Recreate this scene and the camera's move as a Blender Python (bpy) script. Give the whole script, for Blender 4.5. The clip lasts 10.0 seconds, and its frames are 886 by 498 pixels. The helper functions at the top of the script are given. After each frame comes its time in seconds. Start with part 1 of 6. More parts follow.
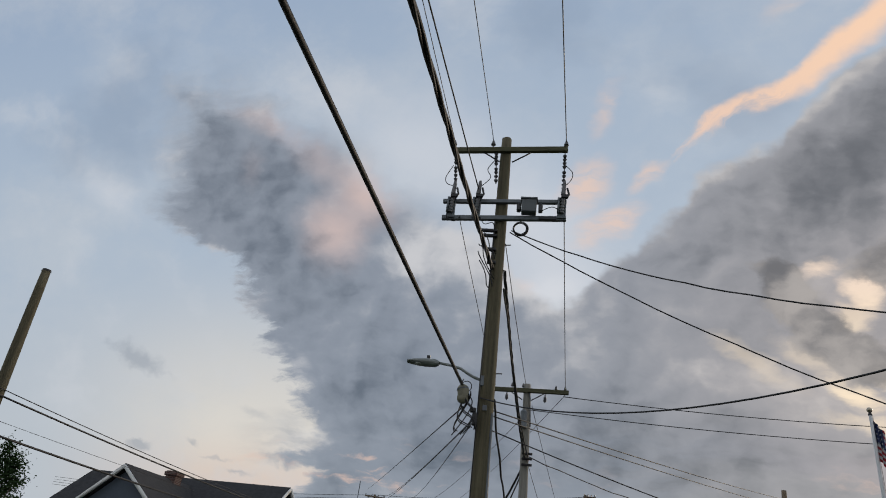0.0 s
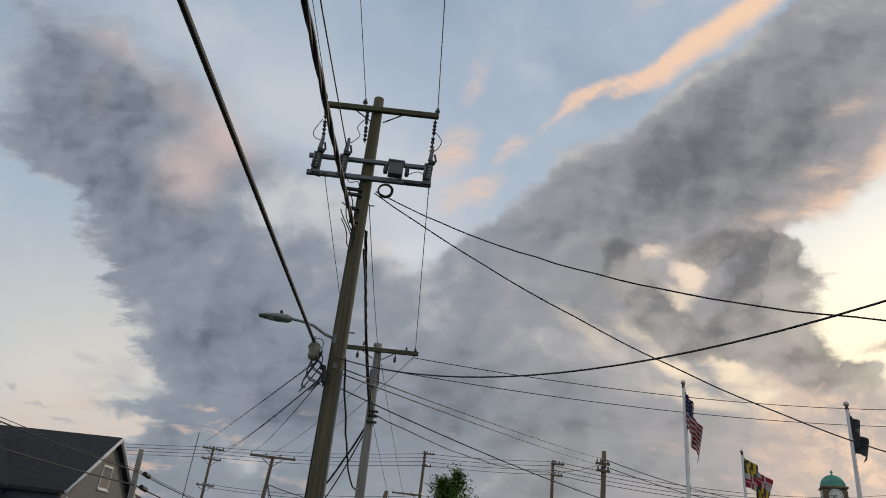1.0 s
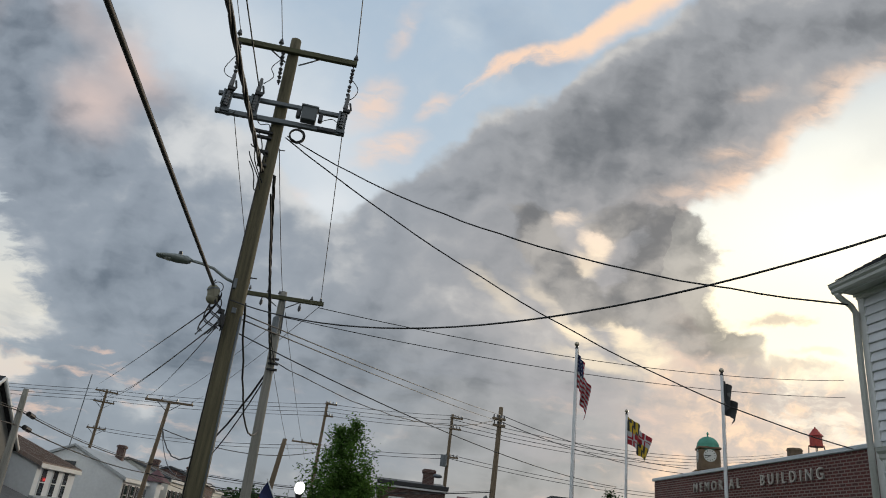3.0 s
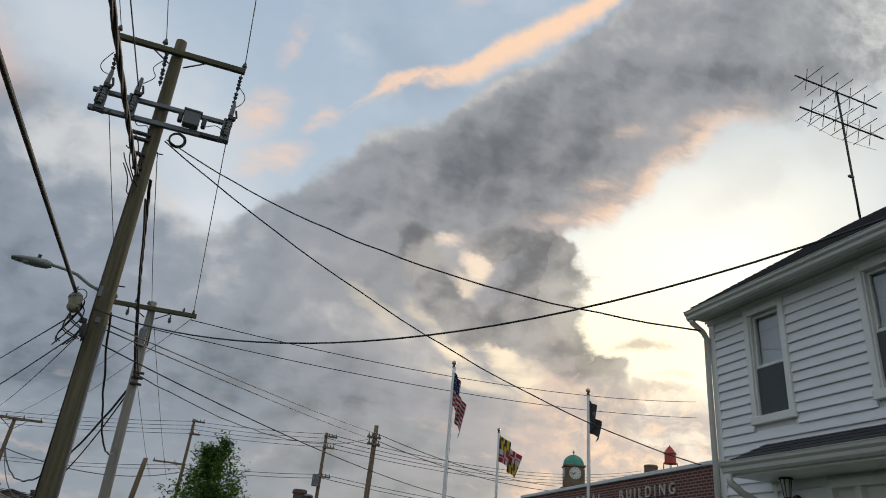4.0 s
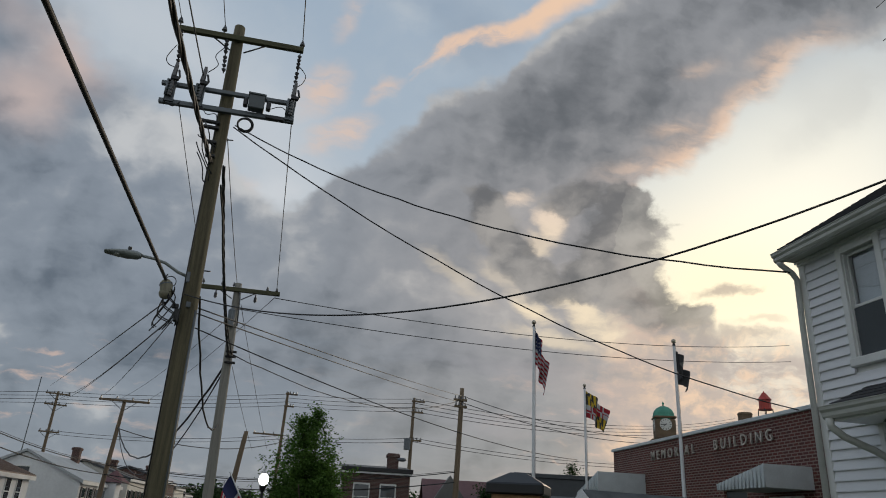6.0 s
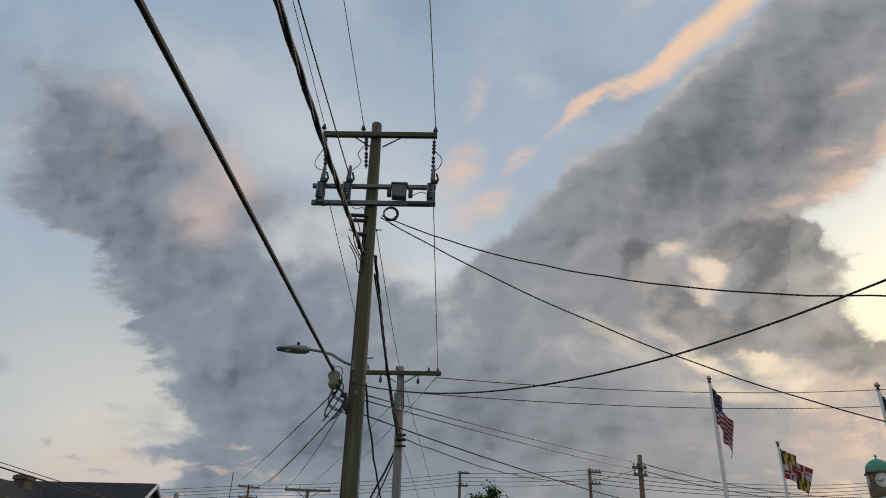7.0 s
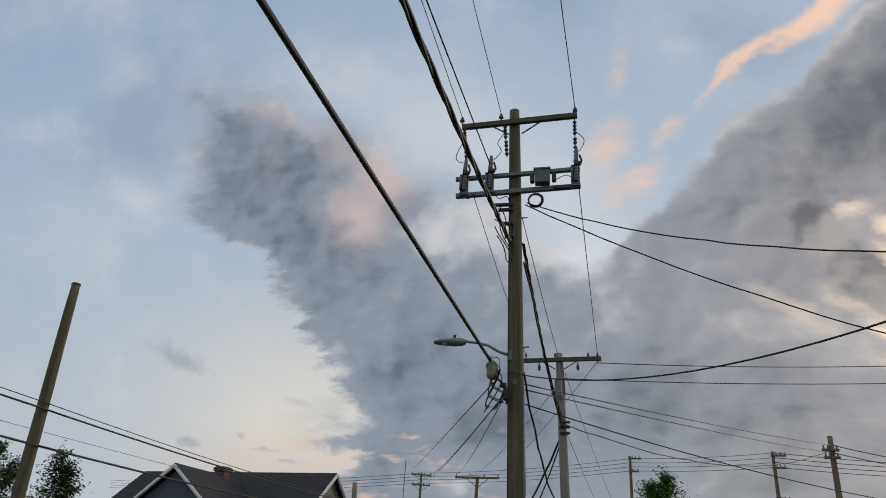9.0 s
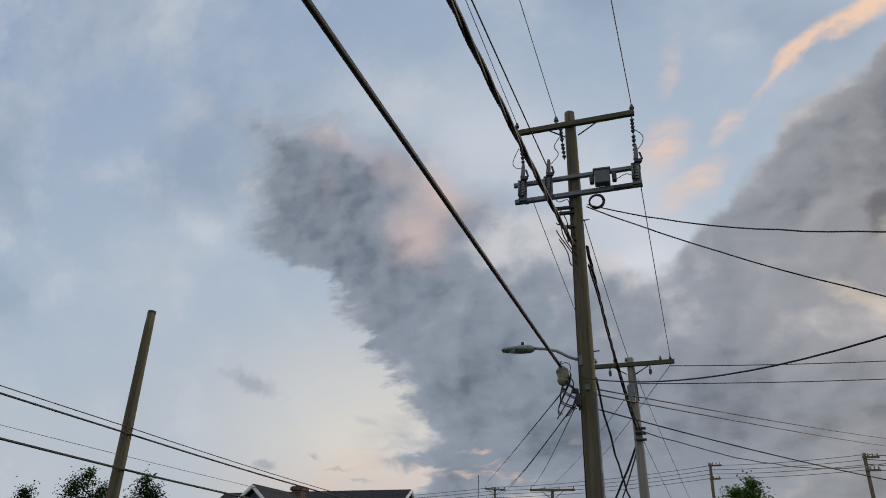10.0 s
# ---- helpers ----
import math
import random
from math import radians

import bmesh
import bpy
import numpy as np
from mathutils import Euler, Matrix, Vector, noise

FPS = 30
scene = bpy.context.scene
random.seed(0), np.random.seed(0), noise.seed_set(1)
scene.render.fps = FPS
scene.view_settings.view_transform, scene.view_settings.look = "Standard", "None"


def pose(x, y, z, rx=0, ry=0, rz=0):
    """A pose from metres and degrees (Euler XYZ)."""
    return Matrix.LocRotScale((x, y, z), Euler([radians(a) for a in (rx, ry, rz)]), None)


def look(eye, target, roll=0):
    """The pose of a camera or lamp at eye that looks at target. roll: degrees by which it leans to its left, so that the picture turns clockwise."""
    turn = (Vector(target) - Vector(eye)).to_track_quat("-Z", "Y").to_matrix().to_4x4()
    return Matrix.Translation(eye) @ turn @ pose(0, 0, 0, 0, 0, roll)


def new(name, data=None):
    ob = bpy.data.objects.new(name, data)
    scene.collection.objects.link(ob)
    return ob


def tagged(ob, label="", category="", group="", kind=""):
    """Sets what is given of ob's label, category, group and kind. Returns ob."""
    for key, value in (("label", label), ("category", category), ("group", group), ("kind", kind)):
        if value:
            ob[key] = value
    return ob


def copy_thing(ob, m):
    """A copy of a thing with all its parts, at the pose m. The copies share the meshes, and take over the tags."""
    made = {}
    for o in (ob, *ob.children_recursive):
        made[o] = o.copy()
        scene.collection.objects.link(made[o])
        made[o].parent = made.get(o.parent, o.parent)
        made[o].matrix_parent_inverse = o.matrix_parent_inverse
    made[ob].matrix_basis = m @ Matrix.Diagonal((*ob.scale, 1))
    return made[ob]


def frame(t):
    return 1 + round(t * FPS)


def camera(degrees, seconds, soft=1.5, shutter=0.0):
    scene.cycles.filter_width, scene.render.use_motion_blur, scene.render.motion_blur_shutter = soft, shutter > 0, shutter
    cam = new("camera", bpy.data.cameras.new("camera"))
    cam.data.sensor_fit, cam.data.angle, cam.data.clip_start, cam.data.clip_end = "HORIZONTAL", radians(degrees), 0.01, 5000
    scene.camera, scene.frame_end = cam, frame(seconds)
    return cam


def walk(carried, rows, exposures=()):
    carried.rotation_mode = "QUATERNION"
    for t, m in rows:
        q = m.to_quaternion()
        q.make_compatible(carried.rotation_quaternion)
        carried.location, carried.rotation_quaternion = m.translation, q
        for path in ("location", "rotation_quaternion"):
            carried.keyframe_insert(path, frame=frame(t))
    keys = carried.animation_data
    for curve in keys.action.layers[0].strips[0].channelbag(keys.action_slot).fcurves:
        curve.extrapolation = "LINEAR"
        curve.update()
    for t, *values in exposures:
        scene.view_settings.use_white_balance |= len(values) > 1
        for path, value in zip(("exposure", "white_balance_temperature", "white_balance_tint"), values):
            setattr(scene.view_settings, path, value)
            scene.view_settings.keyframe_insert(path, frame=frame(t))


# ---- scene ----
cam = camera(64.5, 10.0, 1.0)
walk(cam, [
    (0, look((-0.143, 0.11, 1.586), (-0.438, 1.867, 2.496), 7.2)),
    (0.5, look((-0.191, 0.057, 1.605), (-0.304, 1.808, 2.565), 8.6)),
    (1, look((-0.164, 0.073, 1.613), (-0.056, 1.881, 2.46), 6.3)),
    (1.5, look((-0.135, 0.116, 1.595), (0.153, 1.968, 2.294), 7.3)),
    (2, look((-0.073, 0.063, 1.539), (0.205, 1.958, 2.113), 7.0)),
    (2.2, look((-0.074, 0.032, 1.55), (0.215, 1.925, 2.128), 6.9)),
    (3.3, look((-0.01, 0.029, 1.569), (0.439, 1.803, 2.377), 6.4)),
    (3.5, look((-0.049, 0.01, 1.544), (0.482, 1.76, 2.354), 5.9)),
    (4, look((-0.058, -0.044, 1.53), (0.609, 1.645, 2.367), 5.3)),
    (4.5, look((-0.06, -0.084, 1.526), (0.712, 1.534, 2.411), 4.3)),
    (5, look((-0.04, -0.124, 1.517), (0.871, 1.392, 2.451), 2.8)),
    (5.5, look((-0.118, -0.172, 1.516), (0.782, 1.399, 2.359), 3.3)),
    (6, look((-0.036, -0.018, 1.551), (0.457, 1.774, 2.276), 3.1)),
    (6.2, look((-0.020, -0.015, 1.568), (0.304, 1.803, 2.324), 2.2)),
    (7.3, look((-0.032, 0.047, 1.612), (0.016, 1.83, 2.517), 1.7)),
    (7.5, look((-0.037, 0.032, 1.625), (0.029, 1.814, 2.53), 1.6)),
    (8, look((-0.038, 0.051, 1.64), (-0.082, 1.849, 2.516), 1.5)),
    (8.5, look((-0.029, 0.034, 1.661), (-0.08, 1.842, 2.513), 1.2)),
    (9, look((0.011, 0.125, 1.666), (-0.355, 1.901, 2.51), 2.8)),
    (9.5, look((-0.002, 0.196, 1.692), (-0.683, 1.823, 2.634), 4.5)),
    (10, look((-0.053, 0.206, 1.597), (-0.581, 1.926, 2.471), 1.8)),
], exposures=[(0, 0.09, 6620, 10), (0.5, 0.0, 6600, 9), (1, 0.06, 6620, 9), (1.5, 0.2, 6660, 8), (2.0, 0.33, 6710, 6), (2.7, 0.31, 6680, 6), (3.5, 0.24, 6630, 7), (4.0, 0.2, 6600, 7), (4.5, 0.1, 6600, 7), (5.0, -0.06, 6590, 7), (5.5, -0.08, 6590, 7), (6.2, -0.03, 6600, 7), (7.5, -0.02, 6610, 8), (8.5, 0.02, 6580, 9), (9.5, 0.1, 6540, 10), (10, 0.06, 6540, 10)])

# ---- sky and light ----
SUN_AZ, SUN_EL = radians(45), radians(14)
world = bpy.data.worlds.new("evening_sky")
scene.world = world
world.use_nodes = True
wt = world.node_tree
wt.nodes.clear()


def sock(node, index, value):
    if isinstance(value, bpy.types.NodeSocket):
        wt.links.new(value, node.inputs[index])
    else:
        node.inputs[index].default_value = value


def calc(op, a, b=0.0, c=0.0, clamp=False):
    n = wt.nodes.new("ShaderNodeMath")
    n.operation, n.use_clamp = op, clamp
    for i, x in enumerate((a, b, c)):
        sock(n, i, x)
    return n.outputs[0]


def vec(op, a, b):
    n = wt.nodes.new("ShaderNodeVectorMath")
    n.operation = op
    sock(n, 0, a)
    if op == "SCALE":
        sock(n, 3, b)
    else:
        sock(n, 1, b)
    return n.outputs["Value" if op in ("DOT_PRODUCT", "LENGTH") else "Vector"]


def step(x, lo, hi, a=0.0, b=1.0):
    n = wt.nodes.new("ShaderNodeMapRange")
    n.interpolation_type = "SMOOTHSTEP"
    for i, q in enumerate((x, lo, hi, a, b)):
        sock(n, i, q)
    return n.outputs[0]


def cloud_noise(p, scale, detail=6.0, rough=0.55, color=False):
    n = wt.nodes.new("ShaderNodeTexNoise")
    sock(n, "Vector", p)
    n.inputs["Scale"].default_value, n.inputs["Detail"].default_value, n.inputs["Roughness"].default_value = scale, detail, rough
    return n.outputs["Color" if color else 0]


def blend(f, a, b):
    n = wt.nodes.new("ShaderNodeMix")
    n.data_type = "RGBA"
    sock(n, 0, f)
    for i, x in ((6, a), (7, b)):
        sock(n, i, x if isinstance(x, bpy.types.NodeSocket) else (*x, 1))
    return n.outputs[2]


def edge(x, pairs, lo, hi, vlo, vhi):
    """A boundary line: place along the sky to height, as a smooth ramp."""
    n = wt.nodes.new("ShaderNodeValToRGB")
    r = n.color_ramp
    r.interpolation = "LINEAR"
    while len(r.elements) < len(pairs):
        r.elements.new(0.5)
    for e, (p, v) in zip(r.elements, pairs):
        e.position = (p - lo) / (hi - lo)
        g = (v - vlo) / (vhi - vlo)
        e.color = (g, g, g, 1)
    sock(n, 0, calc("DIVIDE", calc("SUBTRACT", x, lo), hi - lo))
    return calc("MULTIPLY_ADD", n.outputs[0], vhi - vlo, vlo)


def puff(u, v, cu, cv, ru, rv, turn=0.0):
    """Distance from the middle of a long cloud: 0 in the middle, 1 at its rim."""
    c, s = math.cos(radians(turn)), math.sin(radians(turn))
    x, y = calc("SUBTRACT", u, cu), calc("SUBTRACT", v, cv)
    a = calc("ADD", calc("MULTIPLY", x, c / ru), calc("MULTIPLY", y, s / ru))
    b = calc("ADD", calc("MULTIPLY", x, -s / rv), calc("MULTIPLY", y, c / rv))
    return calc("SQRT", calc("ADD", calc("MULTIPLY", a, a), calc("MULTIPLY", b, b)))


way = wt.nodes.new("ShaderNodeTexCoord").outputs["Generated"]
ahead = calc("MAXIMUM", vec("DOT_PRODUCT", way, (0.12400, 0.88234, 0.45399)), 0.12)
u0 = calc("DIVIDE", vec("DOT_PRODUCT", way, (0.99027, -0.13917, 0.0)), ahead)
v0 = calc("DIVIDE", vec("DOT_PRODUCT", way, (-0.06318, -0.44957, 0.89101)), ahead)
flat = wt.nodes.new("ShaderNodeCombineXYZ")
sock(flat, 0, u0), sock(flat, 1, calc("MULTIPLY", v0, 1.3))
place = flat.outputs[0]
drift = vec("SCALE", vec("SUBTRACT", cloud_noise(place, 4.0, 2, 0.5, True), (0.5, 0.5, 0.5)), 0.045)
drift = vec("ADD", drift, vec("SCALE", vec("SUBTRACT", cloud_noise(place, 13.0, 3, 0.6, True), (0.5, 0.5, 0.5)), 0.040))
drift = vec("ADD", drift, vec("SCALE", vec("SUBTRACT", cloud_noise(place, 42.0, 4, 0.6, True), (0.5, 0.5, 0.5)), 0.014))
parts = wt.nodes.new("ShaderNodeSeparateXYZ")
sock(parts, 0, drift)
u, v = calc("ADD", u0, parts.outputs[0]), calc("ADD", v0, parts.outputs[1])
warped = vec("ADD", place, drift)
n_big = cloud_noise(warped, 5.0, 7, 0.55)
n_lump = cloud_noise(warped, 7.0, 6, 0.48)
n_lump_lit = cloud_noise(vec("ADD", warped, (0.016, -0.014, 0.0)), 7.0, 6, 0.48)
relief = calc("SUBTRACT", n_lump, n_lump_lit)
n_small = cloud_noise(warped, 22.0, 6, 0.6)
n_broad = cloud_noise(vec("ADD", warped, (3.1, 1.7, 0.0)), 3.2, 4, 0.5)
n_flat = cloud_noise(vec("MULTIPLY", warped, (1.0, 2.6, 1.0)), 11.0, 7, 0.62)
# fine fibres that run with the wind
fibre = wt.nodes.new("ShaderNodeCombineXYZ")
sock(fibre, 0, calc("ADD", calc("MULTIPLY", u, 3.6), calc("MULTIPLY", v, 2.7)))
sock(fibre, 1, calc("ADD", calc("MULTIPLY", u, -12.0), calc("MULTIPLY", v, 16.0)))
n_fibre = cloud_noise(fibre.outputs[0], 1.3, 6, 0.6)


def centred(x, k):
    return calc("MULTIPLY", calc("SUBTRACT", x, 0.5), k)


def bump_at(cu, cv, ru, rv, turn, gain, a=None, b=None):
    """A soft round rise of the given height."""
    d = puff(u if a is None else a, v if b is None else b, cu, cv, ru, rv, turn)
    return calc("MULTIPLY", calc("EXPONENT", calc("MULTIPLY", calc("MULTIPLY", d, d), -1.0)), gain)


def total(items):
    s = 0.0
    for item in items:
        s = calc("ADD", s, bump_at(*item))
    return s


# clear evening sky: blue overhead, cream low down, glow round the hidden sun
nishita = wt.nodes.new("ShaderNodeTexSky")
nishita.sky_type, nishita.sun_disc = "NISHITA", False
nishita.sun_elevation, nishita.sun_rotation = SUN_EL, SUN_AZ
blue = blend(step(v0, 0.0, 0.7), (0.39, 0.475, 0.585), (0.27, 0.365, 0.52))
low = blend(step(v0, -0.42, -0.24), (0.66, 0.50, 0.42), (0.68, 0.65, 0.60))
low = blend(step(u0, -0.62, -1.05), low, (0.46, 0.51, 0.57))
sky = blend(step(v0, -0.30, 0.06), low, blue)
veil = step(cloud_noise(warped, 2.4, 7, 0.62), 0.40, 0.70)
sky = blend(calc("MULTIPLY", veil, 0.55), sky, (0.50, 0.545, 0.60))
tufts = calc("MULTIPLY", step(n_big, 0.50, 0.72), 0.45)
sky = blend(tufts, sky, (0.58, 0.61, 0.66))
dusk = calc("MULTIPLY", step(n_broad, 0.50, 0.70), calc("MULTIPLY", step(v0, -0.05, 0.10), 0.45))
sky = blend(dusk, sky, (0.23, 0.30, 0.41))
pale = total(((-0.30, 0.17, 0.13, 0.07, -20, 0.45), (-0.13, 0.02, 0.09, 0.10, 30, 0.55), (-0.13, -0.045, 0.06, 0.025, 20, 0.4), (-0.867, 0.127, 0.05, 0.025, -25, 0.35)))
sky = blend(calc("MULTIPLY", pale, 1.0, clamp=True), sky, (0.68, 0.70, 0.75))
glow = calc("EXPONENT", calc("MULTIPLY", calc("POWER", puff(u0, v0, 0.64, -0.02, 0.42, 0.24, 30), 2.0), -1.0))
sky = blend(calc("MULTIPLY", glow, 0.98, clamp=True), sky, (1.12, 1.06, 0.92))
low_glow = calc("EXPONENT", calc("MULTIPLY", calc("POWER", puff(u0, v0, 0.57, -0.12, 0.22, 0.10, 6), 2.0), -1.0))
sky = blend(calc("MULTIPLY", low_glow, 0.8), sky, (1.22, 1.03, 0.70))

thin = calc("MULTIPLY", total(((0.64, 0.13, 0.07, 0.03, 35, 0.35), (0.74, 0.20, 0.12, 0.04, 25, 0.6), (0.86, 0.29, 0.14, 0.05, 20, 0.8), (0.95, 0.16, 0.16, 0.05, 20, 0.5))), step(n_big, 0.36, 0.60, 0.2, 0.75))
sky = blend(calc("MULTIPLY", thin, 0.9, clamp=True), sky, (0.60, 0.60, 0.59))
# orange streaks above the bank
TOP_RISE = [(-0.86, 0.26), (-0.75, 0.31), (-0.732, 0.30), (-0.646, 0.272), (-0.574, 0.247), (-0.514, 0.217), (-0.447, 0.186), (-0.391, 0.153), (-0.350, 0.103), (-0.275, 0.059),
            (-0.207, 0.036), (-0.166, -0.03), (-0.116, -0.064), (-0.078, -0.042), (-0.032, 0.004), (0.008, 0.040), (0.049, 0.064), (0.078, 0.113), (0.120, 0.138), (0.180, 0.160),
            (0.212, 0.200), (0.250, 0.236), (0.306, 0.280), (0.368, 0.340), (0.425, 0.400), (0.481, 0.468), (0.62, 0.60), (0.80, 0.80), (1.4, 1.0)]
STREAK = [(-0.069, 0.036), (-0.036, 0.056), (0.005, 0.105), (0.045, 0.139), (0.080, 0.175), (0.105, 0.195), (0.15, 0.207), (0.20, 0.238), (0.237, 0.266), (0.315, 0.325), (0.379, 0.378), (0.43, 0.43), (0.48, 0.485), (0.60, 0.60)]
us, vs = calc("ADD", u0, calc("MULTIPLY", parts.outputs[0], 0.6)), calc("ADD", v0, calc("MULTIPLY", parts.outputs[1], 0.9))
line = edge(us, STREAK, -0.10, 0.65, 0.0, 0.65)
width = edge(us, [(-0.09, 0.0), (-0.06, 0.020), (-0.02, 0.020), (0.02, 0.009), (0.06, 0.008), (0.10, 0.014), (0.17, 0.015), (0.24, 0.023), (0.32, 0.024), (0.40, 0.018), (0.50, 0.010), (0.62, 0.0)], -0.10, 0.65, 0.0, 0.05)
off = calc("SUBTRACT", vs, line)
off = calc("MAXIMUM", off, calc("MULTIPLY", off, -0.75))
streak = step(calc("DIVIDE", off, calc("ADD", width, 0.0001)), 1.35, 0.2)
streak = calc("MULTIPLY", streak, step(calc("ADD", n_fibre, calc("MULTIPLY", us, 1.0)), 0.50, 0.70, 0.0, 1.0))
for cu, cv, ru, rv, turn, gain in ((-0.043, 0.212, 0.036, 0.015, 62, 0.5), (-0.074, 0.106, 0.042, 0.026, 55, 0.8), (-0.040, 0.055, 0.048, 0.019, 28, 0.8), (0.012, 0.118, 0.03, 0.011, 35, 0.7), (-0.176, -0.047, 0.030, 0.022, 20, 0.55), (0.19, 0.345, 0.03, 0.015, 40, 0.25)):
    streak = calc("MAXIMUM", streak, calc("MULTIPLY", calc("MULTIPLY", step(puff(u, v, cu, cv, ru, rv, turn), 1.5, 0.1), gain), step(n_flat, 0.34, 0.56, 0.35, 1.0)))
sky = blend(calc("MULTIPLY", streak, 0.92), sky, blend(step(us, 0.0, 0.3), (0.80, 0.58, 0.47), (0.95, 0.64, 0.44)))

# the grey bank: its upper, left, right and lower edges
upper = calc("SUBTRACT", edge(u, TOP_RISE, -0.90, 1.45, -0.1, 1.0), v)
left = calc("SUBTRACT", u, edge(v, [(-0.36, -0.56), (-0.325, -0.49), (-0.30, -0.54), (-0.27, -0.46), (-0.235, -0.49), (-0.205, -0.53), (-0.162, -0.525), (-0.107, -0.572), (-0.052, -0.605),
                                     (-0.004, -0.615), (0.025, -0.635), (0.048, -0.69), (0.085, -0.765), (0.12, -0.755), (0.22, -0.725), (0.31, -0.74)], -0.40, 0.35, -0.80, -0.40))
under = calc("SUBTRACT", v, edge(u, [(0.0, -0.7), (0.365, -0.7), (0.385, 0.0), (0.436, 0.04), (0.476, 0.077), (0.524, 0.135), (0.592, 0.209), (0.637, 0.250), (0.736, 0.282), (0.81, 0.329), (0.928, 0.384), (1.4, 0.46)], 0.0, 1.45, -0.7, 0.5))
right = calc("SUBTRACT", edge(v, [(-0.32, 0.72), (-0.23, 0.535), (-0.189, 0.48), (-0.143, 0.45), (-0.106, 0.39), (-0.069, 0.35), (-0.022, 0.35), (0.02, 0.38)], -0.35, 0.10, 0.3, 0.75), u)
inside = calc("MINIMUM", calc("MINIMUM", upper, left), calc("MAXIMUM", under, right))
ragged = calc("MULTIPLY", step(u0, -0.38, -0.56), step(v0, 0.14, -0.02, 0.55, 1.0))
feather = calc("ADD", 0.014, calc("MULTIPLY", step(u0, -0.10, -0.36), step(v0, -0.02, 0.16, 0.004, 0.040)))
feather = calc("ADD", feather, calc("MULTIPLY", step(u0, 0.40, 0.50), step(v0, -0.02, 0.06, 0.0, 0.016)))
shore = calc("ADD", inside, calc("ADD", centred(n_lump, calc("ADD", 0.075, calc("MULTIPLY", ragged, 0.06))), centred(n_flat, calc("MULTIPLY", ragged, 0.17))))
bank = step(shore, calc("MULTIPLY", feather, -0.9), feather)
side = step(u0, -0.30, 0.20)
# one field of light and shade over the bank: thick dark parts, thin pale ones, lumps and grain
tone = total(((-0.66, 0.16, 0.07, 0.08, 0, -0.16), (-0.57, 0.05, 0.13, 0.055, -42, -0.14), (-0.47, -0.05, 0.11, 0.06, -42, -0.07), (-0.36, -0.20, 0.14, 0.07, -30, -0.03), (-0.34, -0.29, 0.18, 0.035, 0, -0.10), (-0.10, -0.26, 0.34, 0.075, 0, -0.13),
              (-0.26, 0.01, 0.14, 0.05, -15, 0.26), (-0.17, -0.045, 0.09, 0.03, -25, 0.16), (-0.43, -0.09, 0.05, 0.025, 20, 0.10), (0.10, -0.16, 0.16, 0.035, -8, 0.15), (0.20, -0.19, 0.12, 0.03, -10, 0.16), (-0.22, -0.15, 0.10, 0.03, 0, 0.07),
              (0.17, 0.09, 0.12, 0.045, 35, -0.10), (0.31, 0.145, 0.15, 0.065, 32, -0.30), (0.41, 0.115, 0.07, 0.05, 35, -0.10), (0.60, 0.318, 0.17, 0.028, 12, -0.28), (0.02, -0.035, 0.09, 0.04, 30, -0.10), (0.30, 0.035, 0.10, 0.025, 0, -0.04),
              (0.15, 0.148, 0.09, 0.014, 30, 0.13), (0.27, 0.232, 0.10, 0.018, 40, 0.20), (0.43, 0.345, 0.12, 0.03, 42, 0.16), (0.08, 0.02, 0.06, 0.02, 35, 0.05)))
tone = calc("ADD", calc("ADD", 0.48, tone), calc("ADD", calc("ADD", centred(n_broad, 0.42), centred(n_lump, calc("SUBTRACT", 0.58, calc("MULTIPLY", side, 0.26)))), calc("ADD", centred(n_flat, 0.12), calc("MULTIPLY", relief, 1.1))))
tone = calc("ADD", tone, step(shore, 0.05, 0.0, 0.0, 0.16))
grey = blend(step(tone, 0.05, 0.55), blend(side, (0.105, 0.130, 0.170), (0.125, 0.133, 0.150)), blend(side, (0.25, 0.285, 0.345), (0.285, 0.295, 0.325)))
grey = blend(step(tone, 0.50, 0.95), grey, blend(side, (0.56, 0.57, 0.60), (0.58, 0.56, 0.55)))
warm = calc("EXPONENT", calc("MULTIPLY", calc("POWER", puff(u0, v0, 0.50, -0.04, 0.36, 0.20, 20), 2.0), -1.0))
grey = blend(calc("MULTIPLY", warm, calc("MULTIPLY", step(tone, 0.1, 0.7), 0.55)), grey, (0.56, 0.47, 0.43))
for cu, cv, ru, rv, turn, gain in ((-0.39, 0.115, 0.055, 0.045, -50, 0.85), (-0.45, 0.05, 0.06, 0.05, 50, 0.75), (-0.55, 0.215, 0.10, 0.022, -25, 0.4), (-0.47, 0.15, 0.06, 0.03, -30, 0.3), (-0.60, 0.16, 0.02, 0.03, 0, 0.15)):
    grey = blend(calc("MULTIPLY", step(puff(u, v, cu, cv, ru, rv, turn), 1.5, 0.0), calc("MULTIPLY", step(tone, 0.15, 0.5, 0.5, 1.0), gain)), grey, (0.64, 0.50, 0.47))
lit_rim = calc("MULTIPLY", step(under, 0.065, 0.0), calc("MULTIPLY", step(u0, 0.36, 0.44), step(u0, 0.72, 0.60)))
for spot in ((0.447, 0.115, 0.035, 0.012, 20, 0.6), (0.510, 0.121, 0.035, 0.014, 40, 0.8), (0.556, 0.19, 0.05, 0.014, 40, 0.8), (0.582, 0.240, 0.04, 0.012, 30, 0.6), (0.465, 0.203, 0.03, 0.01, 20, 0.4), (0.40, 0.05, 0.06, 0.016, 20, 0.5)):
    lit_rim = calc("MAXIMUM", lit_rim, bump_at(*spot))
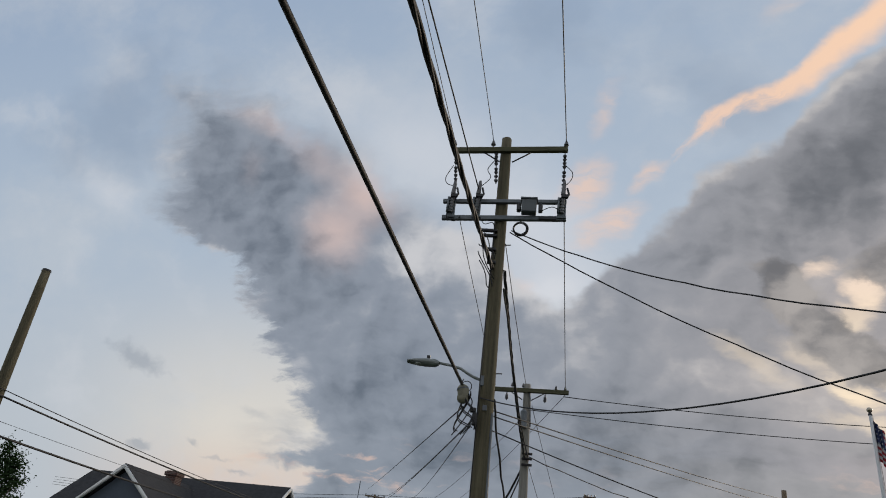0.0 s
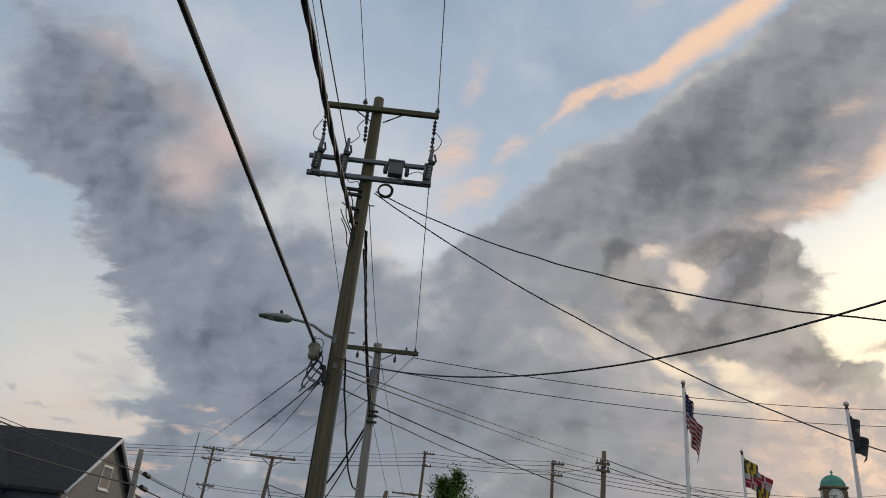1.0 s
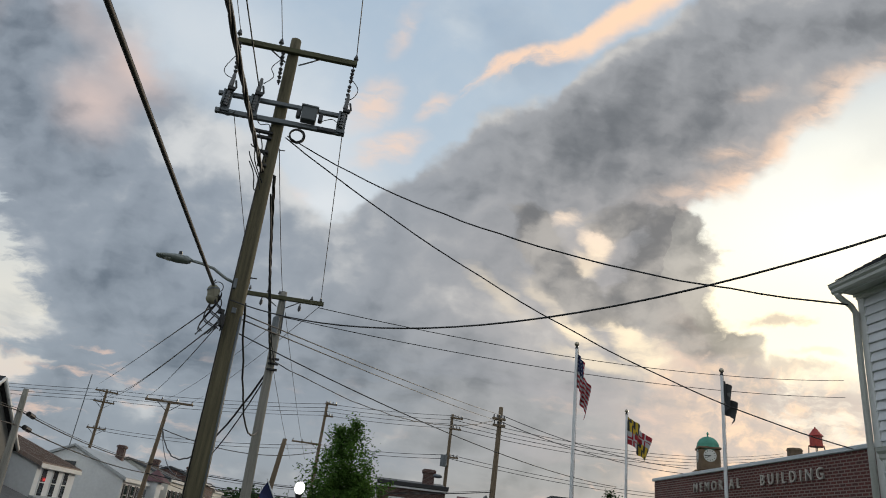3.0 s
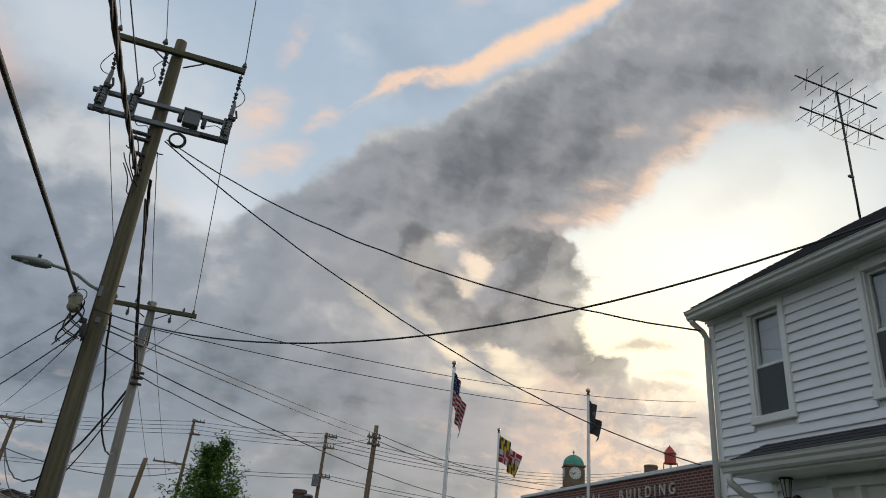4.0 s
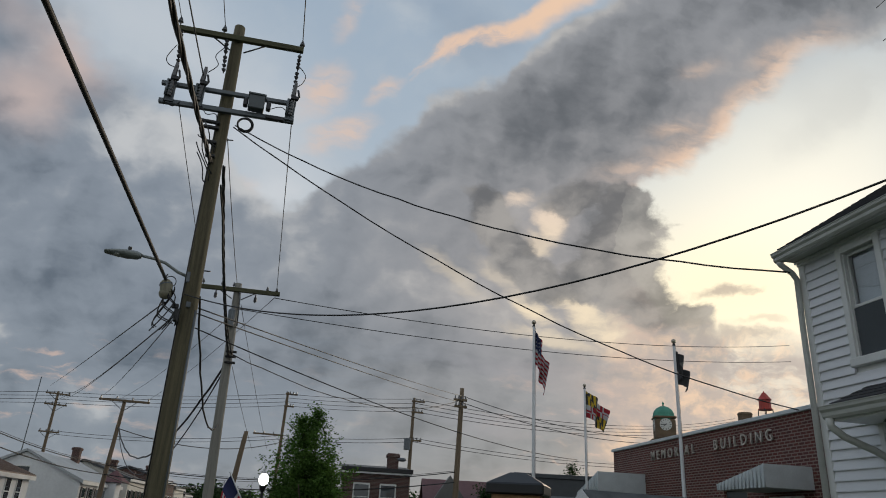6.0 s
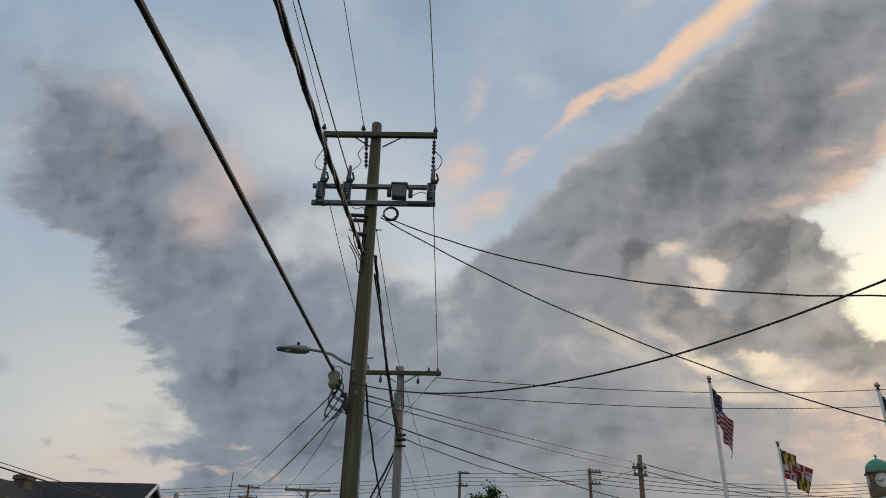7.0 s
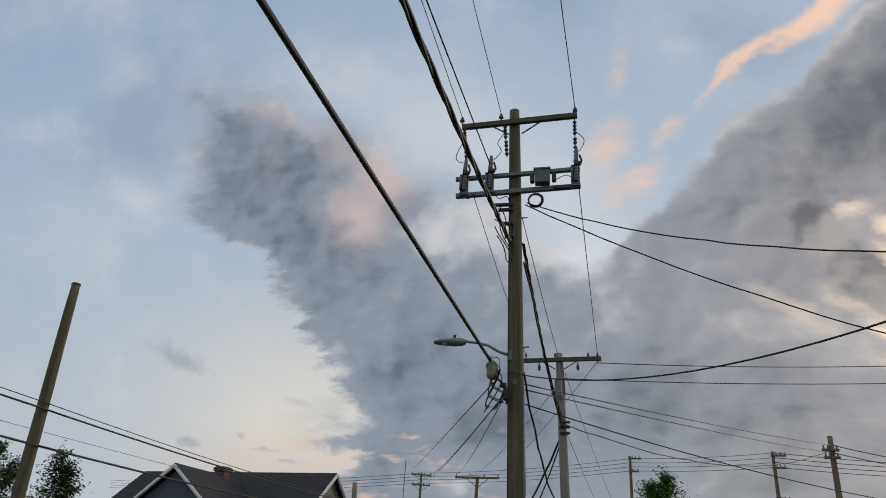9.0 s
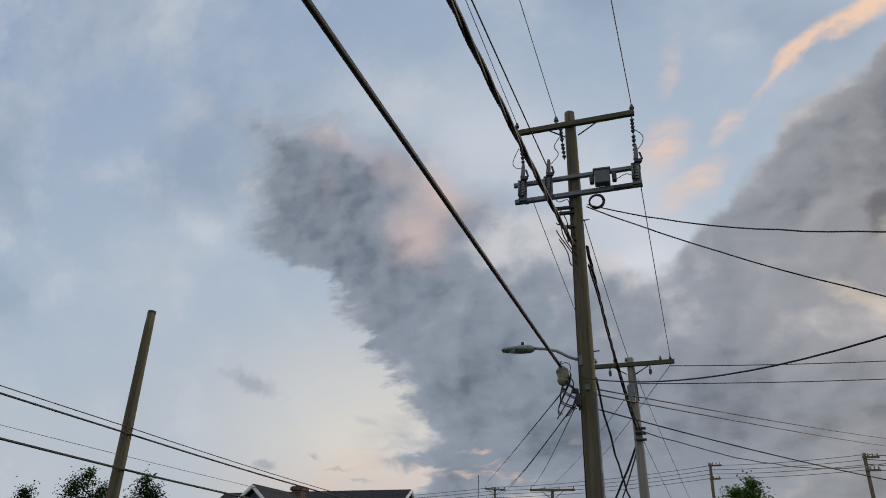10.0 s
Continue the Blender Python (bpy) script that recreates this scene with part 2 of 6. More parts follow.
grey = blend(calc("MULTIPLY", lit_rim, step(n_flat, 0.34, 0.58, 0.25, 0.95)), grey, (0.86, 0.60, 0.45))
sky = blend(bank, sky, grey)

# bright gaps in the bank, the dark plume beside them, low bars near the horizon
gap = 0.0
for cu, cv, ru, rv, turn, gain in ((0.228, -0.016, 0.034, 0.013, 8, 0.9), (0.272, -0.035, 0.022, 0.026, 30, 0.9), (0.262, -0.068, 0.026, 0.018, -30, 0.6), (0.208, -0.125, 0.04, 0.014, -35, 0.3), (0.266, -0.168, 0.045, 0.014, -20, 0.8), (0.345, -0.165, 0.05, 0.020, -25, 0.8), (0.39, -0.200, 0.05, 0.018, -20, 0.85), (0.33, -0.215, 0.07, 0.012, -8, 0.5), (0.15, -0.135, 0.05, 0.014, -30, 0.3), (0.46, -0.225, 0.05, 0.010, -10, 0.5)):
    gap = calc("MAXIMUM", gap, calc("MULTIPLY", step(calc("ADD", puff(u, v, cu, cv, ru, rv, turn), calc("ADD", centred(n_lump, 2.0), centred(n_flat, 2.2))), 1.6, 0.2), gain))
sky = blend(gap, sky, blend(step(v0, -0.12, -0.02), (1.05, 0.86, 0.62), (0.90, 0.72, 0.58)))
dark = -9.0
for cu, cv, ru, rv, turn in ((0.315, -0.005, 0.045, 0.028, 10), (0.385, -0.020, 0.060, 0.040, -25), (0.382, -0.068, 0.062, 0.050, -40), (0.40, -0.115, 0.056, 0.046, -35), (0.445, -0.150, 0.060, 0.040, -35), (0.495, -0.180, 0.050, 0.036, -30), (0.53, -0.225, 0.05, 0.03, -10),
                             (0.190, -0.046, 0.044, 0.028, -50), (0.225, -0.088, 0.046, 0.030, -45), (0.275, -0.120, 0.050, 0.030, -20), (0.33, -0.125, 0.040, 0.028, 0)):
    dark = calc("MAXIMUM", dark, calc("SUBTRACT", 1.0, puff(u, v, cu, cv, ru, rv, turn)))
dark = step(calc("ADD", dark, calc("ADD", centred(n_lump, 1.5), centred(n_small, 1.5))), -0.28, 0.24)
plume_tone = calc("ADD", calc("ADD", centred(n_lump, 1.3), centred(n_small, 0.8)), calc("ADD", calc("MULTIPLY", relief, 2.4), step(v0, 0.02, -0.20, 0.40, 0.62)))
plume = blend(step(plume_tone, 0.1, 1.0), (0.135, 0.134, 0.142), (0.38, 0.355, 0.34))
sky = blend(calc("MULTIPLY", dark, 0.90), sky, plume)
bits = 0.0
for cu, cv, ru, rv, turn, gain in ((0.553, -0.124, 0.055, 0.011, 8, 0.75), (0.586, -0.193, 0.08, 0.010, 8, 0.6), (0.63, -0.165, 0.05, 0.006, 10, 0.35),
                                  (-0.53, -0.304, 0.05, 0.013, 0, 0.85), (-0.811, -0.152, 0.055, 0.016, -20, 0.55), (-0.811, -0.294, 0.022, 0.006, 0, 0.55), (-0.712, -0.285, 0.014, 0.006, -15, 0.5), (-0.66, -0.31, 0.03, 0.004, 0, 0.35), (-0.618, -0.33, 0.025, 0.005, -8, 0.5), (-0.60, -0.235, 0.03, 0.008, -20, 0.25)):
    bits = calc("MAXIMUM", bits, calc("MULTIPLY", step(calc("ADD", puff(u, v, cu, cv, ru, rv, turn), centred(n_small, 2.4)), 1.4, 0.2), gain))
sky = blend(bits, sky, blend(step(u0, -0.2, 0.3), (0.27, 0.31, 0.37), (0.42, 0.35, 0.31)))
low_bank = calc("MULTIPLY", calc("MULTIPLY", step(v, -0.165, -0.225), step(u0, 0.30, 0.50)), step(n_flat, 0.32, 0.55, 0.35, 0.95))
sky = blend(low_bank, sky, blend(step(n_small, 0.42, 0.66), (0.40, 0.355, 0.36), (0.78, 0.56, 0.42)))
bars = calc("MULTIPLY", step(cloud_noise(vec("MULTIPLY", warped, (1.0, 4.0, 1.0)), 3.2, 6, 0.55), 0.44, 0.62), calc("MULTIPLY", step(v0, -0.19, -0.28), step(u0, -0.66, -0.48)))
sky = blend(calc("MULTIPLY", bars, 0.65), sky, blend(step(u0, -0.1, 0.6), (0.24, 0.275, 0.335), (0.46, 0.39, 0.385)))
gleam = calc("MULTIPLY", step(n_flat, 0.54, 0.72), calc("MULTIPLY", step(v0, -0.24, -0.31), calc("ADD", step(u0, 0.15, 0.40), calc("MULTIPLY", step(u0, -0.70, -0.5), step(u0, -0.15, -0.40, 0.15, 1.0)))))
sky = blend(calc("MULTIPLY", gleam, 0.7), sky, (0.70, 0.50, 0.42))
mottle = calc("MULTIPLY", step(u0, 0.58, 1.0), step(v0, 0.24, 0.46))
sky = blend(calc("MULTIPLY", mottle, 0.85), sky, blend(step(calc("ADD", calc("ADD", n_lump, centred(n_small, 1.0)), bump_at(1.05, 0.44, 0.16, 0.10, 30, 0.12)), 0.28, 0.74), (0.33, 0.34, 0.345), (0.78, 0.78, 0.74)))

# the rest of the sky, away from the sunset, is plain broken cloud
elsewhere = blend(step(cloud_noise(way, 3.0, 5, 0.6), 0.35, 0.65), (0.46, 0.51, 0.58), (0.58, 0.59, 0.61))
sky = blend(step(vec("DOT_PRODUCT", way, (0.12400, 0.88234, 0.45399)), 0.45, 0.20), sky, elsewhere)
air = vec("SCALE", nishita.outputs[0], 0.05)
back = wt.nodes.new("ShaderNodeBackground")
add = vec("ADD", vec("SCALE", sky, 0.94), vec("SCALE", air, 0.1))
sock(back, 0, add)
back.inputs[1].default_value = 1.0
wt.links.new(back.outputs[0], wt.nodes.new("ShaderNodeOutputWorld").inputs[0])

sun_data = bpy.data.lights.new("sun", "SUN")
sun_data.energy, sun_data.angle, sun_data.color = 0.9, radians(14), (1.0, 0.83, 0.64)
sun = new("sun", sun_data)
sun.matrix_world = look((60 * math.sin(SUN_AZ), 60 * math.cos(SUN_AZ), 60 * math.tan(SUN_EL)), (0, 0, 0))

# ---- materials ----
def mat(name, c, rough=0.6, metal=0.0, var=0.18, scale=3.0, bump=0.0, bscale=30.0, stretch=(1, 1, 1), c2=None, emit=0.0, fine=0.5):
    """Painted, wooden, stony or metal surface: two scales of colour variation and a fine relief, in metres."""
    m = bpy.data.materials.new(name)
    m.use_nodes = True
    t = m.node_tree
    b = t.nodes["Principled BSDF"]
    b.inputs["Roughness"].default_value, b.inputs["Metallic"].default_value = rough, metal
    co = t.nodes.new("ShaderNodeTexCoord").outputs["Object"]
    mp = t.nodes.new("ShaderNodeMapping")
    mp.inputs["Scale"].default_value = stretch
    t.links.new(co, mp.inputs[0])
    info = t.nodes.new("ShaderNodeObjectInfo")
    big, small = t.nodes.new("ShaderNodeTexNoise"), t.nodes.new("ShaderNodeTexNoise")
    big.inputs["Scale"].default_value, small.inputs["Scale"].default_value = scale, scale * 11
    big.inputs["Detail"].default_value, small.inputs["Detail"].default_value = 5, 4
    for nz in (big, small):
        t.links.new(mp.outputs[0], nz.inputs["Vector"])
    f = t.nodes.new("ShaderNodeMix")
    f.inputs[0].default_value = fine * 0.7
    t.links.new(big.outputs[0], f.inputs[2]), t.links.new(small.outputs[0], f.inputs[3])
    r = t.nodes.new("ShaderNodeMapRange")
    r.inputs[1].default_value, r.inputs[2].default_value = 0.32, 0.68
    t.links.new(f.outputs[0], r.inputs[0])
    mix = t.nodes.new("ShaderNodeMix")
    mix.data_type = "RGBA"
    t.links.new(r.outputs[0], mix.inputs[0])
    c2 = c2 or tuple(x * (1 - 2 * var) for x in c)
    mix.inputs[6].default_value, mix.inputs[7].default_value = (*c2, 1), (*c, 1)
    hue = t.nodes.new("ShaderNodeHueSaturation")
    v = t.nodes.new("ShaderNodeMapRange")
    v.inputs[3].default_value, v.inputs[4].default_value = 1 - var * 0.4, 1 + var * 0.25
    t.links.new(info.outputs["Random"], v.inputs[0]), t.links.new(v.outputs[0], hue.inputs["Value"])
    t.links.new(mix.outputs[2], hue.inputs["Color"]), t.links.new(hue.outputs[0], b.inputs["Base Color"])
    if bump:
        bn = t.nodes.new("ShaderNodeTexNoise")
        bn.inputs["Scale"].default_value, bn.inputs["Detail"].default_value = bscale, 4
        t.links.new(mp.outputs[0], bn.inputs["Vector"])
        bp = t.nodes.new("ShaderNodeBump")
        bp.inputs["Strength"].default_value, bp.inputs["Distance"].default_value = bump, 0.01
        t.links.new(bn.outputs[0], bp.inputs["Height"]), t.links.new(bp.outputs[0], b.inputs["Normal"])
    if emit:
        b.inputs["Emission Color"].default_value, b.inputs["Emission Strength"].default_value = (*c, 1), emit
    return m


def brick_mat(name, c, c2, mortar, size=(0.21, 0.075), axis="x"):
    m = mat(name, c, 0.85, var=0.2, bump=0.3)
    t = m.node_tree
    br = t.nodes.new("ShaderNodeTexBrick")
    co = t.nodes.new("ShaderNodeTexCoord").outputs["Object"]
    sp, cb = t.nodes.new("ShaderNodeSeparateXYZ"), t.nodes.new("ShaderNodeCombineXYZ")
    ad = t.nodes.new("ShaderNodeMath")
    t.links.new(co, sp.inputs[0])
    t.links.new(sp.outputs[0], ad.inputs[0]), t.links.new(sp.outputs[1], ad.inputs[1])
    t.links.new(ad.outputs[0], cb.inputs[0]), t.links.new(sp.outputs[2], cb.inputs[1])
    t.links.new(cb.outputs[0], br.inputs["Vector"])
    br.inputs["Scale"].default_value = 1.0
    br.inputs["Brick Width"].default_value, br.inputs["Row Height"].default_value, br.inputs["Mortar Size"].default_value = size[0], size[1], 0.013
    br.inputs["Color1"].default_value, br.inputs["Color2"].default_value, br.inputs["Mortar"].default_value = (*c, 1), (*c2, 1), (*mortar, 1)
    hue = [n for n in t.nodes if n.type == "HUE_SAT"][0]
    mu = t.nodes.new("ShaderNodeMix")
    mu.data_type, mu.blend_type = "RGBA", "MULTIPLY"
    mu.inputs[0].default_value = 0.3
    nz = t.nodes.new("ShaderNodeTexNoise")
    nz.inputs["Scale"].default_value = 1.3
    t.links.new(co, nz.inputs["Vector"]), t.links.new(br.outputs[0], mu.inputs[6]), t.links.new(nz.outputs[0], mu.inputs[7])
    t.links.new(mu.outputs[2], hue.inputs["Color"])
    bump = [n for n in t.nodes if n.type == "BUMP"][0]
    inv = t.nodes.new("ShaderNodeMath")
    inv.operation, inv.inputs[0].default_value = "SUBTRACT", 1.0
    t.links.new(br.outputs["Fac"], inv.inputs[1]), t.links.new(inv.outputs[0], bump.inputs["Height"])
    return m


def glass_mat(name, tint, rough=0.03, clear=0.0):
    m = bpy.data.materials.new(name)
    m.use_nodes = True
    b = m.node_tree.nodes["Principled BSDF"]
    b.inputs["Base Color"].default_value = (*tint, 1)
    b.inputs["Roughness"].default_value, b.inputs["IOR"].default_value = rough, 1.52
    b.inputs["Specular IOR Level"].default_value = 0.8
    b.inputs["Transmission Weight"].default_value = clear
    return m


def leaf_mat(name, c, c2):
    m = mat(name, c, 0.8, var=0.3, scale=1.2, c2=c2)
    m.node_tree.nodes["Principled BSDF"].inputs["Specular IOR Level"].default_value = 0.2
    m.node_tree.nodes["Principled BSDF"].inputs["Subsurface Weight"].default_value = 0.0
    t = m.node_tree
    geo = t.nodes.new("ShaderNodeNewGeometry")
    hue = [n for n in t.nodes if n.type == "HUE_SAT"][0]
    v = t.nodes.new("ShaderNodeMapRange")
    v.inputs[3].default_value, v.inputs[4].default_value = 0.55, 1.45
    t.links.new(geo.outputs["Random Per Island"], v.inputs[0]), t.links.new(v.outputs[0], hue.inputs["Value"])
    tr = t.nodes.new("ShaderNodeBsdfTranslucent")
    t.links.new(hue.outputs[0], tr.inputs[0])
    mx = t.nodes.new("ShaderNodeMixShader")
    mx.inputs[0].default_value = 0.35
    out = t.nodes["Material Output"]
    t.links.new(t.nodes["Principled BSDF"].outputs[0], mx.inputs[1]), t.links.new(tr.outputs[0], mx.inputs[2])
    t.links.new(mx.outputs[0], out.inputs[0])
    return m


M = dict(
    pole=mat("weathered_treated_pole", (0.150, 0.132, 0.080), 0.9, var=0.25, scale=2.0, bump=0.9, bscale=14, stretch=(8, 8, 0.35), c2=(0.055, 0.048, 0.030)),
    pole_grey=mat("silvered_pole_wood", (0.29, 0.28, 0.25), 0.85, var=0.2, scale=2.0, bump=0.5, bscale=14, stretch=(8, 8, 0.35)),
    pole_brown=mat("brown_pole_wood", (0.20, 0.15, 0.10), 0.85, var=0.25, scale=2.0, bump=0.5, bscale=14, stretch=(8, 8, 0.35)),
    arm=mat("green_treated_crossarm", (0.10, 0.10, 0.055), 0.85, var=0.25, scale=4.0, bump=0.4, stretch=(0.5, 6, 6)),
    galv=mat("galvanised_steel", (0.15, 0.168, 0.185), 0.55, 0.5, var=0.12, scale=6, bump=0.1),
    darksteel=mat("dark_steel", (0.06, 0.06, 0.065), 0.5, 0.6, var=0.2),
    grey_box=mat("grey_enamel", (0.10, 0.115, 0.125), 0.45, 0.2, var=0.1),
    porcelain=mat("grey_insulator", (0.13, 0.13, 0.14), 0.3, var=0.1),
    rubber=mat("black_cable_sheath", (0.018, 0.018, 0.02), 0.6, var=0.2),
    alu=mat("weathered_conductor", (0.09, 0.09, 0.095), 0.5, 0.4, var=0.2),
    strand=mat("brown_weathered_strand", (0.16, 0.12, 0.08), 0.7, 0.2, var=0.3),
    lamp_grey=mat("street_lamp_paint", (0.24, 0.265, 0.26), 0.5, 0.1, var=0.08),
    lens=glass_mat("lamp_lens", (0.45, 0.46, 0.44), 0.15),
    tank=mat("beige_splice_case", (0.24, 0.225, 0.16), 0.6, var=0.15, scale=8),
    siding=mat("white_vinyl_siding", (0.72, 0.73, 0.76), 0.5, var=0.05, scale=1.2, bump=0.15, bscale=60, stretch=(0.3, 1, 3)),
    trim=mat("white_trim_paint", (0.68, 0.69, 0.68), 0.45, var=0.06, scale=2.0, bump=0.08),
    gutter=mat("white_gutter_enamel", (0.50, 0.51, 0.48), 0.35, var=0.1, scale=1.5, stretch=(0.4, 1, 4)),
    shingle=mat("charcoal_shingles", (0.038, 0.038, 0.042), 0.9, var=0.3, scale=5, bump=0.8, bscale=22),
    glass=glass_mat("window_glass", (0.035, 0.045, 0.055)),
    clear_glass=glass_mat("clear_window_glass", (0.95, 0.97, 0.97), 0.0, 1.0),
    shade=mat("grey_insect_screen", (0.07, 0.08, 0.09), 0.8, var=0.08, scale=2),
    blind=mat("pale_curtain", (0.55, 0.60, 0.66), 0.8, var=0.1, scale=3),
    ac=mat("ac_casing", (0.08, 0.085, 0.09), 0.5, 0.2, var=0.15),
    door=mat("cream_door_paint", (0.66, 0.64, 0.58), 0.45, var=0.06),
    black=mat("black_enamel", (0.02, 0.02, 0.022), 0.4, 0.2, var=0.2),
    brick=brick_mat("red_brick", (0.135, 0.030, 0.023), (0.08, 0.019, 0.017), (0.27, 0.20, 0.17)),
    brick_dark=brick_mat("old_red_brick", (0.10, 0.036, 0.028), (0.062, 0.024, 0.021), (0.18, 0.145, 0.13)),
    coping=mat("pale_metal_coping", (0.55, 0.60, 0.62), 0.5, 0.1, var=0.1),
    letter=mat("aluminium_letters", (0.50, 0.47, 0.42), 0.45, 0.4, var=0.1),
    flagpole=mat("white_flagpole", (0.66, 0.68, 0.70), 0.35, 0.2, var=0.06),
    gold=mat("gilt_ball", (0.45, 0.40, 0.32), 0.3, 0.7, var=0.1),
    red=mat("red_cloth", (0.34, 0.02, 0.032), 0.85, var=0.1, scale=8),
    white=mat("white_cloth", (0.48, 0.48, 0.50), 0.85, var=0.08, scale=8),
    navy=mat("navy_cloth", (0.02, 0.03, 0.10), 0.85, var=0.15, scale=8),
    yellow=mat("yellow_cloth", (0.62, 0.42, 0.04), 0.85, var=0.1, scale=8),
    blackcloth=mat("black_cloth", (0.05, 0.052, 0.055), 0.85, var=0.15, scale=8),
    copper=mat("verdigris_copper", (0.10, 0.36, 0.27), 0.7, 0.2, var=0.2, scale=1.5),
    stone=mat("brown_sandstone", (0.20, 0.14, 0.09), 0.85, var=0.25, scale=1.5, bump=0.3),
    dial=mat("white_clock_dial", (0.70, 0.70, 0.68), 0.5, var=0.05),
    redpaint=mat("red_tower_paint", (0.45, 0.05, 0.035), 0.5, var=0.12),
    concrete=mat("grey_concrete", (0.32, 0.31, 0.29), 0.9, var=0.15, scale=1.0, bump=0.3),
    asphalt=mat("asphalt", (0.06, 0.06, 0.062), 0.85, var=0.2, scale=0.7, bump=0.5, bscale=60),
    kerb_yellow=mat("worn_yellow_kerb_paint", (0.50, 0.36, 0.06), 0.8, var=0.25, scale=4),
    white_line=mat("road_line_paint", (0.60, 0.60, 0.58), 0.8, var=0.15, scale=5),
    grass=mat("grass_ground", (0.07, 0.10, 0.035), 0.95, var=0.3, scale=0.6, bump=0.6, bscale=25),
    leaf=leaf_mat("maple_leaves", (0.10, 0.19, 0.036), (0.04, 0.09, 0.02)),
    leaf_dark=leaf_mat("dark_leaves", (0.045, 0.085, 0.03), (0.022, 0.045, 0.018)),
    bark=mat("bark", (0.10, 0.08, 0.06), 0.9, var=0.3, bump=0.7, stretch=(4, 4, 0.6)),
    grey_siding=mat("grey_house_siding", (0.135, 0.138, 0.132), 0.7, var=0.1, scale=1.0),
    blue_siding=mat("slate_blue_siding", (0.075, 0.095, 0.13), 0.7, var=0.1, scale=1.0),
    white_wall=mat("white_painted_wall", (0.74, 0.76, 0.78), 0.75, var=0.1, scale=0.5, bump=0.15),
    cream_wall=mat("cream_painted_wall", (0.66, 0.65, 0.60), 0.75, var=0.08, scale=0.5, bump=0.15),
    rust_roof=mat("rusty_standing_seam_roof", (0.25, 0.22, 0.20), 0.6, 0.3, var=0.3, scale=0.8, stretch=(3, 3, 0.5), c2=(0.17, 0.10, 0.07)),
    tin_roof=mat("pale_tin_roof", (0.42, 0.45, 0.47), 0.5, 0.3, var=0.12, scale=0.6),
    grey_roof=mat("grey_shingles", (0.10, 0.108, 0.118), 0.9, var=0.2, scale=4, bump=0.6),
    purple_roof=mat("maroon_roof", (0.13, 0.06, 0.065), 0.7, var=0.15),
    panel=mat("dark_grey_cladding", (0.06, 0.068, 0.075), 0.6, var=0.1),
    pine=mat("new_pine_boards", (0.30, 0.172, 0.075), 0.65, var=0.22, scale=3.0, bump=0.25, bscale=20, stretch=(9, 9, 0.6), c2=(0.19, 0.10, 0.042)),
    pine_rail=mat("pine_rail", (0.27, 0.152, 0.068), 0.65, var=0.22, scale=3.0, bump=0.25, bscale=20, stretch=(0.6, 9, 9), c2=(0.16, 0.088, 0.04)),
    sign_white=mat("white_enamel_sign", (0.70, 0.70, 0.66), 0.4, var=0.05),
    sign_red=mat("dark_red_enamel", (0.26, 0.015, 0.04), 0.4, var=0.08),
    sign_green=mat("green_sign_print", (0.02, 0.14, 0.06), 0.5, var=0.05),
    car_dark=mat("dark_car_paint", (0.03, 0.033, 0.04), 0.25, 0.4, var=0.05),
    car_silver=mat("tan_car_paint", (0.26, 0.24, 0.20), 0.3, 0.5, var=0.05),
    tyre=mat("tyre_rubber", (0.02, 0.02, 0.02), 0.85, var=0.2),
    tail=mat("lit_tail_lamp", (1.0, 0.05, 0.03), 0.3, emit=4.0, var=0.02),
    globe=mat("lit_frosted_globe", (1.0, 0.97, 0.90), 0.4, emit=3.0, var=0.01),
    signal_red=mat("lit_red_signal", (1.0, 0.06, 0.05), 0.3, emit=3.0, var=0.02),
    petal=mat("crimson_petals", (0.62, 0.03, 0.08), 0.6, var=0.15, scale=20),
    stem=mat("green_stem", (0.07, 0.13, 0.04), 0.7, var=0.2),
    flowers=mat("pink_flowers", (0.55, 0.12, 0.2), 0.7, var=0.3, scale=15),
)


# ---- mesh helpers ----
def part(name, bm, material, parent=None, label=""):
    me = bpy.data.meshes.new(name)
    bm.to_mesh(me)
    bm.free()
    for m in material if isinstance(material, (list, tuple)) else (material,):
        me.materials.append(m)
    ob = new(name, me)
    ob.parent = parent
    return tagged(ob, label) if label else ob


def thing(name, label, category, m=None, group="", kind=""):
    ob = new(name)
    ob.empty_display_size = 0.2
    ob.matrix_world = m or Matrix()
    return tagged(ob, label, category, group, kind)


def box(bm, lo, hi, bevel=0.0, m=None):
    lo, hi = Vector(lo), Vector(hi)
    r = bmesh.ops.create_cube(bm, size=1, matrix=(m or Matrix()) @ Matrix.Translation((lo + hi) / 2) @ Matrix.Diagonal((*(hi - lo), 1)))
    if bevel:
        edges = {e for v in r["verts"] for e in v.link_edges}
        bmesh.ops.bevel(bm, geom=list(edges), offset=bevel, segments=1, affect="EDGES")
    return bm


def rod(bm, a, b, r1, r2=None, seg=12):
    a, b = Vector(a), Vector(b)
    turn = (b - a).to_track_quat("Z", "Y").to_matrix().to_4x4()
    bmesh.ops.create_cone(bm, segments=seg, radius1=r1, radius2=r1 if r2 is None else r2, depth=(b - a).length, cap_ends=True, matrix=Matrix.Translation((a + b) / 2) @ turn)
    return bm


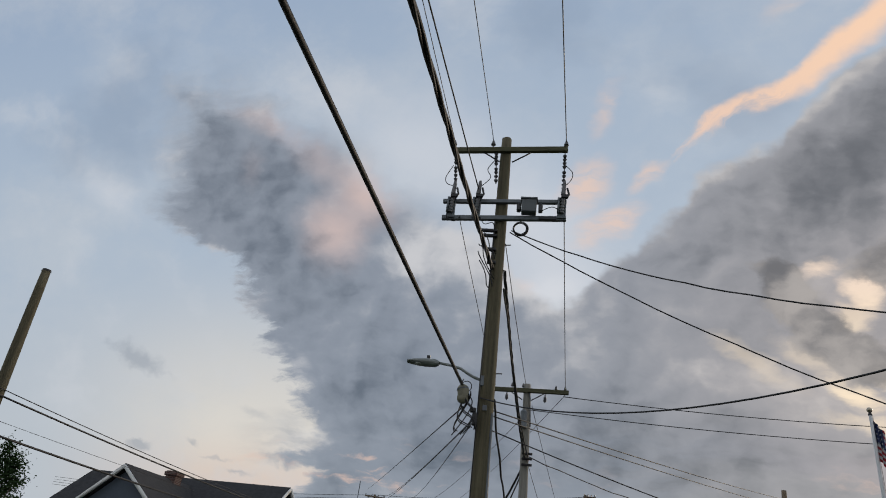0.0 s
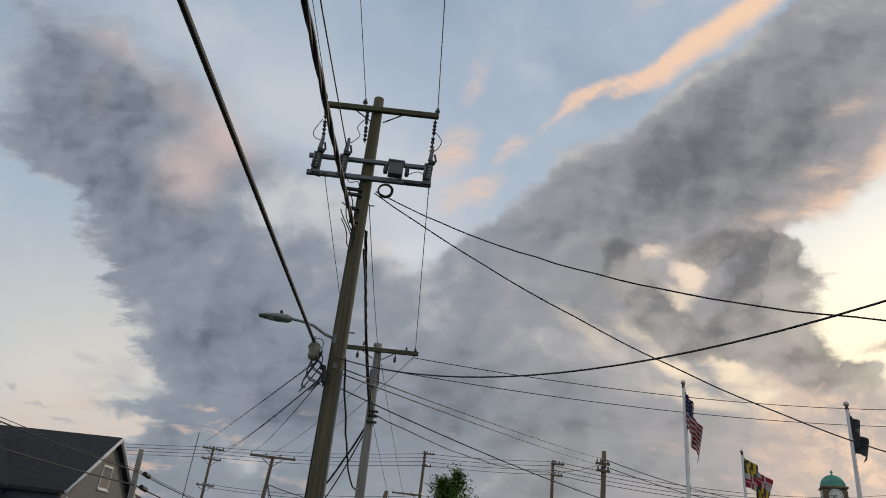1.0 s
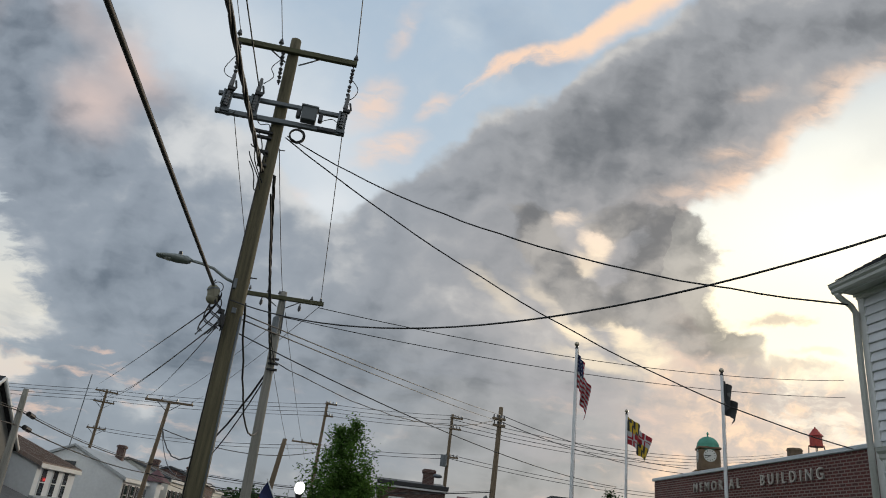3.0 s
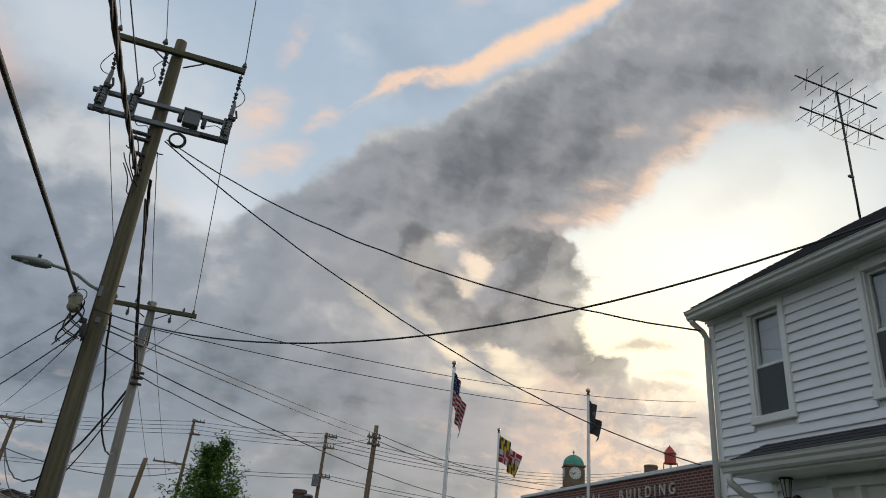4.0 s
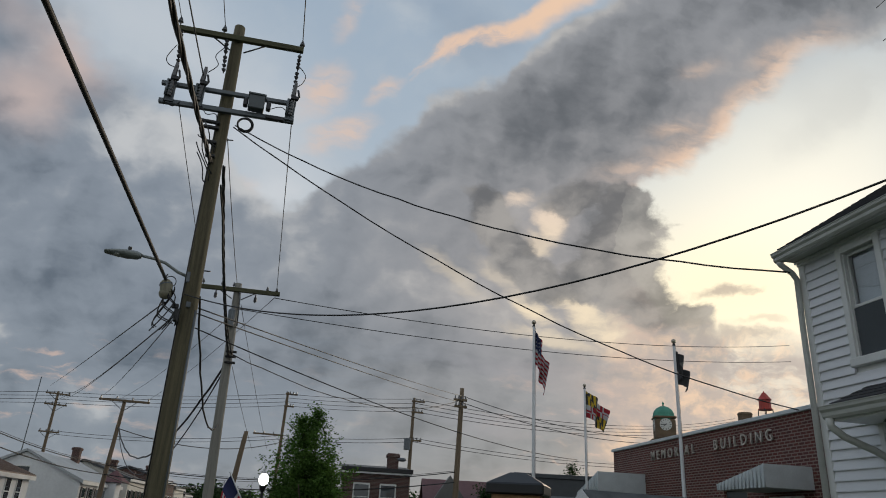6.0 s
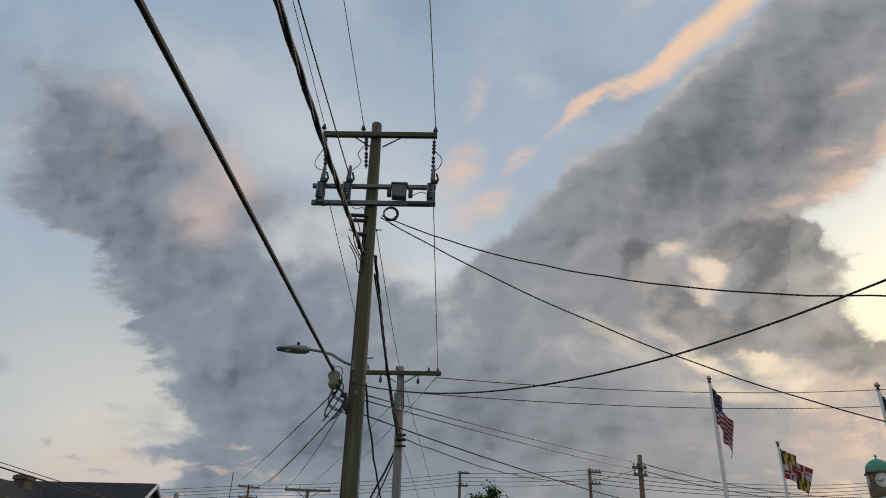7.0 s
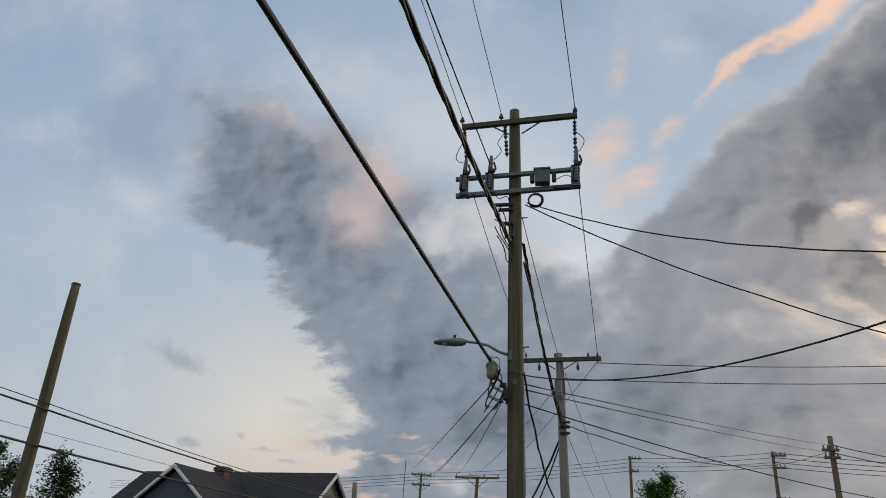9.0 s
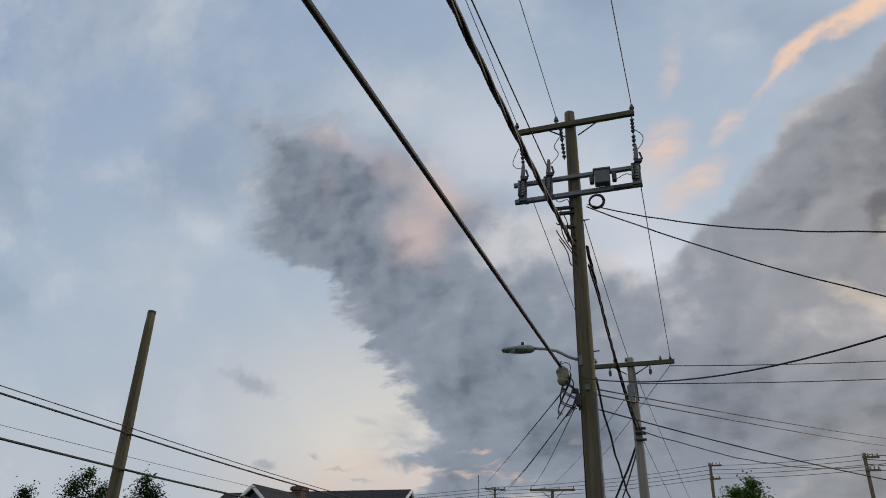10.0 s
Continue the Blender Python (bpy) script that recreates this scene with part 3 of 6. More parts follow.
def tube(bm, pts, r, seg=6):
    pts = [Vector(p) for p in pts]
    rings = []
    for i, p in enumerate(pts):
        d = (pts[min(i + 1, len(pts) - 1)] - pts[max(i - 1, 0)]).normalized()
        side = d.orthogonal().normalized() if i == 0 else (side - d * side.dot(d)).normalized()
        up = d.cross(side)
        rings.append([bm.verts.new(p + (side * math.cos(k * math.tau / seg) + up * math.sin(k * math.tau / seg)) * r) for k in range(seg)])
    for a, b in zip(rings, rings[1:]):
        for k in range(seg):
            bm.faces.new((a[k], a[(k + 1) % seg], b[(k + 1) % seg], b[k]))
    bm.faces.new(rings[0][::-1]), bm.faces.new(rings[-1])
    for f in bm.faces:
        f.smooth = True
    return bm


def extrude(bm, outline, a, b):
    """A profile of (y, z) points drawn out along x from a to b."""
    va = [bm.verts.new((a, y, z)) for y, z in outline]
    vb = [bm.verts.new((b, y, z)) for y, z in outline]
    k = len(outline)
    bm.faces.new(va[::-1]), bm.faces.new(vb)
    for i in range(k):
        bm.faces.new((va[i], va[(i + 1) % k], vb[(i + 1) % k], vb[i]))
    bmesh.ops.recalc_face_normals(bm, faces=bm.faces)
    return bm


def ball(bm, c, r, seg=12, squash=1.0):
    bmesh.ops.create_uvsphere(bm, u_segments=seg, v_segments=seg // 2 + 2, radius=r, matrix=Matrix.Translation(c) @ Matrix.Diagonal((1, 1, squash, 1)))
    for f in bm.faces:
        f.smooth = True
    return bm


def ring(bm, c, R, r, axis="y", n=20, turns=1.0):
    pts = []
    for i in range(int(n * turns) + 1):
        a = math.tau * i / n
        x, z = math.cos(a) * R, math.sin(a) * R
        pts.append(Vector(c) + (Vector((x, 0.012 * i / n, z)) if axis == "y" else Vector((x, z, 0.012 * i / n))))
    return tube(bm, pts, r, 6)


B = bmesh.new

# ---- ground and street ----
STREET = -1.6


def rise(x, y):
    """Height of the ground: the yard stands above the street and falls away to it."""
    a = max(0.0, min(1.0, (x + 2.3) / 1.2))
    b = max(0.0, min(1.0, (19.0 - y) / 9.0))
    a, b = a * a * (3 - 2 * a), b * b * (3 - 2 * b)
    return STREET * (1 - a * b)


bm = B()
xs = [-2500, -400, -100, -40, -20] + [-14 + i for i in range(60)] + [60, 120, 400, 2500]
ys = [-2500, -400, -100, -40] + [-20 + i for i in range(60)] + [60, 120, 400, 2500]
grid = [[bm.verts.new((x, y, rise(x, y) - 0.02)) for x in xs] for y in ys]
for r0, r1 in zip(grid, grid[1:]):
    for i in range(len(xs) - 1):
        bm.faces.new((r0[i], r0[i + 1], r1[i + 1], r1[i]))
tagged(part("ground", bm, M["grass"]), "grassy ground falling from the yard to the street", "ground", kind="structure")


def along(y, off):
    return off + 0.08 * (y - 34)


bm = B()
rows_ = [[bm.verts.new((along(y, o), y, STREET + 0.01)) for o in (-10.6, -1.0)] for y in (-60, 0, 34, 80, 160, 300)]
for r0, r1 in zip(rows_, rows_[1:]):
    bm.faces.new((r0[0], r0[1], r1[1], r1[0]))
tagged(part("road", bm, M["asphalt"]), "worn dark asphalt town street", "road", kind="structure")
bm = B()
for i in range(16):
    y = 20 + i * 6
    x = along(y, -5.8)
    box(bm, (x - 0.06, y, STREET + 0.012), (x + 0.06, y + 3, STREET + 0.017))
tagged(part("lane_marking", bm, M["white_line"]), "dashed white lane line on the asphalt", "road marking", kind="structure")
for name, o0, o1 in (("pavement_left", -14.6, -10.75), ("pavement_right", -0.85, 1.4)):
    pave = None
    for j in range(20):
        y0 = 18 + j * 3.0
        bm = B()
        z = STREET + 0.13
        a, b = along(y0, 0), along(y0 + 2.98, 0)
        lo = [bm.verts.new(p) for p in ((a + o0, y0, z), (a + o1, y0, z), (b + o1, y0 + 2.98, z), (b + o0, y0 + 2.98, z))]
        bm.faces.new(lo)
        geom = bmesh.ops.extrude_face_region(bm, geom=list(bm.faces))
        bmesh.ops.translate(bm, verts=[q for q in geom["geom"] if isinstance(q, bmesh.types.BMVert)], vec=(0, 0, -0.14))
        bmesh.ops.recalc_face_normals(bm, faces=bm.faces)
        if pave is None:
            pave = tagged(part(name, bm, M["concrete"]), "grey concrete pavement slabs along the street", "pavement", kind="structure")
        else:
            part("slab", bm, M["concrete"], pave)
for name, o, y0, y1, k in (("kerb_left", -10.75, 18, 33, "concrete"), ("kerb_yellow", -10.75, 33.1, 42, "kerb_yellow"), ("kerb_far", -10.75, 42.1, 110, "concrete"), ("kerb_right", -1.0, 18, 110, "concrete")):
    bm = B()
    vs_ = []
    for y in (y0, y1):
        x = along(y, o)
        vs_.append([bm.verts.new(p) for p in ((x, y, STREET - 0.02), (x + 0.15, y, STREET - 0.02), (x + 0.15, y, STREET + 0.15), (x, y, STREET + 0.15))])
    for i in range(4):
        bm.faces.new((vs_[0][i], vs_[0][(i + 1) % 4], vs_[1][(i + 1) % 4], vs_[1][i]))
    bmesh.ops.recalc_face_normals(bm, faces=bm.faces)
    tagged(part(name, bm, M[k]), "yellow-painted kerb stone" if "yellow" in k else "grey concrete kerb", "kerb", kind="structure")


# ---- utility poles ----
def wood_pole(bm, base, top, r1, r2):
    """A slightly uneven tapered pole."""
    base, top = Vector(base), Vector(top)
    n, seg = 18, 14
    rings = []
    for i in range(n + 1):
        f = i / n
        p = base.lerp(top, f) + Vector((noise.noise((f * 3, base.x, 0)), noise.noise((f * 3, 5, base.y)), 0)) * 0.012
        r = r1 + (r2 - r1) * f
        if i == n:
            r *= 0.93
        rings.append([bm.verts.new(p + Vector((math.cos(k * math.tau / seg), math.sin(k * math.tau / seg), 0)) * r * (1 + 0.03 * noise.noise((k * 0.9, f * 6, base.x)))) for k in range(seg)])
    for a, b in zip(rings, rings[1:]):
        for k in range(seg):
            bm.faces.new((a[k], a[(k + 1) % seg], b[(k + 1) % seg], b[k])).smooth = True
    bm.faces.new(rings[-1]), bm.faces.new(rings[0][::-1])
    return bm


def crossarm(parent, x0, x1, y, z, h=0.11, w=0.09, material="arm", brace_x=None, tilt=0.0):
    m = Matrix.Translation(((x0 + x1) / 2, y, z)) @ Matrix.Rotation(tilt, 4, "Y")
    half = (x1 - x0) / 2
    a = part("crossarm", box(B(), (-half, -w / 2, -h / 2), (half, w / 2, h / 2), 0.008, m), M[material], parent)
    if brace_x is not None:
        for s in (-1, 1):
            part("brace", tube(B(), [(brace_x + s * 0.55, y, z - 0.05), (brace_x + s * 0.14, y + 0.03, z - 0.30)], 0.016, 6), M["darksteel"], a)
    return a


def pin_insulator(parent, x, y, z, r=0.055):
    bm = B()
    rod(bm, (x, y, z), (x, y, z + 0.10), 0.014)
    rod(bm, (x, y, z + 0.06), (x, y, z + 0.10), r, r * 0.85)
    rod(bm, (x, y, z + 0.105), (x, y, z + 0.15), r * 0.8, r * 0.55)
    ball(bm, (x, y, z + 0.16), r * 0.45, 8)
    return part("insulator", bm, M["porcelain"], parent)


def string_insulator(parent, a, b):
    """Hanging suspension string: small discs and shackles between two points."""
    a, b = Vector(a), Vector(b)
    bm = tube(B(), [a, b], 0.012, 6)
    for f in (0.12, 0.22, 0.32, 0.42, 0.58, 0.68, 0.80, 0.92):
        p = a.lerp(b, f)
        d = (b - a).normalized() * 0.022
        rod(bm, p - d, p + d, 0.046, 0.030, 8)
    return part("hanging_insulator", bm, M["darksteel"], parent)


def cutout(parent, x, y, z):
    """Fuse cutout: grey ribbed porcelain body leaning on the arms, with its bracket, arrester and barrel."""
    c = part("cutout_body", rod(rod(B(), (x, y - 0.08, z + 0.05), (x + 0.04, y - 0.12, z + 0.74), 0.045, 0.04), (x + 0.02, y - 0.11, z + 0.48), (x + 0.04, y - 0.12, z + 0.80), 0.052, 0.03), M["porcelain"], parent)
    bm = B()
    for i in range(5):
        q = z + 0.10 + i * 0.07
        rod(bm, (x, y - 0.085, q), (x + 0.002, y - 0.088, q + 0.025), 0.062, 0.05)
    part("shed", bm, M["grey_box"], c)
    part("bracket", box(B(), (x - 0.09, y - 0.05, z - 0.05), (x + 0.09, y - 0.02, z + 0.44), 0.005), M["galv"], c)
    part("fuse_tube", tube(B(), [(x + 0.10, y - 0.14, z + 0.62), (x + 0.14, y - 0.15, z + 0.46), (x + 0.09, y - 0.15, z + 0.36)], 0.022, 8), M["black"], c)
    part("terminal", box(B(), (x - 0.02, y - 0.18, z + 0.38), (x + 0.13, y - 0.12, z + 0.46), 0.01), M["darksteel"], c)
    part("side_rod", tube(B(), [(x - 0.07, y - 0.1, z + 0.04), (x - 0.06, y - 0.11, z + 0.40)], 0.026, 8), M["galv"], c)


main = thing("utility_pole", "tall weathered wooden utility pole with crossarms and switchgear", "utility pole", pose(-1.14, 13.1, -1.6), "utility poles")
P = Matrix.Translation((1.14, -13.1, 1.6))
parts_before = set(bpy.data.objects)
part("shaft", wood_pole(B(), (-1.12, 13.1, rise(-1.12, 13.1) - 0.05), (-1.18, 13.1, 11.18), 0.19, 0.118), M["pole"], main)
crossarm(main, -2.33, 0.19, 12.94, 10.785, 0.12, 0.10, "arm", -1.15, radians(-2.4))
for x in (-2.33, -1.46, 0.15):
    pin_insulator(main, x, 12.94, 10.86 + (x + 1.1) * 0.024)
top_steel = crossarm(main, -2.42, 0.20, 12.93, 9.43, 0.085, 0.09, "galv", None, radians(-2.0))
low_steel = crossarm(main, -2.40, 0.20, 12.91, 9.01, 0.10, 0.09, "galv", None, radians(-2.0))
for x in (-2.22, -1.68, 0.10):
    cutout(main, x, 12.88, 9.04 + (x + 1.1) * 0.035)
for x, xe in ((-2.28, -2.20), (-1.38, -1.32), (0.13, 0.12)):
    string_insulator(main, (x, 12.94, 10.76), (xe, 12.90, 9.80 if x > -1 else 9.86))
for pts in (((-2.29, 12.9, 10.3), (-2.42, 12.86, 9.95), (-2.36, 12.84, 9.78), (-2.22, 12.82, 9.72)),
            ((-1.40, 12.9, 10.45), (-1.52, 12.86, 10.2), (-1.44, 12.84, 9.98), (-1.60, 12.82, 9.75)),
            ((0.12, 12.9, 10.42), (0.30, 12.86, 10.18), (0.26, 12.84, 9.95), (0.08, 12.82, 9.75)),
            ((-2.2, 12.85, 9.10), (-2.30, 12.83, 8.95), (-2.12, 12.83, 8.85), (-2.0, 12.84, 8.98)),
            ((-1.62, 12.85, 9.05), (-1.48, 12.80, 8.80), (-1.30, 12.86, 8.86), (-1.26, 12.92, 8.6)),
            ((-0.3, 12.85, 9.20), (-0.10, 12.82, 9.28), (0.05, 12.84, 9.22))):
    pts = [Vector(p) for p in pts]
    smooth = []
    for i in range(len(pts) - 1):
        p0, p1, p2, p3 = pts[max(i - 1, 0)], pts[i], pts[i + 1], pts[min(i + 2, len(pts) - 1)]
        for k in range(6):
            s = k / 6
            smooth.append(0.5 * ((2 * p1) + (p2 - p0) * s + (2 * p0 - 5 * p1 + 4 * p2 - p3) * s * s + (3 * p1 - p0 - 3 * p2 + p3) * s ** 3))
    part("jumper_wire", tube(B(), smooth + [pts[-1]], 0.009, 5), M["rubber"], main)
reg = part("control_box", box(B(), (-0.73, 12.72, 9.10), (-0.42, 12.92, 9.42), 0.015), M["grey_box"], main, "grey steel control box on the arms")
part("lid", box(B(), (-0.75, 12.70, 9.40), (-0.40, 12.94, 9.44), 0.006), M["grey_box"], reg)
for x in (-0.83, -0.38):
    part("bushing", box(B(), (x, 12.76, 9.14), (x + 0.09, 12.88, 9.33), 0.02), M["darksteel"], reg)
part("motor_case", box(B(), (-0.36, 12.82, 8.98), (0.0, 12.9, 9.06), 0.01), M["darksteel"], main)
part("cable_coil", ring(ring(B(), (-0.72, 12.86, 8.755), 0.15, 0.018, turns=2.9), (-0.73, 12.84, 8.745), 0.135, 0.016, turns=1.9), M["rubber"], main, "coiled black cable")
for z, x0, x1 in ((8.72, -1.62, -1.20), (8.60, -1.50, -1.2), (8.28, -1.42, -1.2), (7.98, -1.36, -1.18)):
    part("secondary_rack", box(B(), (x0, 12.9, z - 0.03), (x1, 12.98, z + 0.03), 0.01), M["black"], main)
for k in range(7):
    z0 = 8.75 - k * 0.13
    loop = [(-1.52 + 0.3 * s + 0.05 * math.sin(k * 2.1 + s * 5), 12.92 - 0.05 * math.sin(s * 3.1), z0 - 0.55 * s - 0.12 * math.sin(s * 3.14 + k)) for s in [i / 8 for i in range(9)]]
    part("jumper_wire", tube(B(), loop, 0.012, 5), M["rubber"], main)
part("step_bolt", rod(B(), (-1.02, 13.0, 8.42), (-0.90, 12.98, 8.42), 0.012), M["darksteel"], main)
part("step_bolt", rod(B(), (-1.0, 13.0, 5.66), (-0.88, 12.98, 5.66), 0.012), M["darksteel"], main)
part("riser_conduit", tube(B(), [(-0.98, 13.02, rise(-1, 13)), (-1.0, 13.02, 3.0), (-1.01, 13.02, 4.9)], 0.028, 8), M["galv"], main)
part("ground_wire", tube(B(), [(-1.27, 12.94, 0.2), (-1.28, 12.95, 5.0), (-1.27, 12.97, 8.9)], 0.012, 6), M["rubber"], main)
part("pole_tag", box(B(), (-1.19, 12.90, 4.92), (-1.11, 12.925, 5.02), 0.004), M["galv"], main)
for k in range(9):
    a0 = k * 1.3
    pts = [(-1.50 + 0.16 * math.cos(a0 + s * 4) * (0.4 + s), 12.9 + 0.08 * math.sin(a0 + s * 3), 5.25 - s * 0.75 + 0.07 * math.sin(a0 + 6 * s)) for s in [i / 10 for i in range(11)]]
    part("loop_wire", tube(B(), pts, 0.011, 5), M["rubber"], main)
part("terminal_block", box(box(B(), (-1.36, 12.84, 4.62), (-1.27, 12.95, 4.86), 0.02), (-1.42, 12.86, 4.86), (-1.30, 12.93, 4.95), 0.015), M["black"], main)
for ob in set(bpy.data.objects) - parts_before:
    if ob.parent == main:
        ob.matrix_parent_inverse = P

# lamp on its arm, splice case on the strand
lamp = thing("street_lamp", "grey cobra-head street lamp on a curved pipe bracket", "street lamp", pose(-1.26, 13.0, 5.45))
pts = [(0.02, 0.0, 0.05), (-0.18, 0, 0.12), (-0.42, 0, 0.26), (-0.62, 0, 0.31), (-0.86, 0, 0.34)]
part("bracket_arm", tube(B(), pts, 0.028, 8), M["lamp_grey"], lamp)
bm = B()
for i, (x, w, h) in enumerate(((-0.84, 0.05, 0.045), (-0.92, 0.11, 0.075), (-1.10, 0.15, 0.075), (-1.32, 0.14, 0.05), (-1.46, 0.08, 0.03))):
    vs_ = [bm.verts.new((x, w * math.cos(a), 0.33 + h * math.sin(a))) for a in [k * math.tau / 12 for k in range(12)]]
    if i:
        for k in range(12):
            bm.faces.new((prev[k], prev[(k + 1) % 12], vs_[(k + 1) % 12], vs_[k])).smooth = True
    else:
        bm.faces.new(vs_)
    prev = vs_
bm.faces.new(prev[::-1])
head = part("lamp_head", bm, M["lamp_grey"], lamp)
part("lens", ball(B(), (-1.22, 0, 0.292), 0.11, 12, 0.25), M["lens"], head)
part("photocell", rod(B(), (-1.06, 0, 0.40), (-1.06, 0, 0.47), 0.035), M["black"], head)
part("mount", box(B(), (-0.02, -0.06, -0.06), (0.05, 0.06, 0.14), 0.01), M["galv"], lamp)
case = thing("splice_case", "beige barrel-shaped splice case hanging on the strand", "splice case", pose(-1.57, 12.9, 5.22) @ Matrix.Diagonal((0.85, 0.85, 0.9, 1)))
part("barrel", rod(rod(ball(B(), (0, 0, -0.12), 0.13, 14, 0.9), (0.02, 0, -0.1), (-0.02, 0, 0.1), 0.13, 0.125, 14), (-0.02, 0, 0.1), (-0.03, 0, 0.16), 0.125, 0.07, 14), M["tank"], case)
part("band", rod(B(), (-0.016, 0, 0.06), (-0.022, 0, 0.085), 0.133, 0.132, 14), M["galv"], case)
part("hanger", tube(B(), [(-0.03, 0, 0.14), (-0.05, 0, 0.22), (-0.02, -0.02, 0.28)], 0.014), M["darksteel"], case)
part("neck_loop", ring(B(), (0.06, 0, 0.14), 0.11, 0.009), M["rubber"], case)

second = thing("utility_pole", "silver-grey wooden utility pole with a single green crossarm", "utility pole", pose(-0.4, 22.2, -1.6), "utility poles")
snap = set(bpy.data.objects)
part("shaft", wood_pole(B(), (-0.40, 22.2, rise(-0.4, 22.2) - 0.05), (-0.58, 22.2, 8.29), 0.17, 0.115), M["pole_grey"], second)
crossarm(second, -1.70, 0.73, 22.06, 8.05, 0.13, 0.11, "arm", -0.57, radians(-1.3))
for x in (-1.62, -1.05, -0.70, 0.33, 0.62):
    pin_insulator(second, x, 22.06, 8.10, 0.045)
for x in (0.0, -1.2):
    part("arrester", rod(rod(B(), (x, 22.0, 7.95), (x, 22.0, 7.68), 0.02, 0.02), (x, 22.0, 7.85), (x, 22.0, 7.72), 0.045, 0.05), M["darksteel"], second)
tr = part("transformer_can", rod(rod(B(), (-0.62, 22.0, 6.85), (-0.63, 22.0, 7.35), 0.11, 0.11), (-0.63, 22.0, 7.35), (-0.63, 22.0, 7.42), 0.11, 0.05), M["galv"], second)
part("conduit", tube(B(), [(-0.42, 22.05, 6.9), (-0.46, 22.05, 7.8), (-0.5, 22.05, 8.0)], 0.02), M["galv"], second)
for z in (5.72, 5.9, 6.05):
    part("cable_clamp", box(B(), (-0.62, 21.98, z), (-0.30, 22.1, z + 0.06), 0.01), M["black"], second)
for ob in set(bpy.data.objects) - snap:
    if ob.parent == second:
        ob.matrix_parent_inverse = Matrix.Translation((0.4, -22.2, 1.6))

stub = thing("utility_pole", "bare brown wooden stub pole without crossarms", "utility pole", pose(-12.92, 15.3, -1.6), "utility poles")
part("shaft", wood_pole(B(), (0.05, 0, 0), (-0.04, -0.04, 9.83), 0.19, 0.115), M["pole"], stub)
part("cap", rod(B(), (-0.04, -0.04, 9.80), (-0.04, -0.04, 9.85), 0.118, 0.11), M["black"], stub)

# ---- white house beside the yard ----
house = thing("house", "white vinyl-sided two-storey house with a pent porch roof", "house", pose(6.85, 7.11, 0.055, 0, 0, -93.95))
LEN, DEEP, EAVE = 13.0, 5.8, 5.0
OPEN = [(0.66, 1.34, 3.43, 4.90), (2.38, 3.05, 3.43, 4.90), (4.02, 4.72, 3.43, 4.92), (1.62, 3.30, 0.25, 2.72), (6.4, 7.1, 3.43, 4.9)]


def wall_cells(bm, openings, s0, s1, z0, z1, y0, y1):
    xs_ = sorted({s0, s1, *[o[0] for o in openings], *[o[1] for o in openings]})
    for a, b in zip(xs_, xs_[1:]):
        cuts = sorted((o[2], o[3]) for o in openings if o[0] <= a and o[1] >= b)
        z = z0
        for lo, hi in cuts + [(z1, z1)]:
            if lo > z:
                box(bm, (a, y0, z), (b, y1, lo))
            z = hi
    return bm


part("wall", wall_cells(B(), OPEN, 0, LEN, 0, EAVE, 0.03, 0.18), M["trim"], house)
part("wall", box(B(), (0, DEEP - 0.15, 0), (LEN, DEEP, EAVE)), M["siding"], house)
for s in (0.0, LEN - 0.15):
    bm = B()
    extrude(bm, [(0.18, 0), (DEEP - 0.15, 0), (DEEP - 0.15, EAVE), (2.9, 6.78), (0.18, EAVE)], s, s + 0.15)
    part("gable_wall", bm, M["siding"], house)
part("floor", box(B(), (0.15, 0.18, 2.85), (LEN - 0.15, DEEP - 0.15, 2.95)), M["concrete"], house)

# lapped siding, course by course, cut round the openings
COURSE = 0.118
k = 0
z = 0.18
while z < EAVE - 0.04:
    zt = min(z + COURSE, EAVE - 0.02)
    spans = [(0.09, LEN)]
    for a, b, lo, hi in OPEN:
        if lo - 0.03 < zt and hi + 0.03 > z:
            spans = [q for s0, s1 in spans for q in ((s0, min(s1, a)), (max(s0, b), s1)) if q[1] - q[0] > 0.02]
    for s0, s1 in spans:
        s1 = min(s1, 9.0) if s0 < 9 else s1
        part("siding_board", extrude(B(), [(0.028, z), (0.006, z), (-0.009, z - 0.003), (-0.010, z + 0.008), (0.016, zt - 0.002), (0.028, zt)], s0, s1), M["siding"], house)
    z += COURSE
    k += 1
part("corner_post", box(B(), (-0.012, -0.014, 0.1), (0.09, 0.03, EAVE), 0.006), M["trim"], house)


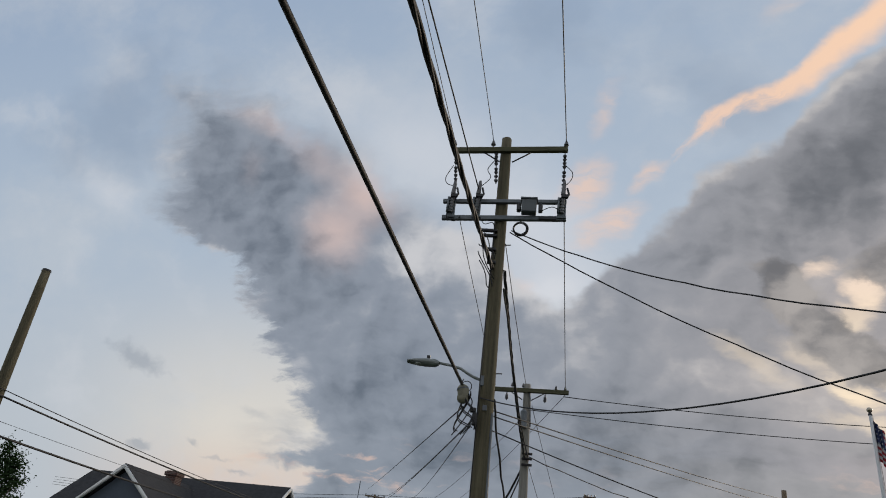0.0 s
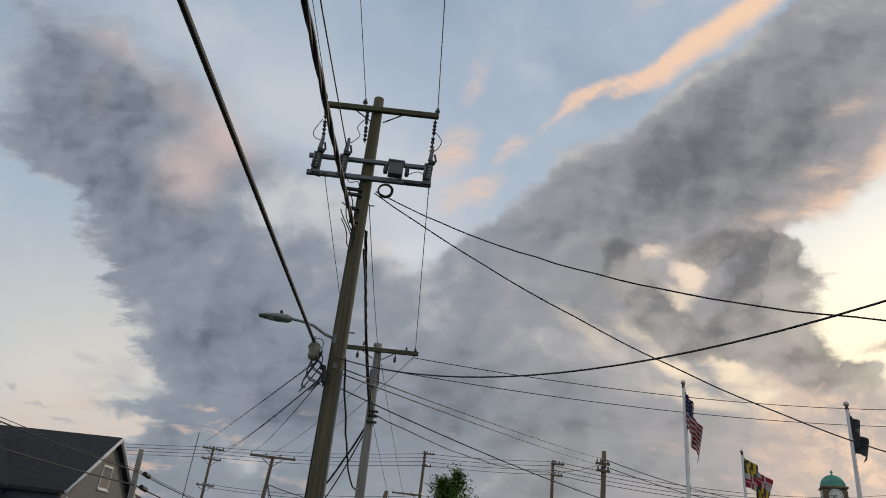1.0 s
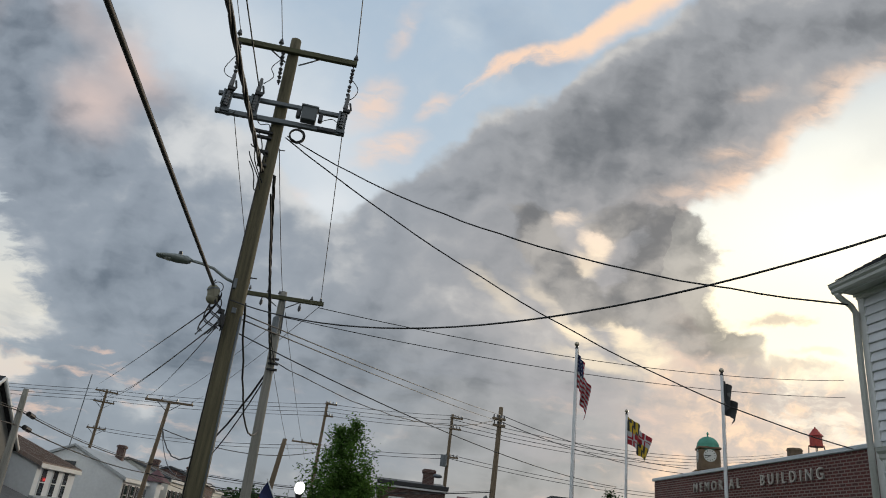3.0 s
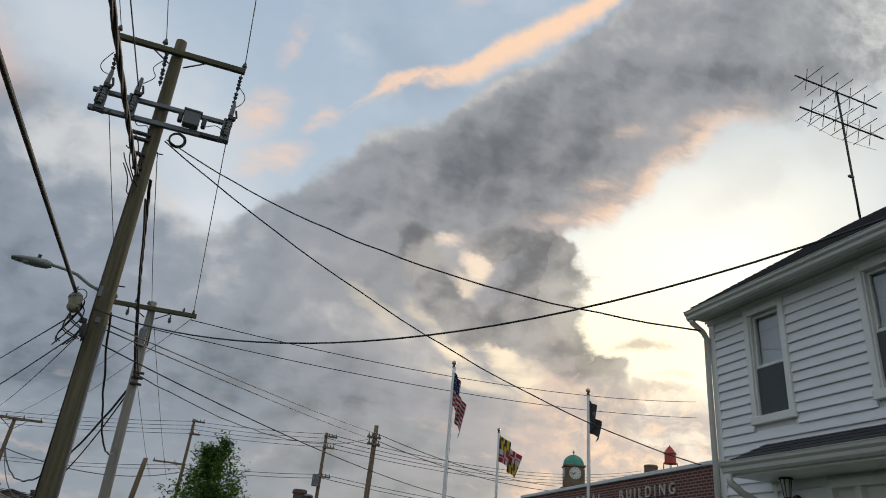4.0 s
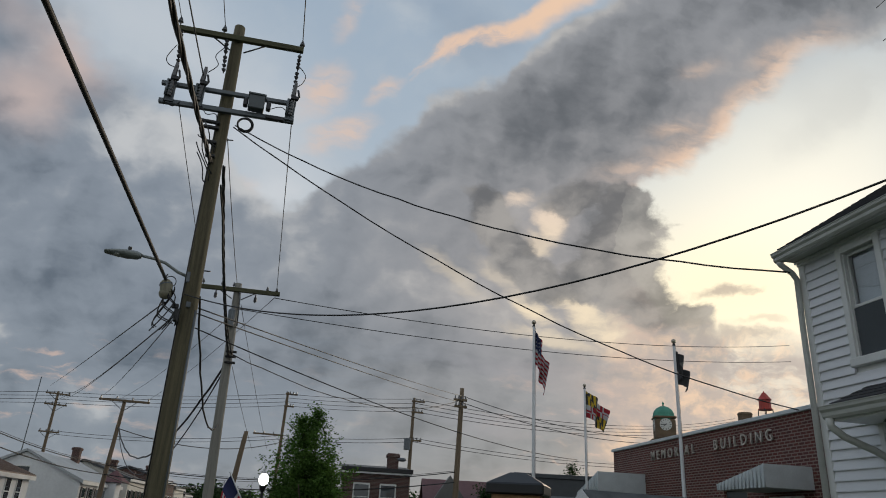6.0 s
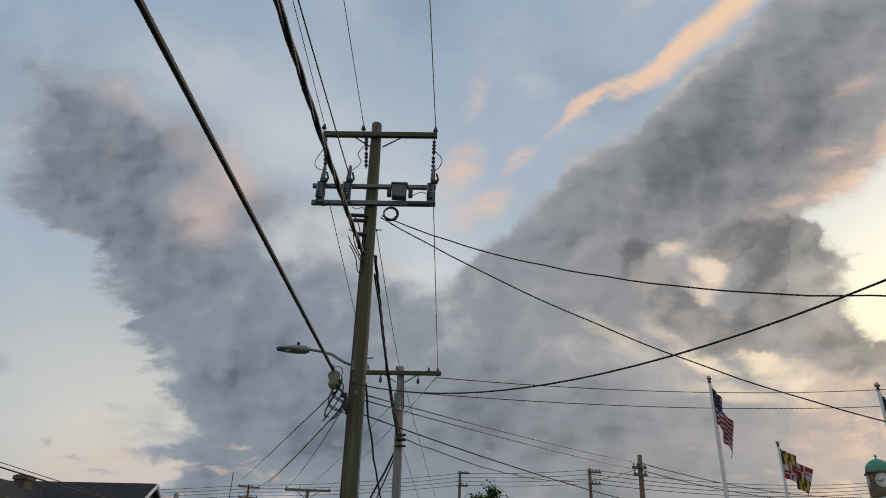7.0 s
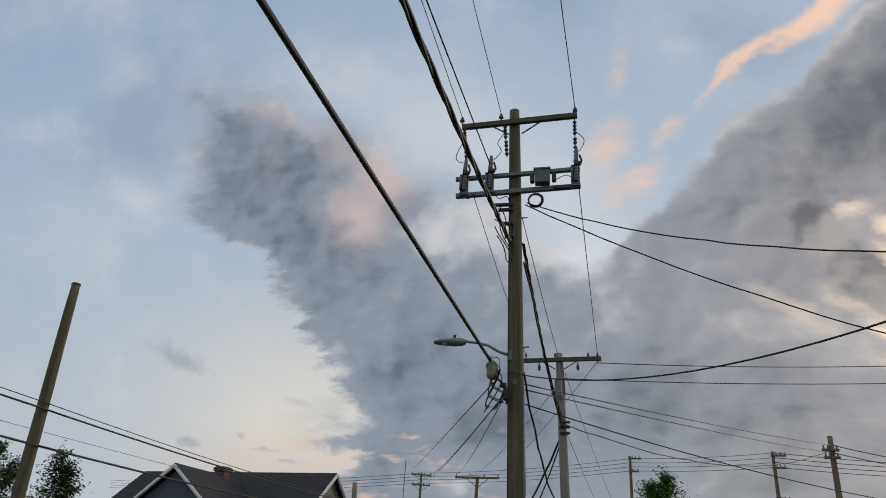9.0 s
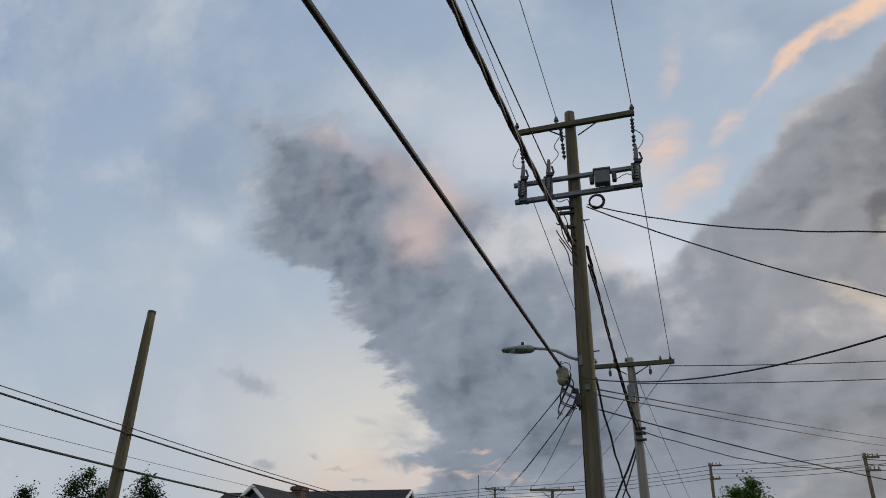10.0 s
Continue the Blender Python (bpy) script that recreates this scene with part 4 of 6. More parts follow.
def sash_window(x0, x1, z0, z1, screen=True):
    w = part("window", box(box(box(box(B(), (x0, -0.03, z0), (x0 + 0.085, 0.06, z1), 0.006), (x1 - 0.085, -0.03, z0), (x1, 0.06, z1), 0.006),
                               (x0 + 0.085, -0.03, z1 - 0.085), (x1 - 0.085, 0.06, z1), 0.006), (x0 - 0.012, -0.045, z0), (x1 + 0.012, 0.06, z0 + 0.10), 0.008), M["trim"], house)
    a, b, lo, hi = x0 + 0.085, x1 - 0.085, z0 + 0.10, z1 - 0.085
    mid = lo + (hi - lo) * 0.47
    fr = 0.035
    for name, y, p, q in (("upper_sash", 0.05, mid, hi), ("lower_sash", 0.085, lo, mid + 0.03)):
        bm = B()
        for lo_, hi_ in (((a, y, p), (a + fr, y + 0.035, q)), ((b - fr, y, p), (b, y + 0.035, q)), ((a + fr, y, p), (b - fr, y + 0.035, p + fr)), ((a + fr, y, q - fr), (b - fr, y + 0.035, q))):
            box(bm, lo_, hi_, 0.004)
        s = part(name, bm, M["trim"], w)
        part("pane", box(B(), (a + fr, y + 0.014, p + fr), (b - fr, y + 0.020, q - fr)), M["clear_glass"], s).visible_shadow = False
    if screen:
        part("insect_screen", box(B(), (a + 0.012, 0.035, lo + 0.01), (b - 0.012, 0.041, mid - 0.01)), M["shade"], w, "grey insect screen over the lower sash")
    part("sash_track", box(box(B(), (a, 0.0, lo), (a + 0.018, 0.12, hi)), (b - 0.018, 0.0, lo), (b, 0.12, hi)), M["trim"], w)
    part("curtain", box(B(), (a, 0.15, mid - 0.02), (b, 0.165, hi)), M["blind"], w, "pale blue-grey roller blind")
    return w


for a, b, lo, hi in OPEN[:2]:
    sash_window(a, b, lo, hi)
sash_window(*OPEN[2], screen=False)
sash_window(*OPEN[4])

# eave: soffit, frieze, fascia and gutter
part("frieze_board", box(box(B(), (-0.02, -0.03, 4.90), (LEN, 0.028, 4.965), 0.006), (-0.03, -0.06, 4.93), (LEN, -0.035, 4.965), 0.008), M["trim"], house)
part("soffit", box(B(), (-0.03, -0.24, 4.965), (LEN + 0.2, 0.0, 4.98)), M["gutter"], house)
part("fascia", box(B(), (-0.03, -0.262, 4.93), (LEN + 0.2, -0.242, 5.06), 0.004), M["trim"], house)
GUT = [(0, 0.0), (-0.05, 0.0), (-0.075, 0.025), (-0.08, 0.06), (-0.105, 0.085), (-0.11, 0.115), (-0.118, 0.118), (-0.118, 0.124), (-0.10, 0.124), (-0.095, 0.09), (-0.068, 0.06), (-0.062, 0.03), (-0.045, 0.012), (0, 0.012)]
part("gutter", extrude(B(), [(y - 0.264, z + 4.93) for y, z in GUT], -0.05, LEN + 0.2), M["gutter"], house)
part("gutter_end", extrude(B(), [(y - 0.264, z + 4.93) for y, z in GUT[:9]] + [(-0.264, 5.053)], -0.056, -0.048), M["gutter"], house)
SLOPE = 0.655
rise_ = lambda y: 5.03 + (y + 0.30) * SLOPE
part("roof", extrude(B(), [(-0.30, 5.03), (2.9, rise_(2.9)), (6.1, 5.03), (6.1, 5.11), (2.9, rise_(2.9) + 0.09), (-0.31, 5.095)], -0.04, LEN + 0.25), M["shingle"], house, "charcoal asphalt shingle gable roof")
for j in range(22):
    y = -0.28 + j * 0.145
    part("shingle_course", extrude(B(), [(y, rise_(y) + 0.075), (y, rise_(y) + 0.092), (y + 0.15, rise_(y + 0.15) + 0.080), (y + 0.15, rise_(y + 0.15) + 0.072)], -0.035, LEN + 0.24), M["shingle"], house)
part("rake_board", extrude(B(), [(-0.28, 4.94), (2.9, rise_(2.9) - 0.12), (2.9, rise_(2.9)), (-0.28, 5.03)], -0.07, -0.042), M["trim"], house)
part("drip_edge", box(B(), (-0.045, -0.325, 5.062), (LEN + 0.2, -0.30, 5.075)), M["black"], house)

# corner downpipe
part("downpipe", tube(B(), [(0.0, -0.31, 4.94), (0.0, -0.28, 4.90), (0.0, -0.12, 4.80), (-0.01, -0.055, 4.72), (-0.03, -0.05, 4.0), (-0.03, -0.05, 0.1)], 0.038, 8), M["gutter"], house)

# pent porch roof with its own gutter
porch_from = set(bpy.data.objects)
part("porch_roof", extrude(B(), [(-0.60, 2.98), (0.02, 3.26), (0.02, 3.325), (-0.62, 3.035)], 0.80, LEN), M["shingle"], house, "dark shingled pent roof over the door")
for j in range(4):
    y = -0.60 + j * 0.155
    zz = 3.035 + (y + 0.62) * 0.453
    part("shingle_course", extrude(B(), [(y, zz), (y, zz + 0.018), (y + 0.155, zz + 0.078), (y + 0.155, zz + 0.066)], 0.80, LEN), M["shingle"], house)
part("porch_fascia", box(B(), (0.80, -0.60, 2.86), (LEN, -0.575, 3.02), 0.004), M["trim"], house)
part("porch_soffit", box(B(), (0.80, -0.575, 2.87), (LEN, 0.0, 2.885)), M["trim"], house)
part("porch_gutter", extrude(B(), [(y - 0.602, z * 1.1 + 2.885) for y, z in GUT], 0.76, LEN), M["gutter"], house)
part("gutter_end", extrude(B(), [(y - 0.602, z * 1.1 + 2.885) for y, z in GUT[:9]] + [(-0.602, 3.02)], 0.752, 0.762), M["gutter"], house)
part("porch_end_board", extrude(B(), [(-0.60, 2.87), (0.0, 2.87), (0.0, 3.25), (-0.60, 2.98)], 0.795, 0.81), M["trim"], house)
part("porch_downpipe", tube(B(), [(0.84, -0.66, 2.89), (0.84, -0.65, 2.80), (0.86, -0.52, 2.70), (0.92, -0.22, 2.57), (0.94, -0.08, 2.50), (0.94, -0.05, 2.40), (0.94, -0.05, 0.1)], 0.042, 8), M["gutter"], house)
for ob in set(bpy.data.objects) - porch_from:
    ob.location = (0, 0.06, -0.11)
part("porch_corner_board", box(B(), (0.86, -0.012, 0.1), (0.93, 0.02, 2.87), 0.004), M["trim"], house)

# front door with sidelights
dz = 2.72
bm = B()
for lo, hi in (((1.62, -0.03, 0.25), (1.70, 0.10, dz)), ((3.22, -0.03, 0.25), (3.30, 0.10, dz)), ((1.70, -0.03, dz - 0.09), (3.22, 0.10, dz)), ((1.98, -0.03, 0.25), (2.05, 0.10, dz - 0.09)), ((2.90, -0.03, 0.25), (2.97, 0.10, dz - 0.09))):
    box(bm, lo, hi, 0.005)
doorway = part("doorway", bm, M["trim"], house)
leaf = part("door_leaf", box(B(), (2.05, 0.05, 0.25), (2.90, 0.095, dz - 0.09), 0.003), M["door"], doorway, "cream panelled front door")
for px in (2.15, 2.53):
    for lo, hi in ((0.45, 1.15), (1.30, 1.95), (2.10, 2.48)):
        part("door_panel", box(B(), (px, 0.040, lo), (px + 0.27, 0.052, hi), 0.006), M["door"], leaf)
part("door_knob", ball(B(), (2.82, 0.01, 1.25), 0.03), M["gold"], leaf)
for a, b in ((1.70, 1.98), (2.97, 3.22)):
    part("sidelight_glass", box(B(), (a + 0.03, 0.06, 0.95), (b - 0.03, 0.068, dz - 0.22)), M["glass"], doorway)
    part("sidelight_panel", box(B(), (a, 0.05, 0.25), (b, 0.09, 0.95), 0.004), M["door"], doorway)
    part("sidelight_header", box(B(), (a, 0.05, dz - 0.22), (b, 0.09, dz - 0.09), 0.004), M["door"], doorway)
part("door_step", box(B(), (1.4, -1.0, 0.0), (3.5, 0.0, 0.22), 0.02), M["concrete"], house)

wall_lamp = thing("wall_lamp", "black lantern wall lamp beside the front door", "wall lamp", house.matrix_world @ Matrix.Translation((1.21, -0.02, 2.60)))
part("back_plate", rod(B(), (0, 0.01, -0.06), (0, -0.03, -0.06), 0.055, 0.045), M["black"], wall_lamp)
part("bracket", tube(B(), [(0, -0.02, -0.06), (0, -0.10, -0.10), (0, -0.13, -0.04)], 0.012), M["black"], wall_lamp)
bm = B()
for s in range(6):
    a = s * math.tau / 6
    tube(bm, [(0.035 * math.cos(a), -0.13 + 0.035 * math.sin(a), -0.05), (0.06 * math.cos(a), -0.13 + 0.06 * math.sin(a), 0.14)], 0.005, 5)
lantern = part("lantern_frame", rod(rod(bm, (0, -0.13, 0.14), (0, -0.13, 0.22), 0.085, 0.025, 6), (0, -0.13, -0.08), (0, -0.13, -0.05), 0.015, 0.045, 6), M["black"], wall_lamp)
part("lantern_glass", rod(B(), (0, -0.13, -0.05), (0, -0.13, 0.14), 0.034, 0.057, 6), M["lens"], lantern)
part("finial", ball(B(), (0, -0.13, 0.235), 0.016, 8), M["black"], lantern)

unit = thing("air_conditioner", "dark window air conditioner propped in the lower sash", "air conditioner", house.matrix_world @ Matrix.Translation((4.37, 0, 3.66)))
part("casing", box(B(), (-0.33, -0.20, -0.04), (0.33, 0.10, 0.30), 0.012), M["ac"], unit)
bm = B()
for i in range(12):
    box(bm, (-0.345, -0.18 + i * 0.018, 0.02), (-0.331, -0.170 + i * 0.018, 0.25))
part("side_louvres", bm, M["black"], unit)
part("rear_grille", box(B(), (-0.30, -0.212, -0.01), (0.30, -0.202, 0.27), 0.004), M["galv"], unit)
part("support_bracket", box(box(B(), (-0.30, -0.18, -0.08), (0.30, 0.0, -0.045), 0.004), (-0.28, -0.06, -0.20), (-0.22, -0.02, -0.08), 0.004), M["trim"], unit)
part("side_panel", box(B(), (-0.36, 0.03, 0.0), (-0.33, 0.06, 0.36)), M["trim"], unit)

aerial = thing("tv_antenna", "old two-boom rooftop television antenna on a thin mast", "antenna", pose(9.63, 6.57, 6.98))
part("mast", tube(B(), [(0, 0, -0.2), (0.0, 0, 1.2), (0, 0, 2.74)], 0.019, 8), M["darksteel"], aerial)
part("mast_clamp", box(B(), (-0.09, -0.02, 0.98), (0.02, 0.02, 1.02), 0.004), M["darksteel"], aerial)
for z, n_el in ((2.70, 5), (2.05, 6)):
    boom = part("boom", rod(B(), (-0.97, 0.01, z), (0.93, -0.04, z), 0.015, 0.015, 8), M["darksteel"], aerial)
    for i in range(n_el):
        x = -0.72 + i * (1.38 / (n_el - 1))
        part("element", tube(B(), [(x - 0.02, -0.36, z + 0.03), (x, 0, z + 0.02), (x + 0.05, 0.36, z + 0.03)], 0.007, 5), M["darksteel"], boom)
        part("spreader", tube(B(), [(x, -0.05, z + 0.20), (x, 0, z), (x, 0.05, z - 0.18)], 0.006, 5), M["darksteel"], boom)
    if n_el == 6:
        for dy in (0.12, -0.15):
            part("feeder_wire", tube(B(), [(-0.85, dy, z - 0.12), (0.0, dy * 1.6, z - 0.16), (0.95, dy, z - 0.14)], 0.003, 4), M["darksteel"], boom)
part("loose_wire", tube(B(), [(-0.55, -0.05, 2.0), (-0.80, -0.12, 1.86), (-1.02, -0.2, 1.66), (-1.15, -0.24, 1.5)], 0.005, 5), M["darksteel"], aerial)

# blossom on a tall stalk in the front bed
rose = thing("flower", "crimson blossom on a tall green stalk in the front bed", "flower", pose(3.43, 1.82, 0))
part("stalk", tube(B(), [(0, 0, 0), (0.03, 0.02, 0.8), (-0.01, 0.0, 1.5), (0, 0, 1.99)], 0.008), M["stem"], rose)
bm = B()
for i in range(26):
    a, el = i * 2.4, -0.3 + 1.5 * (i / 26)
    c = Vector((math.cos(a) * math.cos(el), math.sin(a) * math.cos(el), math.sin(el))) * (0.038 - 0.014 * i / 26) + Vector((0.01, 0, 2.02))
    q = Matrix.Translation(c) @ Euler((el, 0.4, a)).to_matrix().to_4x4() @ Matrix.Diagonal((1, 0.8, 0.18, 1))
    bmesh.ops.create_icosphere(bm, subdivisions=1, radius=0.025, matrix=q)
part("blossom", bm, M["petal"], rose)
bm = B()
for i in range(9):
    a = i * 2.4
    z = 1.2 + i * 0.09
    tip = Vector((math.cos(a) * 0.13, math.sin(a) * 0.13, z + 0.05))
    base = Vector((0, 0, z))
    s = (tip - base).cross(Vector((0, 0, 1))).normalized() * 0.03
    vv = [bm.verts.new(p) for p in (base, base.lerp(tip, 0.5) + s, tip, base.lerp(tip, 0.5) - s)]
    bm.faces.new(vv)
part("leaves", bm, M["leaf"], rose)

# ---- memorial building and flags ----
hall = thing("public_building", "flat-roofed red brick hall with raised metal lettering", "building", pose(13.96, 24.79, STREET, 0, 0, -97.0))
HH = 6.0
part("wall", wall_cells(B(), [(7.6, 8.7, 3.0, 4.35), (9.7, 11.0, 2.0, 4.15)], 0, 17, -0.1, HH, 0, 0.3), M["brick"], hall)
part("wall", box(B(), (0, 0.3, -0.1), (0.3, 15, HH)), M["brick"], hall)
part("wall", box(B(), (16.7, 0.3, -0.1), (17, 15, HH)), M["brick"], hall)
part("wall", box(B(), (0.3, 14.7, -0.1), (16.7, 15, HH)), M["brick"], hall)
part("roof", box(B(), (0.3, 0.3, HH - 0.3), (16.7, 14.7, HH - 0.1)), M["grey_roof"], hall)
part("coping", box(box(B(), (-0.06, -0.07, HH), (17.06, 0.36, HH + 0.10), 0.01), (-0.06, 0.36, HH), (0.36, 15.06, HH + 0.10), 0.01), M["coping"], hall)


def letters(text, x0, x1, z, size, parent, y=-0.05):
    """Raised capitals, each one a piece of its own, spread evenly from x0 to x1."""
    shapes = []
    for ch in text:
        cu = bpy.data.curves.new("letter", "FONT")
        cu.body, cu.size, cu.extrude = ch, size / 0.729, 0.022
        tmp = bpy.data.objects.new("letter", cu)
        scene.collection.objects.link(tmp)
        bpy.context.view_layer.update()
        me = bpy.data.meshes.new_from_object(tmp.evaluated_get(bpy.context.evaluated_depsgraph_get()))
        xs_ = [v.co.x for v in me.vertices]
        bpy.data.objects.remove(tmp)
        shapes.append((me, min(xs_), max(xs_)))
    gapw = ((x1 - x0) - sum(b - a for _, a, b in shapes)) / (len(shapes) - 1)
    x = x0
    for me, a, b in shapes:
        me.transform(Matrix.Translation((x - a, y, z)) @ Matrix.Rotation(radians(90), 4, "X"))
        me.materials.append(M["letter"])
        ob = new("letter", me)
        ob.parent = parent
        x += b - a + gapw


letters("MEMORIAL", 3.34, 6.28, 5.46, 0.29, hall)
letters("BUILDING", 7.38, 10.12, 5.46, 0.29, hall)
w = part("window", box(B(), (7.6, 0.08, 3.0), (8.7, 0.12, 4.35)), M["panel"], hall)
part("sill", box(B(), (7.55, -0.05, 2.92), (8.75, 0.08, 3.0), 0.01), M["concrete"], w)
w = part("window", box(box(box(B(), (9.7, -0.05, 2.0), (9.85, 0.1, 4.15), 0.01), (10.85, -0.05, 2.0), (11.0, 0.1, 4.15), 0.01), (9.85, -0.05, 4.0), (10.85, 0.1, 4.15), 0.01), M["trim"], hall)
part("pane", box(B(), (9.85, 0.05, 2.0), (10.85, 0.06, 4.0)), M["glass"], w)
for s0, s1, zt, zb, out in ((0.7, 2.7, 5.05, 4.35, 1.7), (9.4, 11.4, 4.75, 4.30, 1.2)):
    bm = extrude(B(), [(s0, zb - 0.05), (s1, zb - 0.05), (s1, zt), (s0, zb + 0.1)], -out, -0.01)
    bm.transform(Matrix(((0, 1, 0, 0), (1, 0, 0, 0), (0, 0, 1, 0), (0, 0, 0, 1))))
    bmesh.ops.recalc_face_normals(bm, faces=bm.faces)
    aw = part("awning", bm, M["coping"], hall, "ribbed pale aluminium awning")
    bm = B()
    for i in range(14):
        x = s0 + (s1 - s0) * i / 13
        f = i / 13
        tube(bm, [(x, -out - 0.012, zb - 0.05), (x, -out - 0.012, zb + 0.1 + (zt - zb - 0.1) * f)], 0.016, 5)
    part("awning_ribs", bm, M["coping"], aw)
part("roof_vent", rod(rod(B(), (7.05, 1.2, HH - 0.1), (7.05, 1.2, HH + 0.56), 0.20), (7.05, 1.2, HH + 0.56), (7.05, 1.2, HH + 0.62), 0.22, 0.19), M["stone"], hall)
part("roof_hatch", box(box(B(), (8.6, 3, HH - 0.1), (8.75, 3.1, HH + 0.35)), (8.2, 3, HH + 0.2), (8.7, 3.05, HH + 0.25)), M["darksteel"], hall)

tank_tower = thing("water_tower", "small bright red roof-top water tank on steel legs", "water tower", Matrix.Translation((24.9, 29.2, 5.1)) @ Matrix.Diagonal((0.55, 0.55, 0.76, 1)))
part("tank_body", rod(B(), (0, 0, 3.25), (0, 0, 3.85), 0.52, 0.50, 16), M["redpaint"], tank_tower)
part("tank_roof", rod(rod(B(), (0, 0, 3.85), (0, 0, 4.30), 0.62, 0.16, 16), (0, 0, 4.3), (0, 0, 4.42), 0.09, 0.04, 8), M["redpaint"], tank_tower)
part("walkway", rod(B(), (0, 0, 3.20), (0, 0, 3.27), 0.62, 0.62, 16), M["redpaint"], tank_tower)
for sx in (-1, 1):
    for sy in (-1, 1):
        part("leg", rod(B(), (sx * 0.62, sy * 0.62, 0), (sx * 0.42, sy * 0.42, 3.25), 0.05, 0.04, 6), M["darksteel"], tank_tower)
for s in (-1, 1):
    part("cross_brace", tube(B(), [(-0.6, s * 0.6, 0.3), (0.45, s * 0.45, 2.7)], 0.02, 5), M["darksteel"], tank_tower)
    part("cross_brace", tube(B(), [(0.6, s * 0.6, 0.3), (-0.45, s * 0.45, 2.7)], 0.02, 5), M["darksteel"], tank_tower)
base_block = thing("building", "dark brick block carrying the red tank", "building", pose(25.0, 29.0, STREET))
part("wall", box(B(), (-2, -1.5, 0), (5, 8, 6.6)), M["brick_dark"], base_block)
part("roof", box(B(), (-2.1, -1.6, 6.6), (5.1, 8.1, 6.72)), M["grey_roof"], base_block)

tower = thing("clock_tower", "brown stone clock tower with a green copper dome", "clock tower", pose(49.2, 75.0, STREET, 0, 0, -24))
part("shaft", box(B(), (-1.7, -1.7, 0), (1.7, 1.7, 13.4), 0.1), M["stone"], tower)
part("cornice", box(box(B(), (-1.8, -1.8, 13.3), (1.8, 1.8, 13.6), 0.08), (-1.28, -1.28, 16.1), (1.28, 1.28, 16.35), 0.06), M["stone"], tower)
belfry = part("belfry", box(B(), (-1.18, -1.18, 13.6), (1.18, 1.18, 16.1), 0.22), M["stone"], tower)
bm = rod(B(), (0, 0, 16.35), (0, 0, 16.5), 1.32, 1.28, 24)
bmesh.ops.create_uvsphere(bm, u_segments=24, v_segments=12, radius=1.26, matrix=Matrix.Translation((0, 0, 16.45)) @ Matrix.Diagonal((1, 1, 0.95, 1)))
part("dome", bm, M["copper"], tower)
part("finial", ball(rod(B(), (0, 0, 17.5), (0, 0, 18.2), 0.10, 0.04, 8), (0, 0, 17.95), 0.14, 8), M["copper"], tower)
for ang in (0, 90, -90):
    R_ = Matrix.Rotation(radians(ang), 4, "Z")
    bm = rod(B(), (0, -1.17, 15.35), (0, -1.22, 15.35), 0.70, 0.70, 28)
    bm.transform(R_)
    dial = part("dial", bm, M["dial"], belfry)
    bm = B()
    for k in range(12):
        a = k * math.tau / 12
        box(bm, (-0.03, -1.25, 0.47), (0.03, -1.225, 0.63), 0, Matrix.Translation((0, 0, 15.35)) @ Matrix.Rotation(a, 4, "Y"))
    for a, ln in ((radians(-96), 0.56), (radians(-128), 0.4)):
        box(bm, (-0.035, -1.27, -0.1), (0.035, -1.25, ln), 0, Matrix.Translation((0, 0, 15.35)) @ Matrix.Rotation(a, 4, "Y"))
    bm.transform(R_)
    part("hour_marks_and_arms", bm, M["black"], dial)


